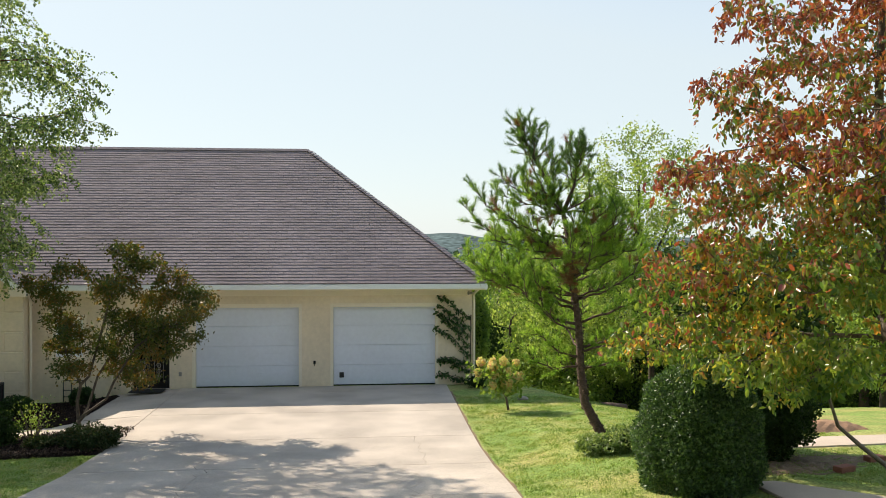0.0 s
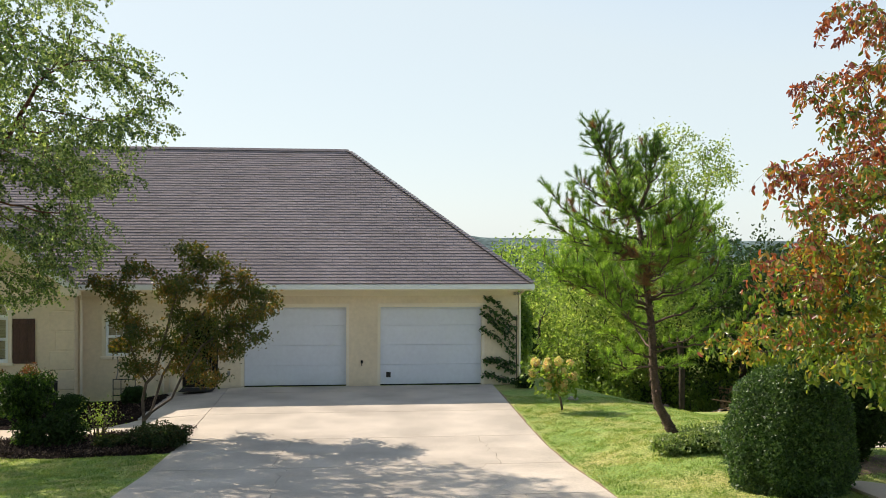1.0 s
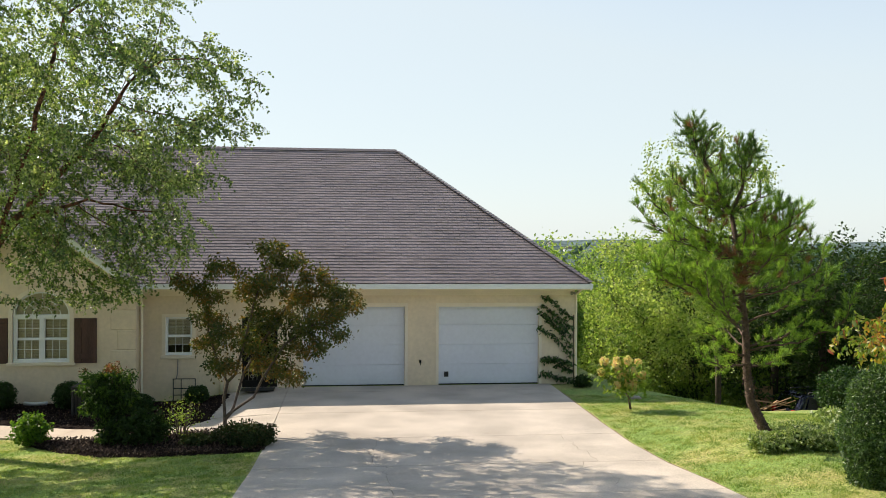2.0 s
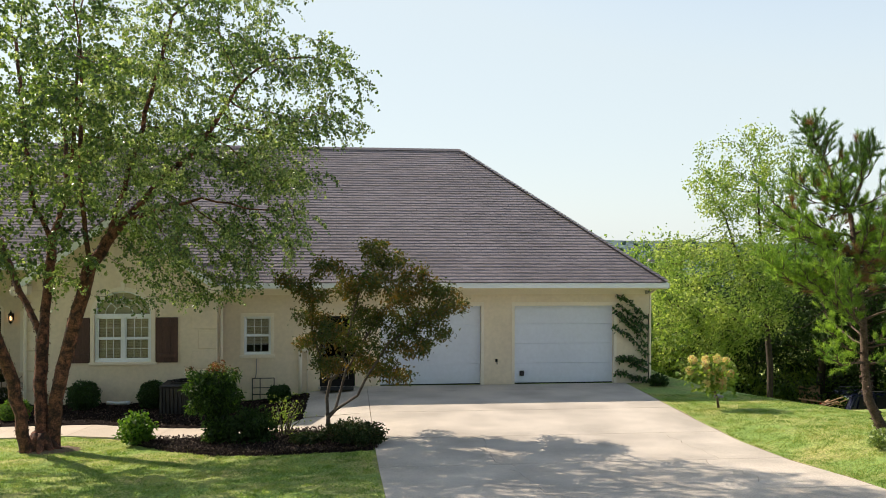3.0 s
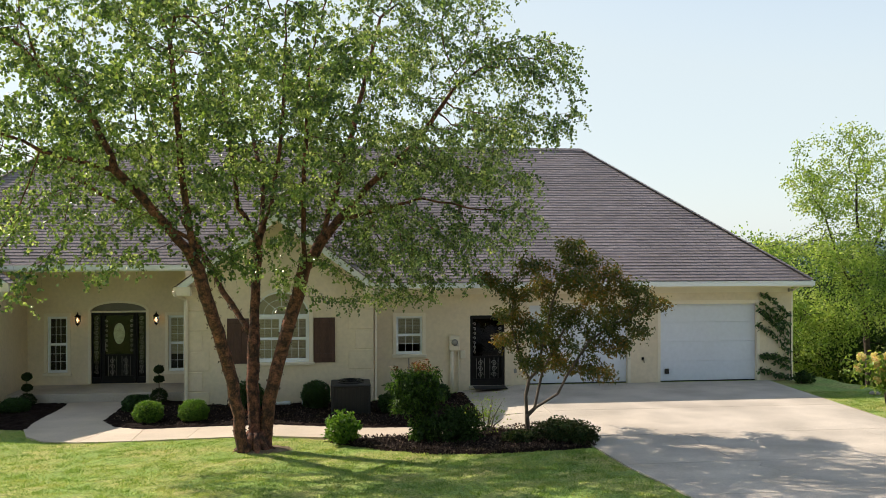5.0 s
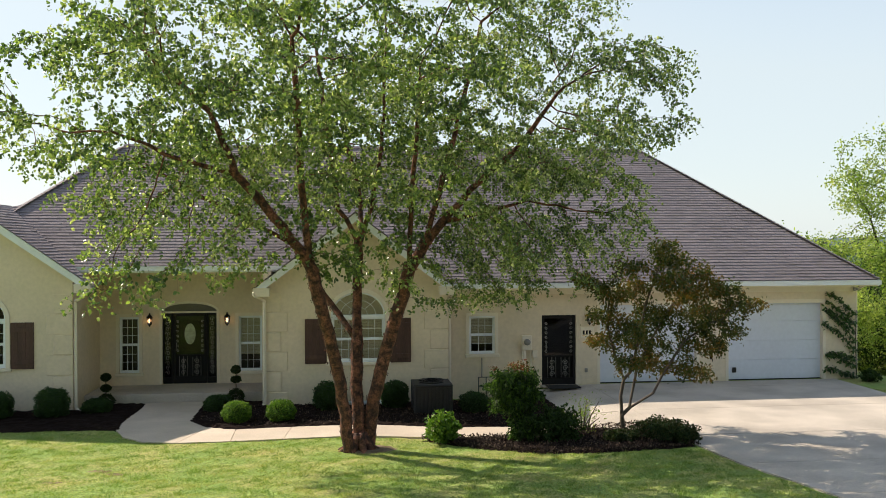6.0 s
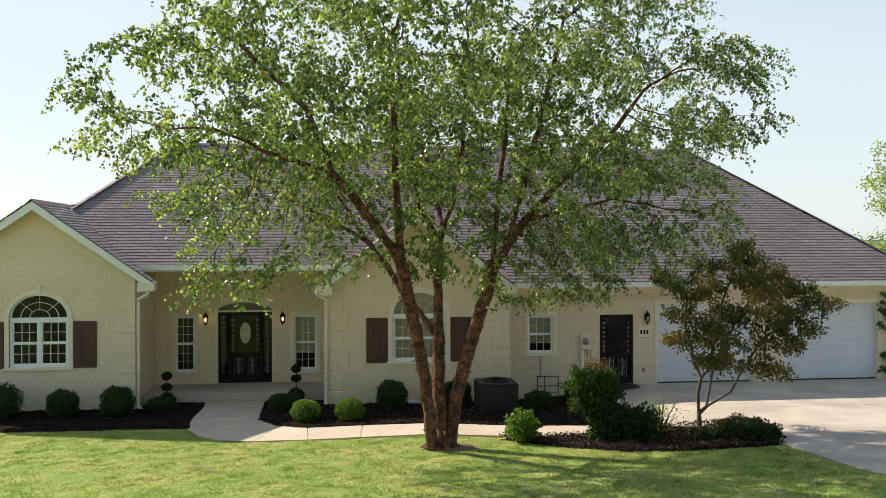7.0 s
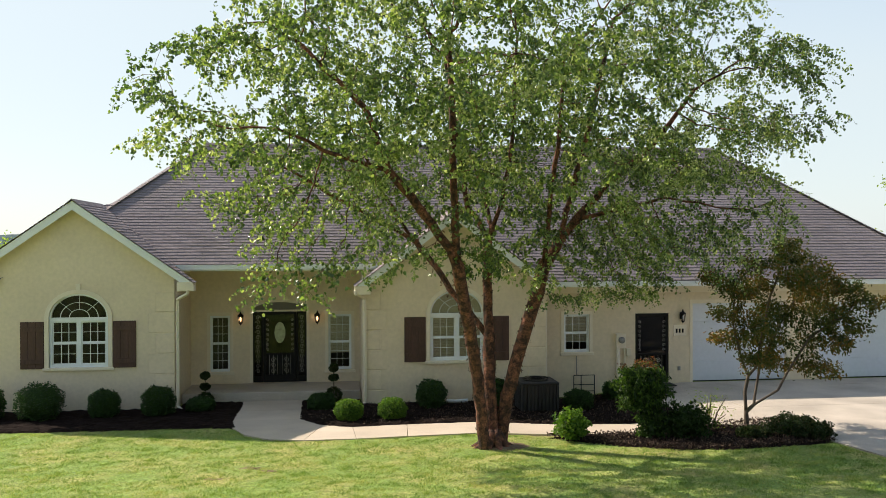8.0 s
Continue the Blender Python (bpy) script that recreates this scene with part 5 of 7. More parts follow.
# ---- pine ----
def pine():
    e = root("leaning_pine", 5.2, 14.5, gz(5.2, 14.5), "leaning young pine with bright needles and a forked top", "tree")
    rng = np.random.default_rng(61)
    trunk = [(5.22, 14.5, 0.22), (5.05, 14.48, 0.62), (4.78, 14.44, 1.1), (4.70, 14.42, 1.64), (4.66, 14.4, 2.42), (4.59, 14.4, 2.95), (4.53, 14.4, 3.6), (4.38, 14.38, 4.38)]
    tops = [[(4.38, 14.38, 4.38), (4.05, 14.38, 5.0), (3.75, 14.37, 5.52), (3.62, 14.37, 5.9)], [(4.38, 14.38, 4.38), (4.56, 14.34, 4.82), (4.6, 14.32, 5.2), (4.6, 14.3, 5.42)]]
    runs = [(trunk, [0.11, 0.086, 0.076, 0.068, 0.06, 0.052, 0.045, 0.036]), (tops[0], [0.036, 0.03, 0.022, 0.010]), (tops[1], [0.034, 0.026, 0.016, 0.009])]
    spine = trunk[4:] + tops[0][1:]
    arms, shoots, dead = [], [], []

    def clothe(pts, r0, bare, full):
        """A limb with short side shoots past its bare part."""
        pts = [np.array(p, float) for p in pts]
        line = [pts[0]]
        for a, b in zip(pts, pts[1:]):
            k = max(1, int(np.linalg.norm(b - a) / 0.12))
            line += [a + (b - a) * (i + 1) / k + rng.normal(0, 0.012, 3) for i in range(k)]
        n = len(line) - 1
        arms.append(([tuple(p) for p in line], [r0 * (1 - i / (n + 1)) + 0.004 for i in range(n + 1)]))
        for i in range(max(1, int(n * bare)), n + 1):
            a = line[i]
            dd = a - line[i - 1]
            dd /= np.linalg.norm(dd)
            if i == n:
                shoots.append((a - dd * 0.15, dd * 0.8 + np.array((0, 0, 0.35)), 0.22))
            for _ in range(full):
                o = rng.normal(0, 1, 3)
                o -= o @ dd * dd
                o = o / np.linalg.norm(o) * 0.8 + 0.75 * dd + np.array((0, 0, 0.55))
                o /= np.linalg.norm(o)
                ln = rng.uniform(0.13, 0.30)
                arms.append(([tuple(a), tuple(a + o * ln)], [0.006, 0.003]))
                (dead if rng.random() < 0.03 else shoots).append((a + o * ln * 0.45, o, ln * 0.65))

    # the limbs that spread across the view, lowest last
    for pts, bare in (([(4.52, 14.4, 3.6), (3.96, 14.2, 3.86), (3.24, 14.2, 3.95), (2.89, 14.3, 4.19), (2.74, 14.4, 4.44)], 0.45), ([(4.47, 14.4, 3.9), (4.08, 14.5, 4.05), (3.6, 14.5, 4.12), (3.06, 14.5, 4.49), (2.90, 14.5, 4.76)], 0.4),
                      ([(4.59, 14.4, 2.71), (3.84, 14.3, 2.96), (3.18, 14.2, 3.2), (2.72, 14.2, 3.6)], 0.3), ([(4.63, 14.4, 2.48), (4.14, 14.1, 2.57), (3.78, 14.0, 2.9), (3.3, 13.9, 3.3)], 0.3),
                      ([(4.26, 14.4, 4.67), (3.7, 14.4, 4.67), (3.32, 14.4, 4.95)], 0.35), ([(4.55, 14.4, 3.31), (5.05, 14.5, 3.43), (5.54, 14.6, 3.72), (5.76, 14.6, 3.95)], 0.3),
                      ([(4.63, 14.4, 2.48), (5.17, 14.4, 2.65), (5.85, 14.4, 2.9), (6.2, 14.4, 3.3)], 0.3), ([(4.67, 14.4, 2.06), (5.17, 14.3, 2.17), (5.6, 14.2, 2.45)], 0.3), ([(4.47, 14.4, 3.96), (4.87, 14.3, 4.2), (5.1, 14.3, 4.4)], 0.4),
                      ([(4.53, 14.4, 3.6), (5.05, 14.5, 3.9), (5.28, 14.5, 4.55)], 0.35), ([(4.55, 14.4, 3.3), (5.3, 14.6, 3.7), (5.85, 14.7, 4.45)], 0.35), ([(4.68, 14.4, 1.9), (4.3, 14.3, 2.0), (3.9, 14.2, 2.3)], 0.3),
                      ([(4.69, 14.4, 1.75), (4.2, 14.25, 1.72), (3.8, 14.1, 1.9)], 0.25), ([(4.69, 14.4, 1.7), (5.2, 14.5, 1.75), (5.65, 14.6, 1.98)], 0.25), ([(4.6, 14.4, 2.8), (4.0, 14.8, 3.0), (3.4, 15.1, 3.35)], 0.3), ([(4.6, 14.4, 2.9), (5.3, 14.9, 3.1), (5.9, 15.3, 3.5)], 0.3)):
        clothe(pts, 0.02, bare * 0.8, 3)
    # shorter limbs that fill the middle of the crown up to the fork
    for k in range(40):
        x, y = 3.0 + 2.7 * ((k * 0.618) % 1.0), 14.4 + rng.uniform(-0.75, 0.6)
        z = min(3.35 + 1.75 * ((k * 0.414) % 1.0), 5.25 - 0.75 * abs(x - 4.1))
        tip = np.array((x, y, z))
        rise = 0.35 * abs(x - 4.4) + 0.15
        i = min(range(len(spine)), key=lambda j: abs(spine[j][2] - (z - rise)))
        p = np.array(spine[i])
        mid = (p + tip) / 2 - np.array((0, 0, 0.08))
        clothe([p, mid, tip - np.array((0, 0, 0.12)), tip + np.array((0, 0, 0.10))], 0.012, 0.3, 3)
    # limbs to the front and the back
    for k in range(15):
        z = 2.0 + 1.9 * ((k * 0.618) % 1.0)
        i = max(j for j in range(len(spine)) if spine[j][2] <= max(z, spine[0][2]))
        p = np.array(spine[i])
        p[2] = z
        a = radians(90 if k % 2 else 270) + rng.uniform(-0.9, 0.9)
        ln = (1.75 - 0.45 * max(0, z - 2.9)) * rng.uniform(0.75, 1.05)
        way = np.array((math.cos(a), math.sin(a), 0.22))
        clothe([p, p + way * ln * 0.5, p + way * ln * 0.9 + np.array((0, 0, 0.12 * ln)), p + way * ln + np.array((0, 0, 0.34 * ln))], 0.018, 0.4, 2)
    for top, lows in zip(tops, ((0.15, 0.3, 0.42, 0.52, 0.62, 0.72, 0.8), (0.4, 0.6, 0.75, 0.85))):
        line = [np.array(p) for p in top]
        for m, t in enumerate(lows):
            for w in range(3):
                q = min(int(t * 3), 2)
                p = line[q] + (line[q + 1] - line[q]) * (t * 3 - q)
                a = w * 2.09 + m * 0.8 + rng.uniform(-0.3, 0.3)
                ln = 0.34 * (1.10 - t) + 0.05
                way = np.array((math.cos(a), math.sin(a), 0.55))
                clothe([p, p + way * ln * 0.6, p + way * ln * 0.9 + np.array((0, 0, 0.10))], 0.009, 0.45, 2)
        d = line[-1] - line[-2]
        d /= np.linalg.norm(d)
        for k in range(26):                     # tufts set close along the leader
            t = 0.35 + 0.65 * k / 25
            q = min(int(t * 3), 2)
            p = line[q] + (line[q + 1] - line[q]) * (t * 3 - q)
            o = rng.normal(0, 0.6, 3) * np.array((1, 1, 0.3)) + d
            shoots.append((p, o / np.linalg.norm(o), 0.16))
    for k in range(30):
        p = np.array(((4.05, 14.0, 3.75), (4.3, 13.9, 3.2), (5.0, 14.1, 3.95), (3.7, 14.1, 4.75), (4.35, 13.9, 3.45))[k % 5])
        o = rng.normal(0, 1, 3) + np.array((0, 0, 0.3))
        dead.append((p + rng.normal(0, 0.09, 3) * np.array((1, 1, 2.0)), o / np.linalg.norm(o), 0.16))
    tubes("trunk", runs, PINE_BARK, e, 10)
    plates = []
    for (a, ra), (b, rb) in zip(zip(trunk, runs[0][1]), list(zip(trunk, runs[0][1]))[1:]):
        for _ in range(110):
            t, w = rng.uniform(0, 1), rng.uniform(0, 6.28)
            r = ra * (1 - t) + rb * t
            plates.append(np.array(a) * (1 - t) + np.array(b) * t + np.array((math.cos(w) * r, math.sin(w) * r, 0)))
    tagged(leaf_mesh("bark_plate", np.array(plates), 0.035, PINE_BARK, e, 9, 0.2, 1.4), kind="stuff")
    tubes("branch_work", arms, PINE_BARK, e, 4)

    def needles(name, sh, mat, per, seed, lo=0.08, hi=0.18):
        r = np.random.default_rng(seed)
        A = np.array([s[0] for s in sh])
        D = np.array([s[1] for s in sh])
        Ln = np.array([s[2] for s in sh])
        n = len(A) * per
        t = r.uniform(0, 1, (len(A), per, 1))
        base = (A[:, None] + D[:, None] * t * Ln[:, None, None]).reshape(-1, 3)
        o = r.normal(size=(n, 3))
        dirs = np.repeat(D, per, 0) * 0.95 + np.array((0, 0, 0.3)) + o / np.linalg.norm(o, axis=1)[:, None]
        dirs /= np.linalg.norm(dirs, axis=1)[:, None]
        side = np.cross(dirs, r.normal(size=(n, 3)))
        side /= np.linalg.norm(side, axis=1)[:, None]
        ln = r.uniform(lo, hi, (n, 1))
        v = np.stack([base - side * 0.003, base + side * 0.003, base + dirs * ln], 1).reshape(-1, 3)
        me = bpy.data.meshes.new(name)
        me.vertices.add(n * 3)
        me.vertices.foreach_set("co", v.reshape(-1).astype(np.float32))
        me.loops.add(n * 3)
        me.loops.foreach_set("vertex_index", np.arange(n * 3, dtype=np.int32))
        me.polygons.add(n)
        me.polygons.foreach_set("loop_start", np.arange(0, n * 3, 3, dtype=np.int32))
        me.update(calc_edges=True)
        me.materials.append(mat)
        ob = new(name, me)
        ob.parent = e
        ob.matrix_parent_inverse = e.matrix_world.inverted()
    # shoots high up take the needles with backlit shade in their colour
    high = [s for s in shoots if s[0][2] > 4.75 + rng.normal(0, 0.45)]
    low = [s for s in shoots if not any(s is h for h in high)]
    needles("needles", low, NEEDLE, 84, 7, 0.06, 0.14)
    needles("backlit_needles", high, NEEDLE_BACKLIT, 105, 17, 0.05, 0.11)
    if dead:
        needles("dead_needles", dead, DEAD_NEEDLE, 80, 8)


pine()


# ---- things on the house ----
def scroll(cx, y, cz, r, turns=1.3, flip=1, n=16):
    return [(cx + flip * r * (1 - k / n * 0.8) * math.cos(turns * 2 * math.pi * k / n), y, cz + r * (1 - k / n * 0.8) * math.sin(turns * 2 * math.pi * k / n)) for k in range(n + 1)]


def iron_door(x0, x1, y, z0, z1, label, glass_from, side_lights=False):
    d = link("door", boxes((x0, x0 + 0.07, y, y + 0.07, z0, z1), (x1 - 0.07, x1, y, y + 0.07, z0, z1), (x0 + 0.071, x1 - 0.071, y, y + 0.07, z1 - 0.08, z1), (x0 + 0.071, x1 - 0.071, y, y + 0.07, z0, z0 + 0.20),
                           (x0 + 0.071, x1 - 0.071, y + 0.005, y + 0.065, glass_from - 0.05, glass_from)), IRON, house, label)
    g = link("pane", boxes((x0 + 0.06, x1 - 0.06, y + 0.045, y + 0.05, glass_from - 0.01, z1 - 0.07)), DARK_GLASS, d)
    link("inner_door", boxes((x0 + 0.03, x1 - 0.03, y + 0.10, y + 0.14, z0, z1)), IRON, d)
    runs = []
    w = x1 - x0
    for s in (-1, 1):
        cx = (x0 + x1) / 2 + s * w * 0.2
        zz = z0 + 0.30
        k = 0
        while zz < glass_from - 0.10:
            runs.append((scroll(cx, y + 0.02, zz, 0.075, 1.4, s * (1 if k % 2 else -1)), 0.009))
            zz += 0.155
            k += 1
        for q in (-0.11, 0, 0.11):
            runs.append(([(cx + q, y + 0.03, z0 + 0.2), (cx + q, y + 0.03, glass_from - 0.05)], 0.006))
        for k in range(7):
            runs.append((scroll((x0 + x1) / 2 + s * (w / 2 - 0.115), y + 0.02, glass_from + 0.10 + k * (z1 - 0.2 - glass_from) / 7, 0.045, 1.2, s), 0.007))
    tagged(tubes("scrollwork", runs, SCROLL, d, 4), kind="stuff")
    tubes("handle", [([(x0 + 0.10, y - 0.005, z0 + 0.95), (x0 + 0.10, y - 0.05, z0 + 0.97), (x0 + 0.10, y - 0.05, z0 + 1.12), (x0 + 0.10, y - 0.005, z0 + 1.14)], 0.011)], METAL, d, 6)
    return d


iron_door(SIDE[0] + 0.01, SIDE[1] - 0.01, YG + 0.02, 0.0, 1.87, "black iron security door with scrollwork and upper glass, closed", 0.80)
fd = iron_door(-14.93, -14.03, YP + 0.04, -0.05, 1.90, "black iron and glass front door with scrollwork, closed", 0.75)
# oval plate that carries the painted reflection on the door's glass
bm = bmesh.new()
slab(bm, [(-14.48 + 0.15 * math.cos(k * math.pi / 12), 1.32 + 0.29 * math.sin(k * math.pi / 12)) for k in range(24)], 0, 0.012)
bmesh.ops.transform(bm, matrix=pose(0, YP + 0.075, 0, 90, 0, 0), verts=bm.verts)
link("bright_oval", bm, OVAL_SHEEN, fd, "pale oval on the door glass with a bright reflection in its colour")
for x0, x1 in ((-15.21, -14.95), (-14.01, -13.75)):
    sl = link("sidelight", boxes((x0, x0 + 0.035, YP + 0.04, YP + 0.11, -0.05, 1.90), (x1 - 0.035, x1, YP + 0.04, YP + 0.11, -0.05, 1.90), (x0 + 0.036, x1 - 0.036, YP + 0.04, YP + 0.11, -0.05, 0.12), (x0 + 0.036, x1 - 0.036, YP + 0.04, YP + 0.11, 1.84, 1.90)), IRON, house, "narrow black iron sidelight with scrolls")
    link("pane", boxes((x0 + 0.03, x1 - 0.03, YP + 0.08, YP + 0.085, 0.10, 1.86)), DARK_GLASS, sl)
    xm = (x0 + x1) / 2
    tubes("scrollwork", [(scroll(xm, YP + 0.06, 0.25 + k * 0.135, 0.065, 1.3, 1 if k % 2 else -1), 0.007) for k in range(12)], SCROLL, sl, 4)["kind"] = "stuff"
    link("backing", boxes((x0, x1, YP + 0.16, YP + 0.19, -0.05, 1.90)), IRON, sl)
link("door_surround", boxes((-15.29, -15.212, YP - 0.02, YP + 0.05, -0.05, 1.93), (-13.748, -13.67, YP - 0.02, YP + 0.05, -0.05, 1.93), (-15.21, -13.75, YP + 0.03, YP + 0.10, 1.902, 1.95)), TRIM, house)
bm = bmesh.new()
band(bm, arc(P_C, 0.81, 1.93, 0.30), arc(P_C, 0.75, 1.93, 0.24), YP - 0.02, YP + 0.05)
link("door_arch", bm, TRIM, house)
link("arch_panel", prism(bmesh.new(), arc(P_C, 0.75, 1.952, 0.22), YP + 0.13, YP + 0.17), ARCH_GREY, house)
link("threshold", boxes((SIDE[0] - 0.04, SIDE[1] + 0.04, YG - 0.10, YG + 0.15, -0.04, 0.02), bevel=0.008), CONCRETE, house)


def lantern(x, y, z, lit):
    e = root("wall_lantern", x, y, z, "black carriage wall lantern, lit amber" if lit else "black carriage wall lantern on the garage wall", "wall lamp", "carriage lanterns")
    link("back_plate", boxes((x - 0.045, x + 0.045, y - 0.02, y - 0.001, z - 0.08, z + 0.10), bevel=0.006), IRON, e)
    tubes("arm", [([(x, y - 0.02, z + 0.04), (x, y - 0.07, z + 0.10), (x, y - 0.12, z + 0.09)], 0.009)], IRON, e, 6)
    yc = y - 0.12
    bm = lathe(bmesh.new(), [(0.012, z + 0.19), (0.02, z + 0.15), (0.03, z + 0.13), (0.085, z + 0.075), (0.088, z + 0.065)][::-1], x, yc, 8)
    link("cap", bm, IRON, e)
    bm = lathe(bmesh.new(), [(0.012, z - 0.19), (0.02, z - 0.16), (0.05, z - 0.135), (0.055, z - 0.12)], x, yc, 8)
    link("base", bm, IRON, e)
    tubes("cage_bar", [([(x + 0.053 * math.cos(a), yc + 0.053 * math.sin(a), z - 0.12), (x + 0.075 * math.cos(a), yc + 0.075 * math.sin(a), z + 0.065)], 0.006) for a in [k * math.pi / 3 for k in range(6)]], IRON, e, 4)
    g = link("globe", lathe(bmesh.new(), [(0.045, z - 0.118), (0.066, z + 0.062)], x, yc, 6), GLASS, e)
    g.visible_shadow = False
    bm = lathe(bmesh.new(), [(0.008, z - 0.09), (0.026, z - 0.05), (0.028, z - 0.01), (0.012, z + 0.03)], x, yc, 8)
    link("bulb", bm, BULB if lit else WHITE, e, "amber bulb")
    return e


lantern(-15.53, YP - 0.0, 1.74, True)
lantern(-13.45, YP - 0.0, 1.74, True)
lantern(-3.71, YG, 1.80, False)

# plaque with plain bars for its figures
pl = root("house_plaque", -3.75, YG, 1.42, "cream plaque with dark figures beside the side door", "plaque")
link("plate", boxes((-3.94, -3.57, YG - 0.025, YG - 0.001, 1.26, 1.56), bevel=0.01), TRIM, pl)
for k in range(3):
    link("figure_bar", boxes((-3.875 + k * 0.085, -3.825 + k * 0.085, YG - 0.032, YG - 0.0255, 1.35, 1.46)), IRON, pl)


def wall_box(name, x, z, w, h, label, category, mat=METAL):
    ob = link(name, boxes((x - w / 2, x + w / 2, YG - 0.03, YG - 0.001, z - h / 2, z + h / 2), (x - w / 4, x + w / 4, YG - 0.04, YG - 0.031, z - h / 4, z + h / 4), bevel=0.004), mat)
    return tagged(ob, label, category)


wall_box("outlet_cover", -3.78, 0.39, 0.075, 0.11, "grey weatherproof outlet cover on the stucco wall", "outlet")
wall_box("door_bell", -0.27, 0.66, 0.06, 0.08, "small dark metal hose tap plate between the garage doors", "tap", IRON)
tap = root("hose_tap", -0.27, YG - 0.02, 0.60, "small dark hose tap on the garage pier", "tap")
tubes("spout", [([(-0.27, YG - 0.04, 0.64), (-0.27, YG - 0.10, 0.63), (-0.27, YG - 0.12, 0.57)], 0.012)], IRON, tap, 6)

# electricity meter and its conduit
em = root("electric_meter", -5.42, YG, 1.15, "grey electric meter box with conduit on the stucco wall", "meter")
link("box", boxes((-5.55, -5.29, YG - 0.13, YG - 0.001, 0.97, 1.36), bevel=0.012), TRIM, em)
bm = lathe(bmesh.new(), [(0.085, 0.0), (0.085, 0.07), (0.06, 0.09)], 0, 0, 18)
bmesh.ops.transform(bm, matrix=pose(-5.42, YG - 0.125, 1.19, 90, 0, 0), verts=bm.verts)
link("dial", bm, METAL, em, "round glass meter dial", True)
link("side_box", boxes((-5.26, -5.13, YG - 0.09, YG - 0.001, 0.76, 0.96), bevel=0.01), TRIM, em)
tubes("conduit", [([(-5.49, YG - 0.05, 0.97), (-5.49, YG - 0.05, -0.25)], 0.05), ([(-5.31, YG - 0.04, 0.97), (-5.30, YG - 0.04, 0.7), (-5.31, YG - 0.04, -0.2)], 0.02), ([(-5.31, YG - 0.04, 0.78), (-5.2, YG - 0.04, 0.78), (-5.2, YG - 0.04, 0.70)], 0.012)], TRIM, em, 10)

# pipe rack under the small window
rack = root("pipe_rack", -6.44, YG - 0.12, -0.3, "small rack of thin dark metal pipes by the wall", "rack")
for x in (-6.72, -6.52, -6.16):
    tubes("post", [([(x, YG - 0.12, gz(x, YG - 0.12)), (x, YG - 0.12, 0.28)], 0.013)], AC_METAL, rack, 6)
for z in (0.28, 0.03, -0.14):
    tubes("rail", [([(-6.72, YG - 0.12, z), (-6.16, YG - 0.12, z)], 0.011)], AC_METAL, rack, 6)
tubes("pipe", [([(-6.62, YG - 0.03, 0.78), (-6.62, YG - 0.05, 0.45), (-6.64, YG - 0.12, 0.29)], 0.014)], METAL, rack, 8)


def downspout(x, y, z1, z0, dx, name="downspout"):
    e = tubes(name, [([(x + dx, y - 0.32, z1), (x + dx * 0.9, y - 0.30, z1 - 0.10), (x, y - 0.06, z1 - 0.24), (x, y - 0.05, z1 - 0.40), (x, y - 0.05, z0 + 0.12), (x + dx * 0.4, y - 0.16, z0 + 0.03)], 0.042)], TRIM, house, 4, False)
    e["label"] = "cream square downspout"


downspout(-16.80, YA, 2.66, -0.32, 0.30)
downspout(-12.22, YB, 2.62, -0.32, -0.25)
downspout(-7.50, YB + 0.35, 2.62, -0.3, 0.06)
downspout(4.05, YG + 0.2, 2.70, -0.1, 0.10)
for x0, x1, y in ((-10.2, -9.65, 22.55), (-9.35, -9.0, 22.5)):
    v = [(x0 + (x1 - x0) * k / 6, y - 0.02 * math.sin(k * 1.3), -0.20 + 0.012 * math.cos(k)) for k in range(7)]
    tagged(tubes("drain_pipe", [(v, 0.05)], WHITE, None, 8), "white plastic drain pipe lying on the mulch", "pipe", "drain pipes")

# small fixtures under the eave and on the door frame
tagged(link("flood_light", boxes((3.93, 3.99, YG - 0.09, YG - 0.005, 2.46, 2.53), (3.85, 3.91, YG - 0.10, YG - 0.03, 2.45, 2.54), bevel=0.01), METAL), "small twin flood light under the eave", "lamp")
tagged(link("door_sensor", boxes((3.03, 3.07, YG - 0.05, YG - 0.014, 1.86, 1.92), bevel=0.006), IRON), "small black sensor on the garage door frame", "sensor")
tagged(link("door_mat", boxes((-4.95, -4.10, 22.62, 23.12, 0.027, 0.045), bevel=0.004), RUBBER), "black rubber door mat on the concrete", "door mat")


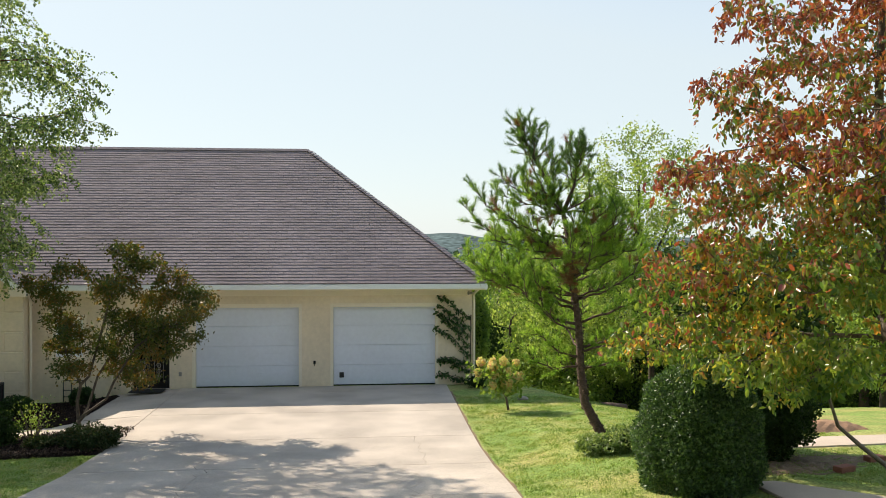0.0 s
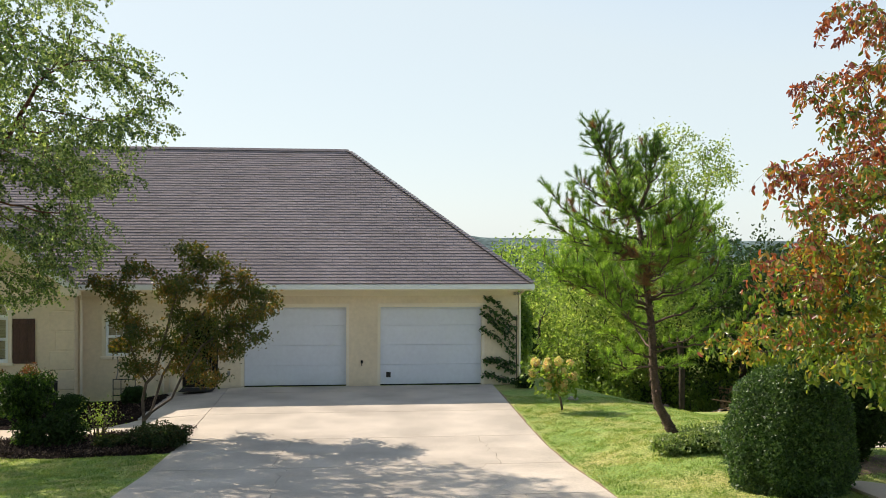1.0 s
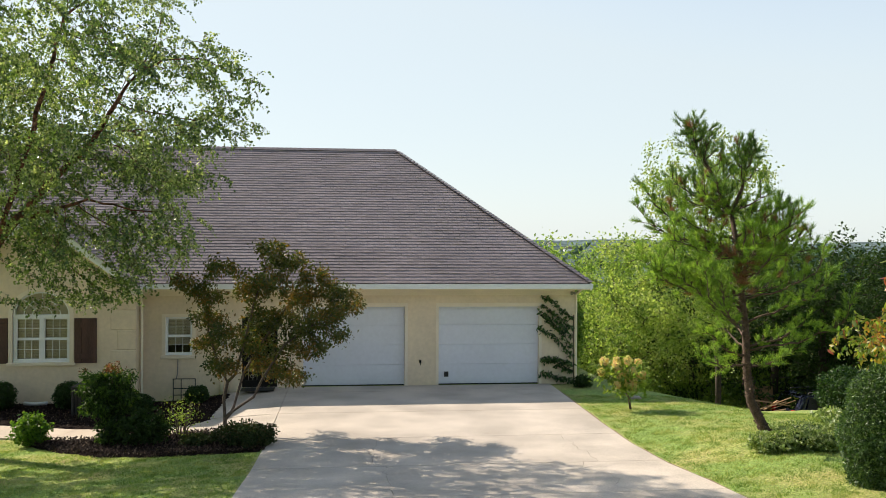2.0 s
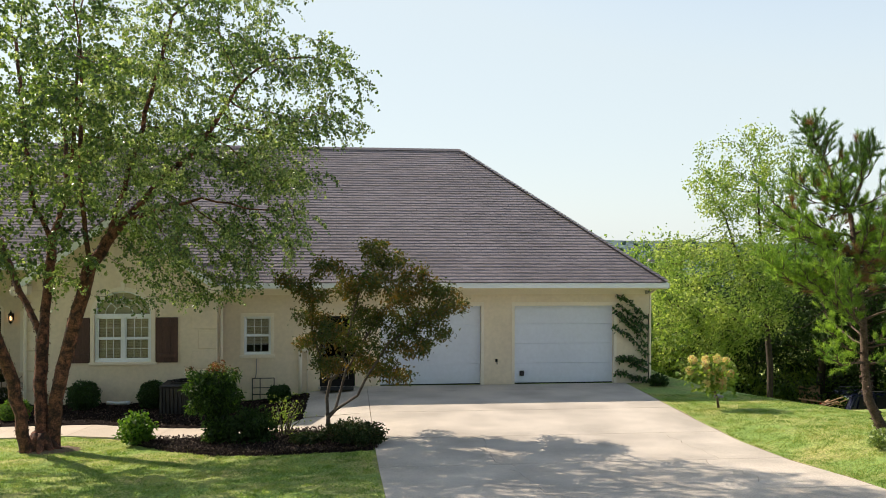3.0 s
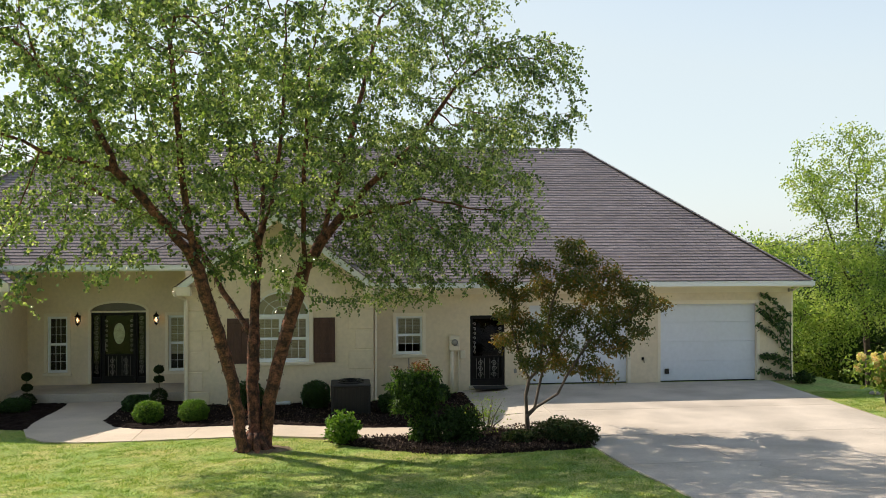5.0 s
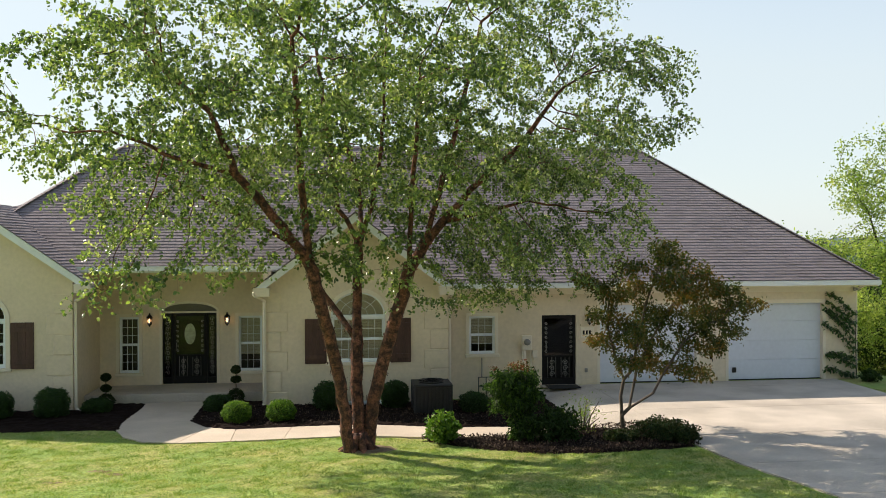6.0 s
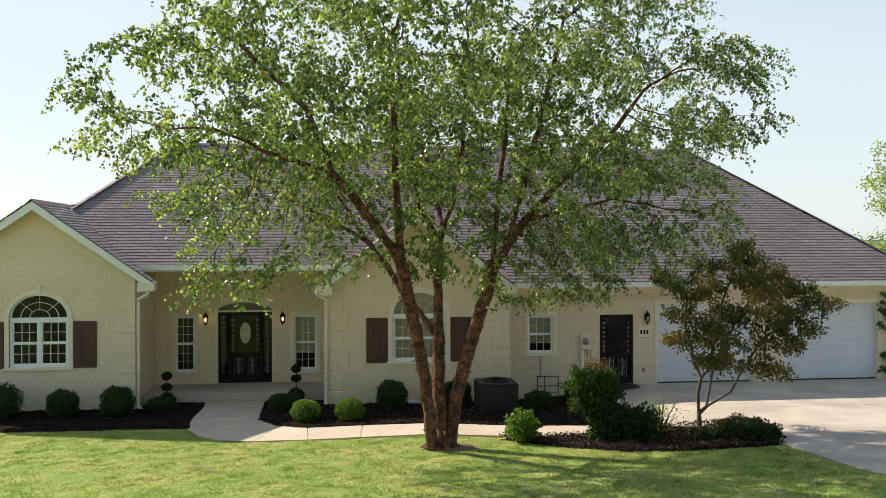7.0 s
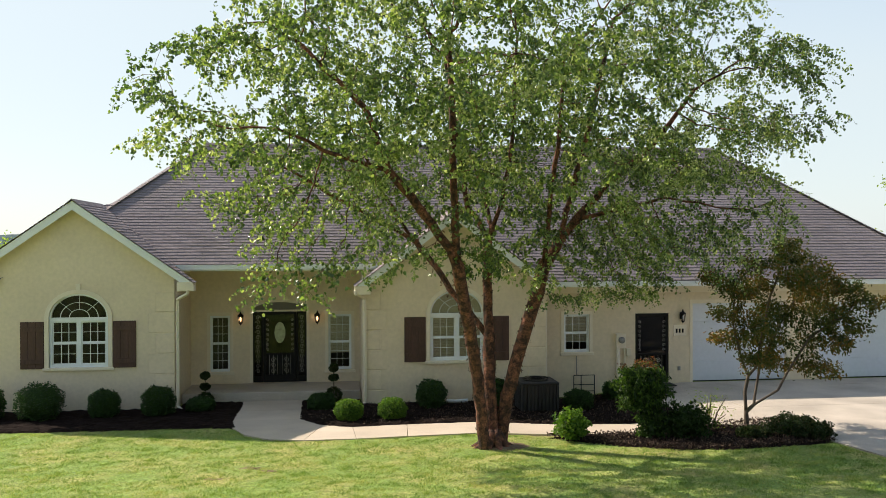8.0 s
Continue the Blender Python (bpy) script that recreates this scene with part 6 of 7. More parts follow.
# ---- air conditioner ----
def condenser(x, y, z):
    e = root("air_conditioner", x, y, z, "dark louvred outdoor air conditioner on a pad", "air conditioner")
    link("pad", boxes((x - 0.5, x + 0.5, y - 0.5, y + 0.5, z - 0.05, z + 0.06), bevel=0.01), CONCRETE, e)
    link("core", boxes((x - 0.40, x + 0.40, y - 0.40, y + 0.40, z + 0.06, z + 0.72)), PLASTIC, e)
    for sx in (-1, 1):
        for sy in (-1, 1):
            link("corner_post", boxes((x + sx * 0.43 - 0.03, x + sx * 0.43 + 0.03, y + sy * 0.43 - 0.03, y + sy * 0.43 + 0.03, z + 0.06, z + 0.74), bevel=0.01), AC_METAL, e)
    for k in range(9):
        t = -0.36 + k * 0.09
        for s in (-1, 1):
            link("louvre", boxes((x + t - 0.028, x + t + 0.028, y + s * 0.425 - 0.008, y + s * 0.425 + 0.008, z + 0.09, z + 0.70), bevel=0.003), AC_METAL, e)
            link("louvre", boxes((x + s * 0.425 - 0.008, x + s * 0.425 + 0.008, y + t - 0.028, y + t + 0.028, z + 0.09, z + 0.70), bevel=0.003), AC_METAL, e)
    link("lid", boxes((x - 0.47, x + 0.47, y - 0.47, y + 0.47, z + 0.725, z + 0.775), bevel=0.02), AC_METAL, e)
    link("fan_well", lathe(bmesh.new(), [(0.31, z + 0.777), (0.31, z + 0.80), (0.28, z + 0.81)], x, y, 24), PLASTIC, e)
    runs = [([(x + r * math.cos(a), y + r * math.sin(a), z + 0.825) for a in [k * math.pi / 12 for k in range(25)]], 0.006) for r in (0.08, 0.15, 0.22, 0.30)]
    runs += [([(x, y, z + 0.83), (x + 0.31 * math.cos(a), y + 0.31 * math.sin(a), z + 0.815)], 0.006) for a in [k * math.pi / 4 for k in range(8)]]
    tubes("fan_grille", runs, IRON, e, 4)
    return e


condenser(-8.15, 21.45, -0.31)

# ---- planting by the house ----
for k, (x, y, rx, rz, mat) in enumerate(((-12.67, 20.6, 0.33, 0.26, LIME_LEAF), (-11.68, 20.65, 0.33, 0.26, LIME_LEAF))):
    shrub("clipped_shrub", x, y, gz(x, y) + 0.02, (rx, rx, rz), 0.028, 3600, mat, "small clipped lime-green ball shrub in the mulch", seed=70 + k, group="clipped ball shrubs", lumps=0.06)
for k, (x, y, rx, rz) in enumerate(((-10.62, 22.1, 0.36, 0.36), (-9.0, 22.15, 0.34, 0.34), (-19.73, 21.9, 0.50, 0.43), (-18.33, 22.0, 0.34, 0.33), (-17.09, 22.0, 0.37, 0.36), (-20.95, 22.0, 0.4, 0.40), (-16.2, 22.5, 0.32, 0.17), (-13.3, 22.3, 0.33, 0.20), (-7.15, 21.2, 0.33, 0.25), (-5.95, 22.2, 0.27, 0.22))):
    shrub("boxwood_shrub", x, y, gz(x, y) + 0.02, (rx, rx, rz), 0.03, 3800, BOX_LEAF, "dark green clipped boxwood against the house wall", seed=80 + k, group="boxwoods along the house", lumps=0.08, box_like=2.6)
for k, (x, y, tiers) in enumerate(((-16.22, 23.35, (-0.16, 0.18, 0.46)), (-13.0, 23.35, (-0.10, 0.34, 0.59)))):
    e = root("topiary", x, y, gz(x, y), "dark green three-tier ball topiary beside the porch", "topiary", "porch topiaries")
    rg = np.random.default_rng(100 + k)
    for cz, rr, rv in zip(tiers, (0.21, 0.115, 0.105), (0.2, 0.075, 0.09)):
        d = rg.normal(size=(1500, 3))
        d /= np.linalg.norm(d, axis=1)[:, None]
        leaf_mesh("ball", np.array((x, y, cz)) + d * np.array((rr, rr, rv)) * rg.uniform(0.8, 1.0, (1500, 1)), 0.028, JUNIPER_LEAF, e, 101 + k, 0.1)
    tubes("stem", [([(x, y, -0.4), (x, y, tiers[2])], 0.014)], BARK, e, 6)

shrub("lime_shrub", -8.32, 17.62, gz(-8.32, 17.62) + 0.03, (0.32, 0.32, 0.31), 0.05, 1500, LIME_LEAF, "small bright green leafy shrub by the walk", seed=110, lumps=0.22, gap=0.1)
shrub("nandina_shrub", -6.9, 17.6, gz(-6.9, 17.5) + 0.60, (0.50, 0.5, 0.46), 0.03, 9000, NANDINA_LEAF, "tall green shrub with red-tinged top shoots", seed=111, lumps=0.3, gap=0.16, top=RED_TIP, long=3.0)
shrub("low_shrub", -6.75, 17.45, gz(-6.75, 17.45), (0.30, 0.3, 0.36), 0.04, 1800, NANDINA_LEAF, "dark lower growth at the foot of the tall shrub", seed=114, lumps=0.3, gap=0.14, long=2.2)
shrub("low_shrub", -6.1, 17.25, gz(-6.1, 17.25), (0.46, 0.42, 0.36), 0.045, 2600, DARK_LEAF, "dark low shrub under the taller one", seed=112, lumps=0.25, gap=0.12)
shrub("wispy_shrub", -5.5, 17.6, gz(-5.5, 17.6), (0.5, 0.4, 0.46), 0.026, 520, HYDRANGEA_LEAF, "thin twiggy shrub with sparse yellow-green leaves", seed=113, lumps=0.3, gap=0.4, shade_core=False)
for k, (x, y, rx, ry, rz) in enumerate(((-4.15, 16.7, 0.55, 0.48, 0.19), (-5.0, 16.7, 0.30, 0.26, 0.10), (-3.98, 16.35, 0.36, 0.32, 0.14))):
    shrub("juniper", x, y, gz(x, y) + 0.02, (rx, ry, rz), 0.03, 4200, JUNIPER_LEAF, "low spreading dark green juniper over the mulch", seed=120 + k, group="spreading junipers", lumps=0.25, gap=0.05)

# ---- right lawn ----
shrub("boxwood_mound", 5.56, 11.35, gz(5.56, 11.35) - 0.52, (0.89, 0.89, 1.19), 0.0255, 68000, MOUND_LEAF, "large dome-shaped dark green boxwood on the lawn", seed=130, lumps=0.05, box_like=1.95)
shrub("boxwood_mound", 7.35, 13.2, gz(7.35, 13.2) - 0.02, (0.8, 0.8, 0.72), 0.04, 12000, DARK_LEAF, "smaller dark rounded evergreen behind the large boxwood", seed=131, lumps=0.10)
for k, (x, y, rx, ry, rz) in enumerate(((4.95, 13.85, 0.42, 0.36, 0.14), (5.35, 13.9, 0.5, 0.4, 0.16), (5.75, 13.8, 0.5, 0.4, 0.13), (6.0, 14.7, 0.7, 0.6, 0.13), (6.6, 14.4, 0.6, 0.5, 0.12))):
    shrub("ground_ivy", x, y, gz(x, y) - 0.02, (rx, ry, rz), 0.036, 3600, IVY_LEAF, "clump of pale-edged ivy at the foot of the pine", "ivy", seed=140 + k, group="ivy clumps", lumps=0.2)


def hydrangea(x, y):
    z = gz(x, y)
    e = root("hydrangea_tree", x, y, z, "small hydrangea on a stem with fading pink-cream blooms", "shrub")
    rg = np.random.default_rng(150)
    heads, runs = [], [([(x + 0.02, y, z - 0.05), (x - 0.03, y, z + 0.25), (x - 0.12, y, z + 0.45)], [0.03, 0.026, 0.022])]
    leaves = []
    for k in range(17):
        a = rg.uniform(0, 6.28)
        t = np.array((x - 0.22 + 0.52 * math.cos(a) * rg.uniform(0.6, 1), y - abs(0.42 * math.sin(a)) * rg.uniform(0.3, 1), z + rg.uniform(0.55, 1.22)))
        runs.append(([(x - 0.12, y, z + 0.45), tuple((t + np.array((x - 0.15, y, z + 0.6))) / 2), tuple(t)], [0.012, 0.008, 0.004]))
        heads.append(t)
        leaves.append(t + rg.normal(0, 1, (40, 3)) * np.array((0.14, 0.14, 0.08)) - np.array((0, -0.08, 0.12)))
    tubes("stem", runs, BARK, e, 6)
    leaf_mesh("foliage", np.concatenate(leaves), 0.072, HYDRANGEA_LEAF, e, 151, 0.2, 1.5, rounded=True)
    for k, t in enumerate(heads):
        r = rg.uniform(0.08, 0.105)
        d = rg.normal(size=(260, 3))
        d /= np.linalg.norm(d, axis=1)[:, None]
        leaf_mesh("bloom", t + d * np.array((r, r, r * 1.1)) * 0.85, 0.038, BLOOM, e, 152 + k, 0.0, 1.0, rounded=True)
    return e


hydrangea(4.33, 19.6)

shrub("evergreen_bush", 9.75, 19.6, gz(9.75, 19.6), (0.75, 0.7, 0.62), 0.05, 5000, BOX_LEAF, "rounded green bush at the edge of the bank", "bush", 0.12, 158, gap=0.05)
shrub("evergreen_bush", 7.9, 16.4, gz(7.9, 16.4), (0.8, 0.7, 0.15), 0.05, 3500, IVY_LEAF, "low spreading ivy-like bush at the edge of the lawn", "bush", 0.2, 159, gap=0.08)
heap("leaf_litter", [(-9.8 + 0.55 * math.cos(a), 17.25 + 0.45 * math.sin(a)) for a in [k * math.pi / 6 for k in range(12)]], LITTER, 0.07, 0.16, 0.05, 0.012, "ring of dry brown leaf litter round the birch", "leaf litter", 9)
heap("dry_ground", [(6.75, 11.9), (7.6, 11.9), (8.6, 12.3), (9.2, 13.0), (7.6, 13.25), (6.9, 12.8)], LITTER, 0.04, 0.3, 0.08, 0.02, "patch of dry tan grass and leaf litter", "leaf litter", 11)
edge_y = [float(t) for t in np.linspace(4.0, 22.2, 60)]
rg = np.random.default_rng(157)
wob = [0.02 + float(rg.uniform(0, 0.04)) for _ in edge_y]
V3, F3 = [], []
for k, (t, w) in enumerate(zip(edge_y, wob)):
    V3 += [(east(t), t, gz(east(t), t) + 0.004), (east(t) + w, t, gz(east(t) + w, t) + 0.016), (east(t) + w + 0.05, t, gz(east(t) + w + 0.05, t) - 0.02)]
    if k:
        F3 += [(3 * k - 3, 3 * k - 2, 3 * k + 1, 3 * k), (3 * k - 2, 3 * k - 1, 3 * k + 2, 3 * k + 1)]
tagged(raw("soil_edge", V3, F3, LITTER), "thin strip of bare brown soil along the driveway", "soil", kind="structure")

# creeper on the garage corner
vine = root("wall_creeper", 3.6, YG - 0.02, 0, "green creeper climbing the garage corner", "climbing plant")
rg = np.random.default_rng(160)
runs, lv = [], []
for k in range(8):
    z0, reach, lift = 0.02 + k * 0.24 + rg.uniform(-0.06, 0.06), rg.uniform(0.75, 0.98), rg.uniform(0.95, 1.25) if k > 2 else rg.uniform(0.45, 0.8)
    pts = []
    for i in range(11):
        u = i / 10
        p = np.array((3.94 - reach * u, YG - 0.03 - 0.05 * math.sin(u * 3), z0 + lift * u - 0.3 * u * u + 0.03 * math.sin(u * 9 + k)))
        pts.append(tuple(p))
        if i > 0:
            lv.append(p + rg.normal(0, 1, (15, 3)) * np.array((0.034, 0.025, 0.030)) - np.array((0, 0.03, 0.03)))
    runs.append((pts, 0.008))
runs.append(([(3.96, YG - 0.03, -0.05), (3.94, YG - 0.03, 1.0), (3.95, YG - 0.03, 1.9)], 0.014))
tubes("stem", runs, BARK, vine, 4)
leaf_mesh("foliage", np.concatenate(lv), 0.054, MOUND_LEAF, vine, 161, 0.6, 1.6, rounded=True)
shrub("corner_shrub", 4.05, 22.8, gz(4.05, 22.8), (0.28, 0.28, 0.16), 0.05, 500, DARK_LEAF, "small brown-green clump at the garage corner", seed=162, gap=0.2)


def stone(name, x, y, rx, ry, rz, label, seed, mat=STONE):
    bm = bmesh.new()
    bmesh.ops.create_icosphere(bm, subdivisions=3, radius=1.0)
    for v in bm.verts:
        c = v.co.normalized()
        k = 1 + 0.22 * noise.noise(c * 1.7 + Vector((seed, 0, 0))) + 0.06 * noise.noise(c * 6 + Vector((0, seed, 0)))
        v.co = Vector((x + c.x * rx * k, y + c.y * ry * k, gz(x, y) + rz * 0.5 + c.z * rz * k))
    return tagged(link(name, bm, mat, smooth=True), label, "stone", "garden stones")


stone("garden_stone", 8.55, 26.8, 0.34, 0.24, 0.20, "pale rounded garden stone at the lawn's edge", 1)
stone("garden_stone", 4.95, 21.0, 0.13, 0.10, 0.06, "flat pale stone in the grass", 2)
lz = gz(8.2, 24.6)
tagged(tubes("fallen_log", [([(7.7, 24.7, lz + 0.14), (8.2, 24.6, lz + 0.15), (8.7, 24.5, lz + 0.12)], [0.14, 0.16, 0.14])], PINE_BARK, None, 10), "short dark cut log lying below the lawn", "log")
for k, (x, y, a) in enumerate(((8.05, 12.0, 20), (8.4, 15.2, 50), (8.9, 12.6, 10))):
    ob = link("brick_block", boxes((-0.15, 0.15, -0.08, 0.08, 0, 0.10), bevel=0.008), BRICK)
    ob.matrix_world = pose(x, y, gz(x, y) - 0.01, 0, 0, a)
    tagged(ob, "weathered red brick block in the grass", "brick", "loose bricks")
sapling = root("leaning_sapling", 8.7, 12.0, gz(8.7, 12.0), "pale leaning sapling trunk with few leaves", "tree")
tubes("trunk", [([(8.95, 12.0, 0.2), (8.7, 12.0, 0.55), (8.3, 12.0, 0.85), (7.95, 12.0, 1.15), (7.75, 11.9, 1.6), (7.7, 11.8, 2.2)], [0.042, 0.038, 0.033, 0.028, 0.02, 0.01])], GREY_BARK, sapling, 8)
leaf_mesh("foliage", cloud(np.random.default_rng(171), 700, (7.6, 11.8, 2.1), (0.7, 0.6, 0.5)), 0.09, GREENRED_LEAF, sapling, 172, 1.0, 1.5, rounded=True)
paving("side_path", "pale concrete side path beyond the boxwood", "path", [[(6.3, 10.0), (7.9, 9.8), (7.6, 10.5), (6.72, 11.5), (6.35, 11.5)], [(7.4, 13.6), (11.5, 13.9), (11.6, 14.6), (7.6, 14.4)]], WALK)
heap("dirt_mound", [(7.9, 15.1), (9.0, 15.0), (10.6, 15.4), (10.4, 16.4), (8.4, 16.3)], DIRT, 0.3, 0.4, 0.12, 0.02, "low mound of bare reddish dirt", "dirt mound", 7)


# ---- down the bank: car, rubbish, board ----
def suv(x, y, z, turn):
    e = root("parked_suv", 0, 0, 0, "dark navy estate car parked below the bank", "car")
    L, W = 4.5, 1.78
    side = [(0.05, 0.38), (0.0, 0.55), (0.02, 0.95), (0.10, 1.05), (0.38, 1.58), (0.62, 1.68), (2.2, 1.72), (2.55, 1.66), (3.25, 1.10), (4.2, 0.98), (4.45, 0.80), (4.5, 0.45), (4.35, 0.32), (0.2, 0.30)]
    bm = prism(bmesh.new(), side, -W / 2, W / 2)
    for v in bm.verts:
        if v.co.z > 1.08:
            v.co.y *= 1 - 0.17 * (v.co.z - 1.08) / 0.6
    bmesh.ops.bevel(bm, geom=list(bm.edges), offset=0.05, segments=2, affect="EDGES")
    link("body", bm, CAR_PAINT, e, smooth=False)
    for s in (-1, 1):
        for a, b in ((0.52, 1.30), (1.38, 2.05), (2.12, 2.95)):
            yb, yt = s * (W / 2 - 0.005), s * (W / 2 * 0.87)
            v = [(a, yb, 1.12), (b, yb, 1.12), (min(b, 2.5), yt, 1.60), (a + (0.18 if a < 1 else 0), yt, 1.60)]
            raw("side_window", [(p[0], p[1] + s * 0.012, p[2]) for p in v], [(0, 1, 2, 3)], PLASTIC, e)
        lt = link("tail_light", boxes((-0.03, 0.10, s * 0.74 - 0.12, s * 0.74 + 0.12, 0.80, 1.10), bevel=0.03), TAIL_RED, e, "red tail light")
        for xw in (0.85, 3.55):
            bm = lathe(bmesh.new(), [(0.20, -0.11), (0.33, -0.11), (0.34, -0.06), (0.34, 0.06), (0.33, 0.11), (0.20, 0.11)], 0, 0, 20)
            bmesh.ops.transform(bm, matrix=pose(xw, s * 0.80, 0.34, 90, 0, 0), verts=bm.verts)
            wh = link("wheel", bm, RUBBER, e)
            bm = lathe(bmesh.new(), [(0.21, -0.115), (0.10, -0.125), (0.10, 0.125), (0.21, 0.115)], 0, 0, 14)
            bmesh.ops.transform(bm, matrix=pose(xw, s * 0.80, 0.34, 90, 0, 0), verts=bm.verts)
            link("rim", bm, METAL, wh)
    raw("rear_window", [(0.085, -0.66, 1.12), (0.085, 0.66, 1.12), (0.36, 0.58, 1.56), (0.36, -0.58, 1.56)], [(0, 1, 2, 3)], DARK_GLASS, e)
    link("rear_bumper", boxes((-0.09, 0.12, -0.85, 0.85, 0.36, 0.60), bevel=0.05), CAR_PAINT, e)
    link("plate_bar", boxes((-0.04, 0.0, -0.24, 0.24, 0.70, 0.83)), WHITE, e)
    tubes("roof_rail", [([(0.7, s * 0.66, 1.70), (0.75, s * 0.66, 1.78), (2.3, s * 0.66, 1.79), (2.4, s * 0.66, 1.72)], 0.018) for s in (-1, 1)], METAL, e, 6)
    e.matrix_world = pose(x, y, z, 0, 0, turn)
    return e


suv(15.5, 33.8, gz(17.5, 34.0) + 0.0, 3)
board = link("plywood_board", boxes((-0.5, 0.5, -0.02, 0.02, 0, 1.95), bevel=0.004), LUMBER)
board.matrix_world = pose(15.55, 35.4, gz(15.55, 35.4) - 0.01, -8, 0, 6)
tagged(board, "brown plywood board leaning among the trees", "board")
rg = np.random.default_rng(180)
for k in range(9):
    ob = link("scrap_plank", boxes((-0.8, 0.8, -0.06, 0.06, 0, 0.03)), LUMBER)
    ob.matrix_world = pose(14.1 + rg.uniform(-0.4, 0.6), 32.6 + rg.uniform(-0.3, 0.3), gz(14.1, 32.6) + 0.6 + k * 0.07, rg.uniform(-15, 15), rg.uniform(-22, 10), rg.uniform(-40, 40))
    tagged(ob, "old brown scrap plank on the rubbish heap", "plank", "scrap planks")
bm = bmesh.new()
bmesh.ops.create_icosphere(bm, subdivisions=4, radius=1.0)
for v in bm.verts:
    c = v.co.normalized()
    k = 1 + 0.35 * noise.noise(c * 2.2)
    v.co = Vector((14.0 + c.x * 0.8 * k, 32.7 + c.y * 0.7 * k, gz(14.0, 32.7) + 0.25 + c.z * 0.65 * k))
tagged(link("rubbish_heap", bm, PLASTIC, smooth=True), "heap of black bags and brush below the bank", "rubbish heap")


# ---- woods ----
def wood_archetype(name, seed, height, spread, mat, leaf, n_targets, label):
    return simple_tree(name, 0, 0, 0, [[(0, 0, -0.3), (0.05, 0, height * 0.2), (0.1, 0.1, height * 0.45), (0.0, 0.15, height * 0.7)]],
                       [(n_targets, (0, 0, height * 0.62), (spread, spread, height * 0.38), 0.45), (n_targets // 3, (0, 0, height * 0.33), (spread * 0.9, spread * 0.9, height * 0.2), 0.5)],
                       label, mat, leaf, DARK_BARK, seed, per=19, step=0.4, kill=0.5, reach=4.0, thick=0.05, tip=0.010, max_r=0.17, jitter=0.22, droop=0.4, hang=0.1, group="woodland trees", hole=0.03, tips_extra=44, lump=0.6)


kinds = [wood_archetype("woodland_tree", 201, 9.0, 2.9, WOOD_LEAF, 0.105, 420, "leafy green woodland tree on the slope"),
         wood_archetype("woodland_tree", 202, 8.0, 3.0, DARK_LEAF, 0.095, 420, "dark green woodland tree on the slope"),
         wood_archetype("woodland_tree", 203, 7.0, 2.6, ASH_LEAF, 0.10, 380, "yellow-green young woodland tree on the slope")]
spots = [(1, 16.2, 36.0, 1.1), (1, 17.5, 38.5, 1.2), (1, 20.3, 37.0, 1.15), (1, 18.0, 35.0, 1.1), (1, 13.5, 38.5, 1.0), (0, 10.6, 40.0, 1.0), (2, 7.2, 41.0, 1.0), (1, 20.0, 31.0, 1.05), (1, 22.5, 35.0, 1.15), (1, 19.3, 30.0, 1.0),
         (0, 21.8, 26.0, 0.9), (1, 24.5, 29.5, 1.1), (0, 28.0, 33.0, 1.1), (2, 16.0, 45.0, 1.2), (1, 22.0, 44.0, 1.3), (0, 30.0, 42.0, 1.3), (0, 16.6, 24.5, 0.6), (0, 18.6, 22.5, 0.75), (1, 21.5, 20.0, 0.85), (0, 26.0, 22.5, 1.0),
         (1, 36.0, 38.0, 1.3), (0, 9.5, 50.0, 1.2)]
spots += [(1, -29.6, 56.0, 1.0), (1, -32.5, 64.0, 1.2), (1, -31.0, 53.0, 0.85), (1, -36.0, 74.0, 1.5), (1, -28.6, 60.0, 1.2), (0, -41.0, 80.0, 1.7)]
spots += [(2, 7.3, 35.5, 0.8), (2, 9.6, 36.5, 0.85), (0, 6.8, 39.5, 0.8), (2, 12.0, 38.0, 0.9)]
# unseen trees behind the camera, added to hold back sky light and fill reflections
spots += [(k % 3, -34.0 + 8.2 * k, -15.0 - 5 * ((k * 0.618) % 1.0), 1.7 + 0.4 * ((k * 0.377) % 1.0)) for k in range(8)]
rg = np.random.default_rng(210)
for k, x, y, s in spots:
    m = pose(x, y, gz(x, y) - 0.1, 0, 0, float(rg.uniform(0, 360)))
    ob = copy_thing(kinds[k], m)
    ob.scale = (s, s, s * float(rg.uniform(0.92, 1.08)))
for ob, (x, y) in zip(kinds, ((12.0, 44.0), (19.0, 40.0), (15.5, 40.5))):
    ob.matrix_world = pose(x, y, gz(x, y) - 0.1, 0, 0, 40)

# one bright bush and one with the bank's shade in its leaf colour
under = [shrub("undergrowth_bush", 0, 0, 0, (1.3, 1.2, 1.1), 0.094, 3400, m, lb, "bush", 0.2, 220 + k, "undergrowth", gap=0.2, shade_core=False) for k, (m, lb) in enumerate(((WOOD_LEAF, "bright green undergrowth bush on the bank"), (DARK_LEAF, "undergrowth bush on the bank with shade in its dark leaf colour")))]
for k in range(46):
    x = 5.0 + 19 * ((k * 0.618) % 1.0)
    y = 23.6 + 9.0 * ((k * 0.377) % 1.0) + (2.0 if x > 12 else 0)
    y += 8.0
    if (10.8 < x < 19 and y < 36.5):
        continue
    s = float(rg.uniform(0.8, 1.5))
    ob = copy_thing(under[k % 5 == 0], pose(x, y, gz(x, y) - 0.15, 0, 0, float(rg.uniform(0, 360))))
    ob.scale = (s, s, s)
under[0].matrix_world = pose(9.0, 33.6, gz(9.0, 33.6) - 0.1)
under[1].matrix_world = pose(12.4, 37.2, gz(12.4, 37.2) - 0.1)
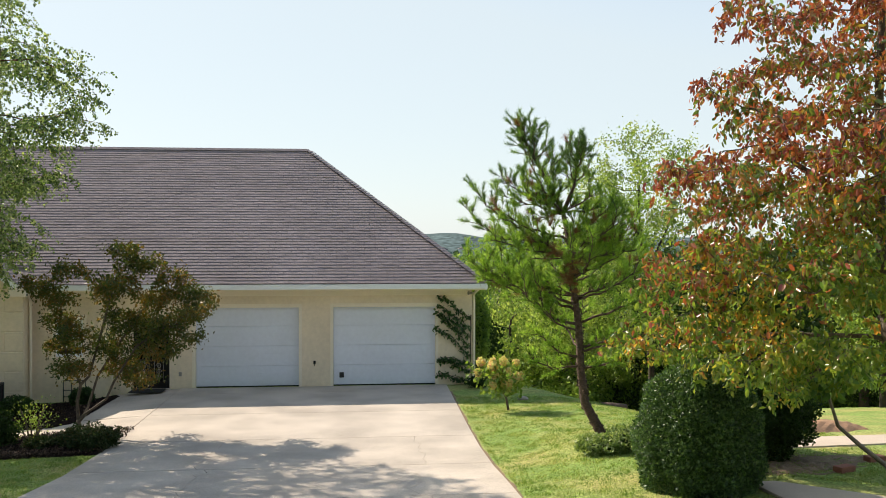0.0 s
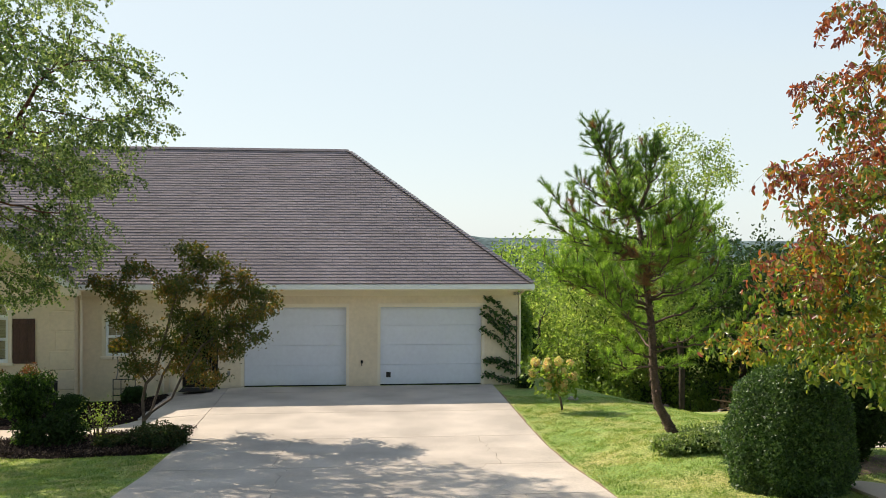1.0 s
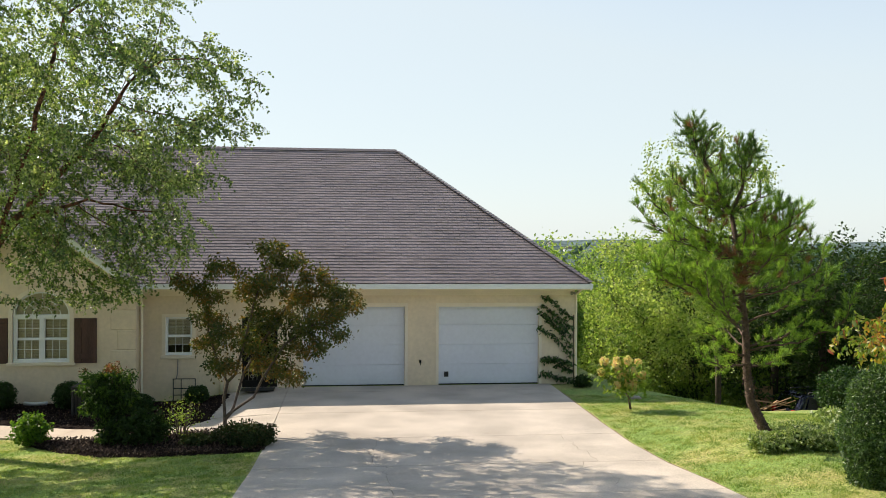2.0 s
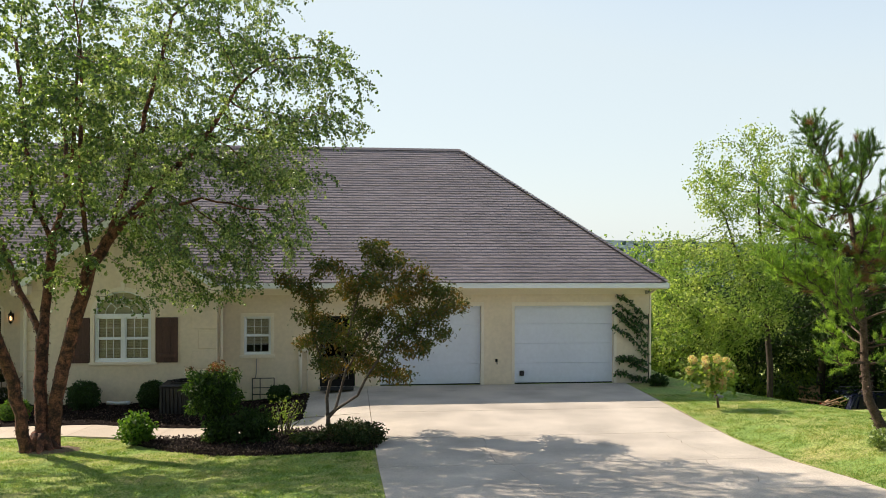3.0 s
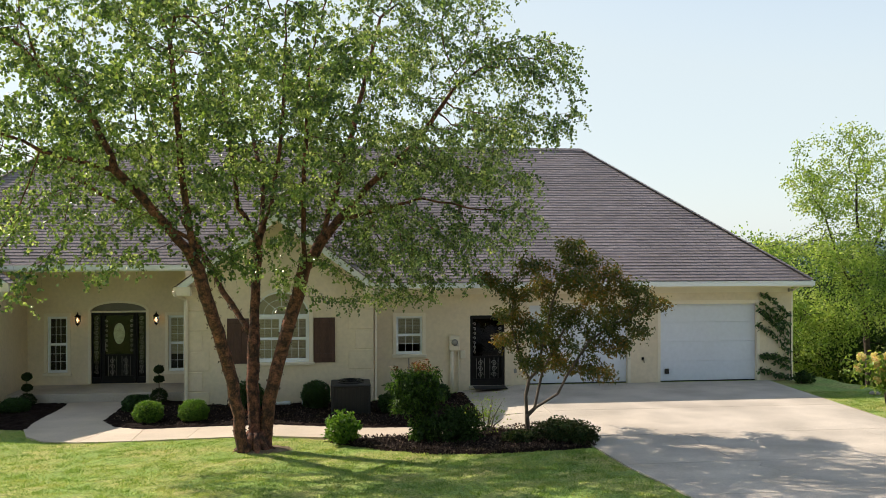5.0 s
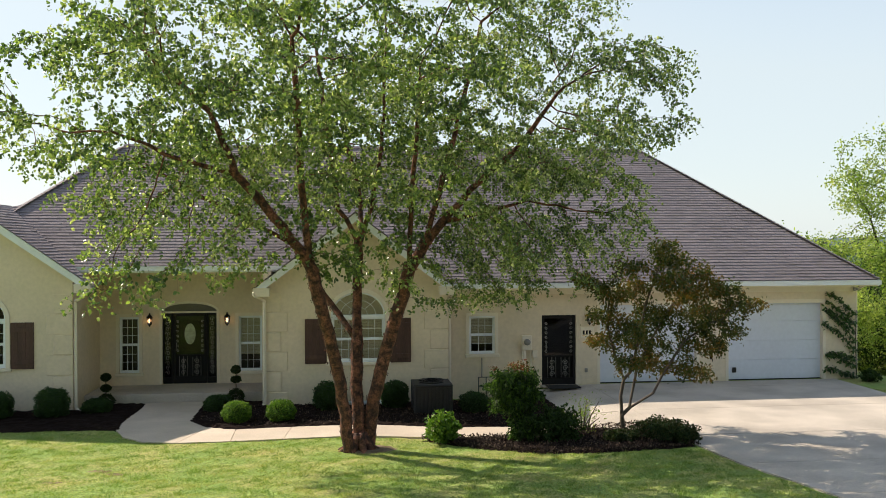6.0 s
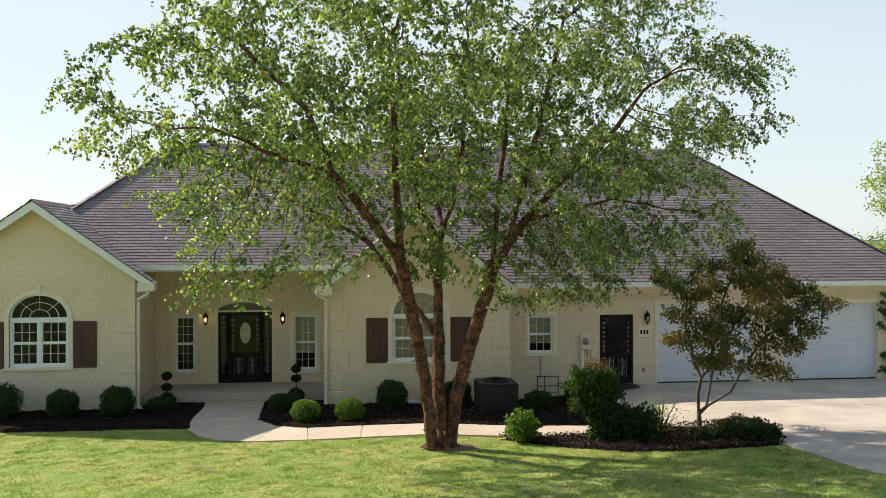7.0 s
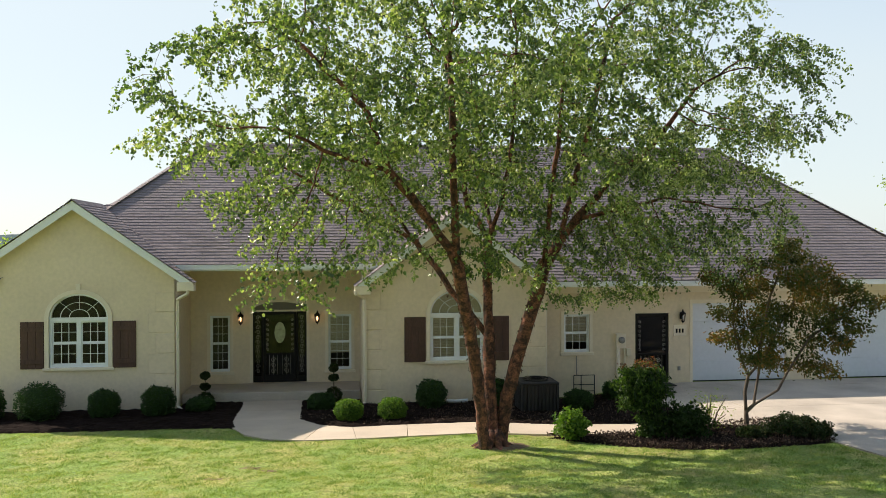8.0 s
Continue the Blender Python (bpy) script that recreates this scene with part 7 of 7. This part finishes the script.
shrub("privet_bush", 4.5, 25.7, gz(4.5, 25.7), (0.3, 0.7, 1.25), 0.06, 4000, WOOD_LEAF, "tall narrow green leafy bush beside the garage", "bush", 0.15, 230, gap=0.06)

# ---- far country ----
rg = np.random.default_rng(240)
n = 9000
ang = rg.uniform(-1.1, 1.1, n)
rad = 190 * (rg.uniform(1, 4.2, n))
fx, fy = rad * np.sin(ang), rad * np.cos(ang)
fz = ground_z(fx, fy) + rg.uniform(0, 1, n) ** 2 * 9 + np.interp(rad, [190, 420, 800], [6, 14, 36]) + 5 * np.sin(ang * 9 + rad * 0.006)
far = leaf_mesh("hazed_woods", np.stack([fx, fy, fz], 1), 5.5, FAR_TREE, None, 241, 0.1, 1.2)
tagged(far, "far wooded valley beyond the house with haze in its tree colour", "woods", kind="stuff")
m, k = 160, []
V2, F2 = [], []
for i in range(m + 1):
    a = -1.3 + 2.6 * i / m
    top = 10 + 26 * math.exp(-((a + 0.36) / 0.14) ** 2) + 8 * math.sin(a * 7 + 1) + 5 * math.sin(a * 23) + 2.5 * math.sin(a * 71)
    for r, z in ((900, -60), (1300, 8 + 0.3 * top), (1700, top)):
        V2.append((r * math.sin(a), r * math.cos(a), z))
for i in range(m):
    for j in range(2):
        F2.append((i * 3 + j, i * 3 + 3 + j, i * 3 + 4 + j, i * 3 + 1 + j))
tagged(raw("backdrop", V2, F2, HAZY_HILL, None, True), "low wooded ridge on the horizon with haze in its blue-green colour", "hill", kind="structure")
rg = np.random.default_rng(245)
for k in range(14):
    a, r = 0.10 + 0.022 * k + float(rg.uniform(-0.008, 0.008)), float(rg.uniform(1120, 1280))
    x, y, z = r * math.sin(a), r * math.cos(a), -60 + 68 * (r - 900) / 400
    e = root("far_house", x, y, z, "tiny pale house on the far wooded ridge", "house", "far houses")
    w, h = float(rg.uniform(5, 9)), float(rg.uniform(4, 6))
    link("wall", boxes((x - w, x + w, y - 5, y + 5, z - 3, z + h)), WHITE if k % 3 else TRIM, e)
    link("roof", prism(bmesh.new(), [(x - w - 1, z + h), (x + w + 1, z + h), (x, z + h + 4)], y - 5.5, y + 5.5), SHINGLE, e)


# ---- grass blades where the lawn passes near ----
def blades(name, n, x0, x1, y0, y1, keep, seed):
    r = np.random.default_rng(seed)
    x, y = r.uniform(x0, x1, n), r.uniform(y0, y1, n)
    tall = np.ones(n)
    m = n // 3                              # a third of the blades stand in looser tufts
    home = r.integers(m, n, m // 26)[np.arange(m) % (m // 26)]
    x[:m], y[:m], tall[:m] = x[home] + r.normal(0, 0.055, m), y[home] + r.normal(0, 0.055, m), 1.4
    ok = keep(x, y)
    x, y, tall = x[ok], y[ok], tall[ok]
    n = len(x)
    b = np.stack([x, y, ground_z(x, y) - 0.005], 1)
    a = r.uniform(0, 6.28, n)
    side = np.stack([np.cos(a), np.sin(a), np.zeros(n)], 1) * r.uniform(0.004, 0.008, (n, 1))
    tip = b + np.stack([r.normal(0, 0.02, n), r.normal(0, 0.02, n), r.uniform(0.016, 0.036, n) * tall], 1)
    v = np.stack([b - side, b + side, tip], 1).reshape(-1, 3)
    me = bpy.data.meshes.new(name)
    me.vertices.add(n * 3)
    me.vertices.foreach_set("co", v.reshape(-1).astype(np.float32))
    me.loops.add(n * 3)
    me.loops.foreach_set("vertex_index", np.arange(n * 3, dtype=np.int32))
    me.polygons.add(n)
    me.polygons.foreach_set("loop_start", np.arange(0, n * 3, 3, dtype=np.int32))
    me.update(calc_edges=True)
    me.materials.append(BLADE)
    return tagged(new(name, me), "short green grass blades of the mown lawn", "grass", kind="stuff")


ISLAND = [(-8.7, 17.95), (-8.2, 17.4), (-7.5, 16.75), (-6.5, 16.1), (-5.4, 15.85), (-4.3, 15.85), (-3.7, 16.0), (-3.7, 18.2), (-8.7, 18.2)]
LAWN_L = [(-22.0, 11.0), (-3.8, 11.0), (-3.8, 15.9)] + [(-4.3, 15.85), (-5.4, 15.85), (-6.5, 16.1), (-7.5, 16.75), (-8.2, 17.4), (-8.6, 18.1)] + FRONT[3:] + [(-14.3, 18.72), (-14.85, 19.35), (-15.2, 20.2), (-16.5, 20.3), (-19.0, 20.35), (-22.0, 20.4)]
blades("grass", 260000, -22.0, -3.78, 11.0, 20.4, lambda x, y: inside(x, y, LAWN_L), 301)
blades("grass", 130000, 3.05, 9.5, 10.0, 21.5, lambda x, y: (x > 3.17 + 0.0165 * (y - 11.5)) & ~inside(x, y, [(7.3, 13.5), (12, 13.8), (12, 14.7), (7.5, 14.5)]) & ~inside(x, y, [(6.5, 9.9), (8.0, 9.9), (8.1, 11.1), (7.2, 11.75), (6.6, 11.4)]), 302)


for k, (x, y, r) in enumerate(((-14.4, 15.9, 0.13), (-14.9, 15.0, 0.11), (-14.1, 15.6, 0.08))):
    heap("bare_patch", [(x + r * 1.5 * math.cos(a), y + r * math.sin(a)) for a in [q * math.pi / 5 for q in range(10)]], LITTER, 0.022, 0.1, 0.04, 0.012, "small bare brown patch in the lawn", "soil", 20 + k)
# loose chips on the mulch beds
rg = np.random.default_rng(310)
for name, n, x0, x1, y0, y1, poly, seed in (("mulch_chips", 9000, -8.8, -3.7, 15.8, 18.2, ISLAND, 311), ("mulch_chips", 9000, -13.8, -5.2, 19.2, 22.8, [(-5.3, 22.8), (-5.3, 19.6), (-6.6, 19.3), (-8.0, 19.5), (-9.8, 20.15), (-11.4, 20.1), (-12.6, 19.95), (-13.6, 21.1), (-13.65, 22.8)], 312)):
    x, y = rg.uniform(x0, x1, n), rg.uniform(y0, y1, n)
    ok = inside(x, y, poly)
    x, y = x[ok], y[ok]
    ch = leaf_mesh(name, np.stack([x, y, ground_z(x, y) + 0.055 + rg.uniform(0, 0.02, len(x))], 1), 0.03, CHIP, None, seed, 0.0, 1.6)
    tagged(ch, "loose brown and tan bark chips on the mulch", "mulch", kind="stuff")
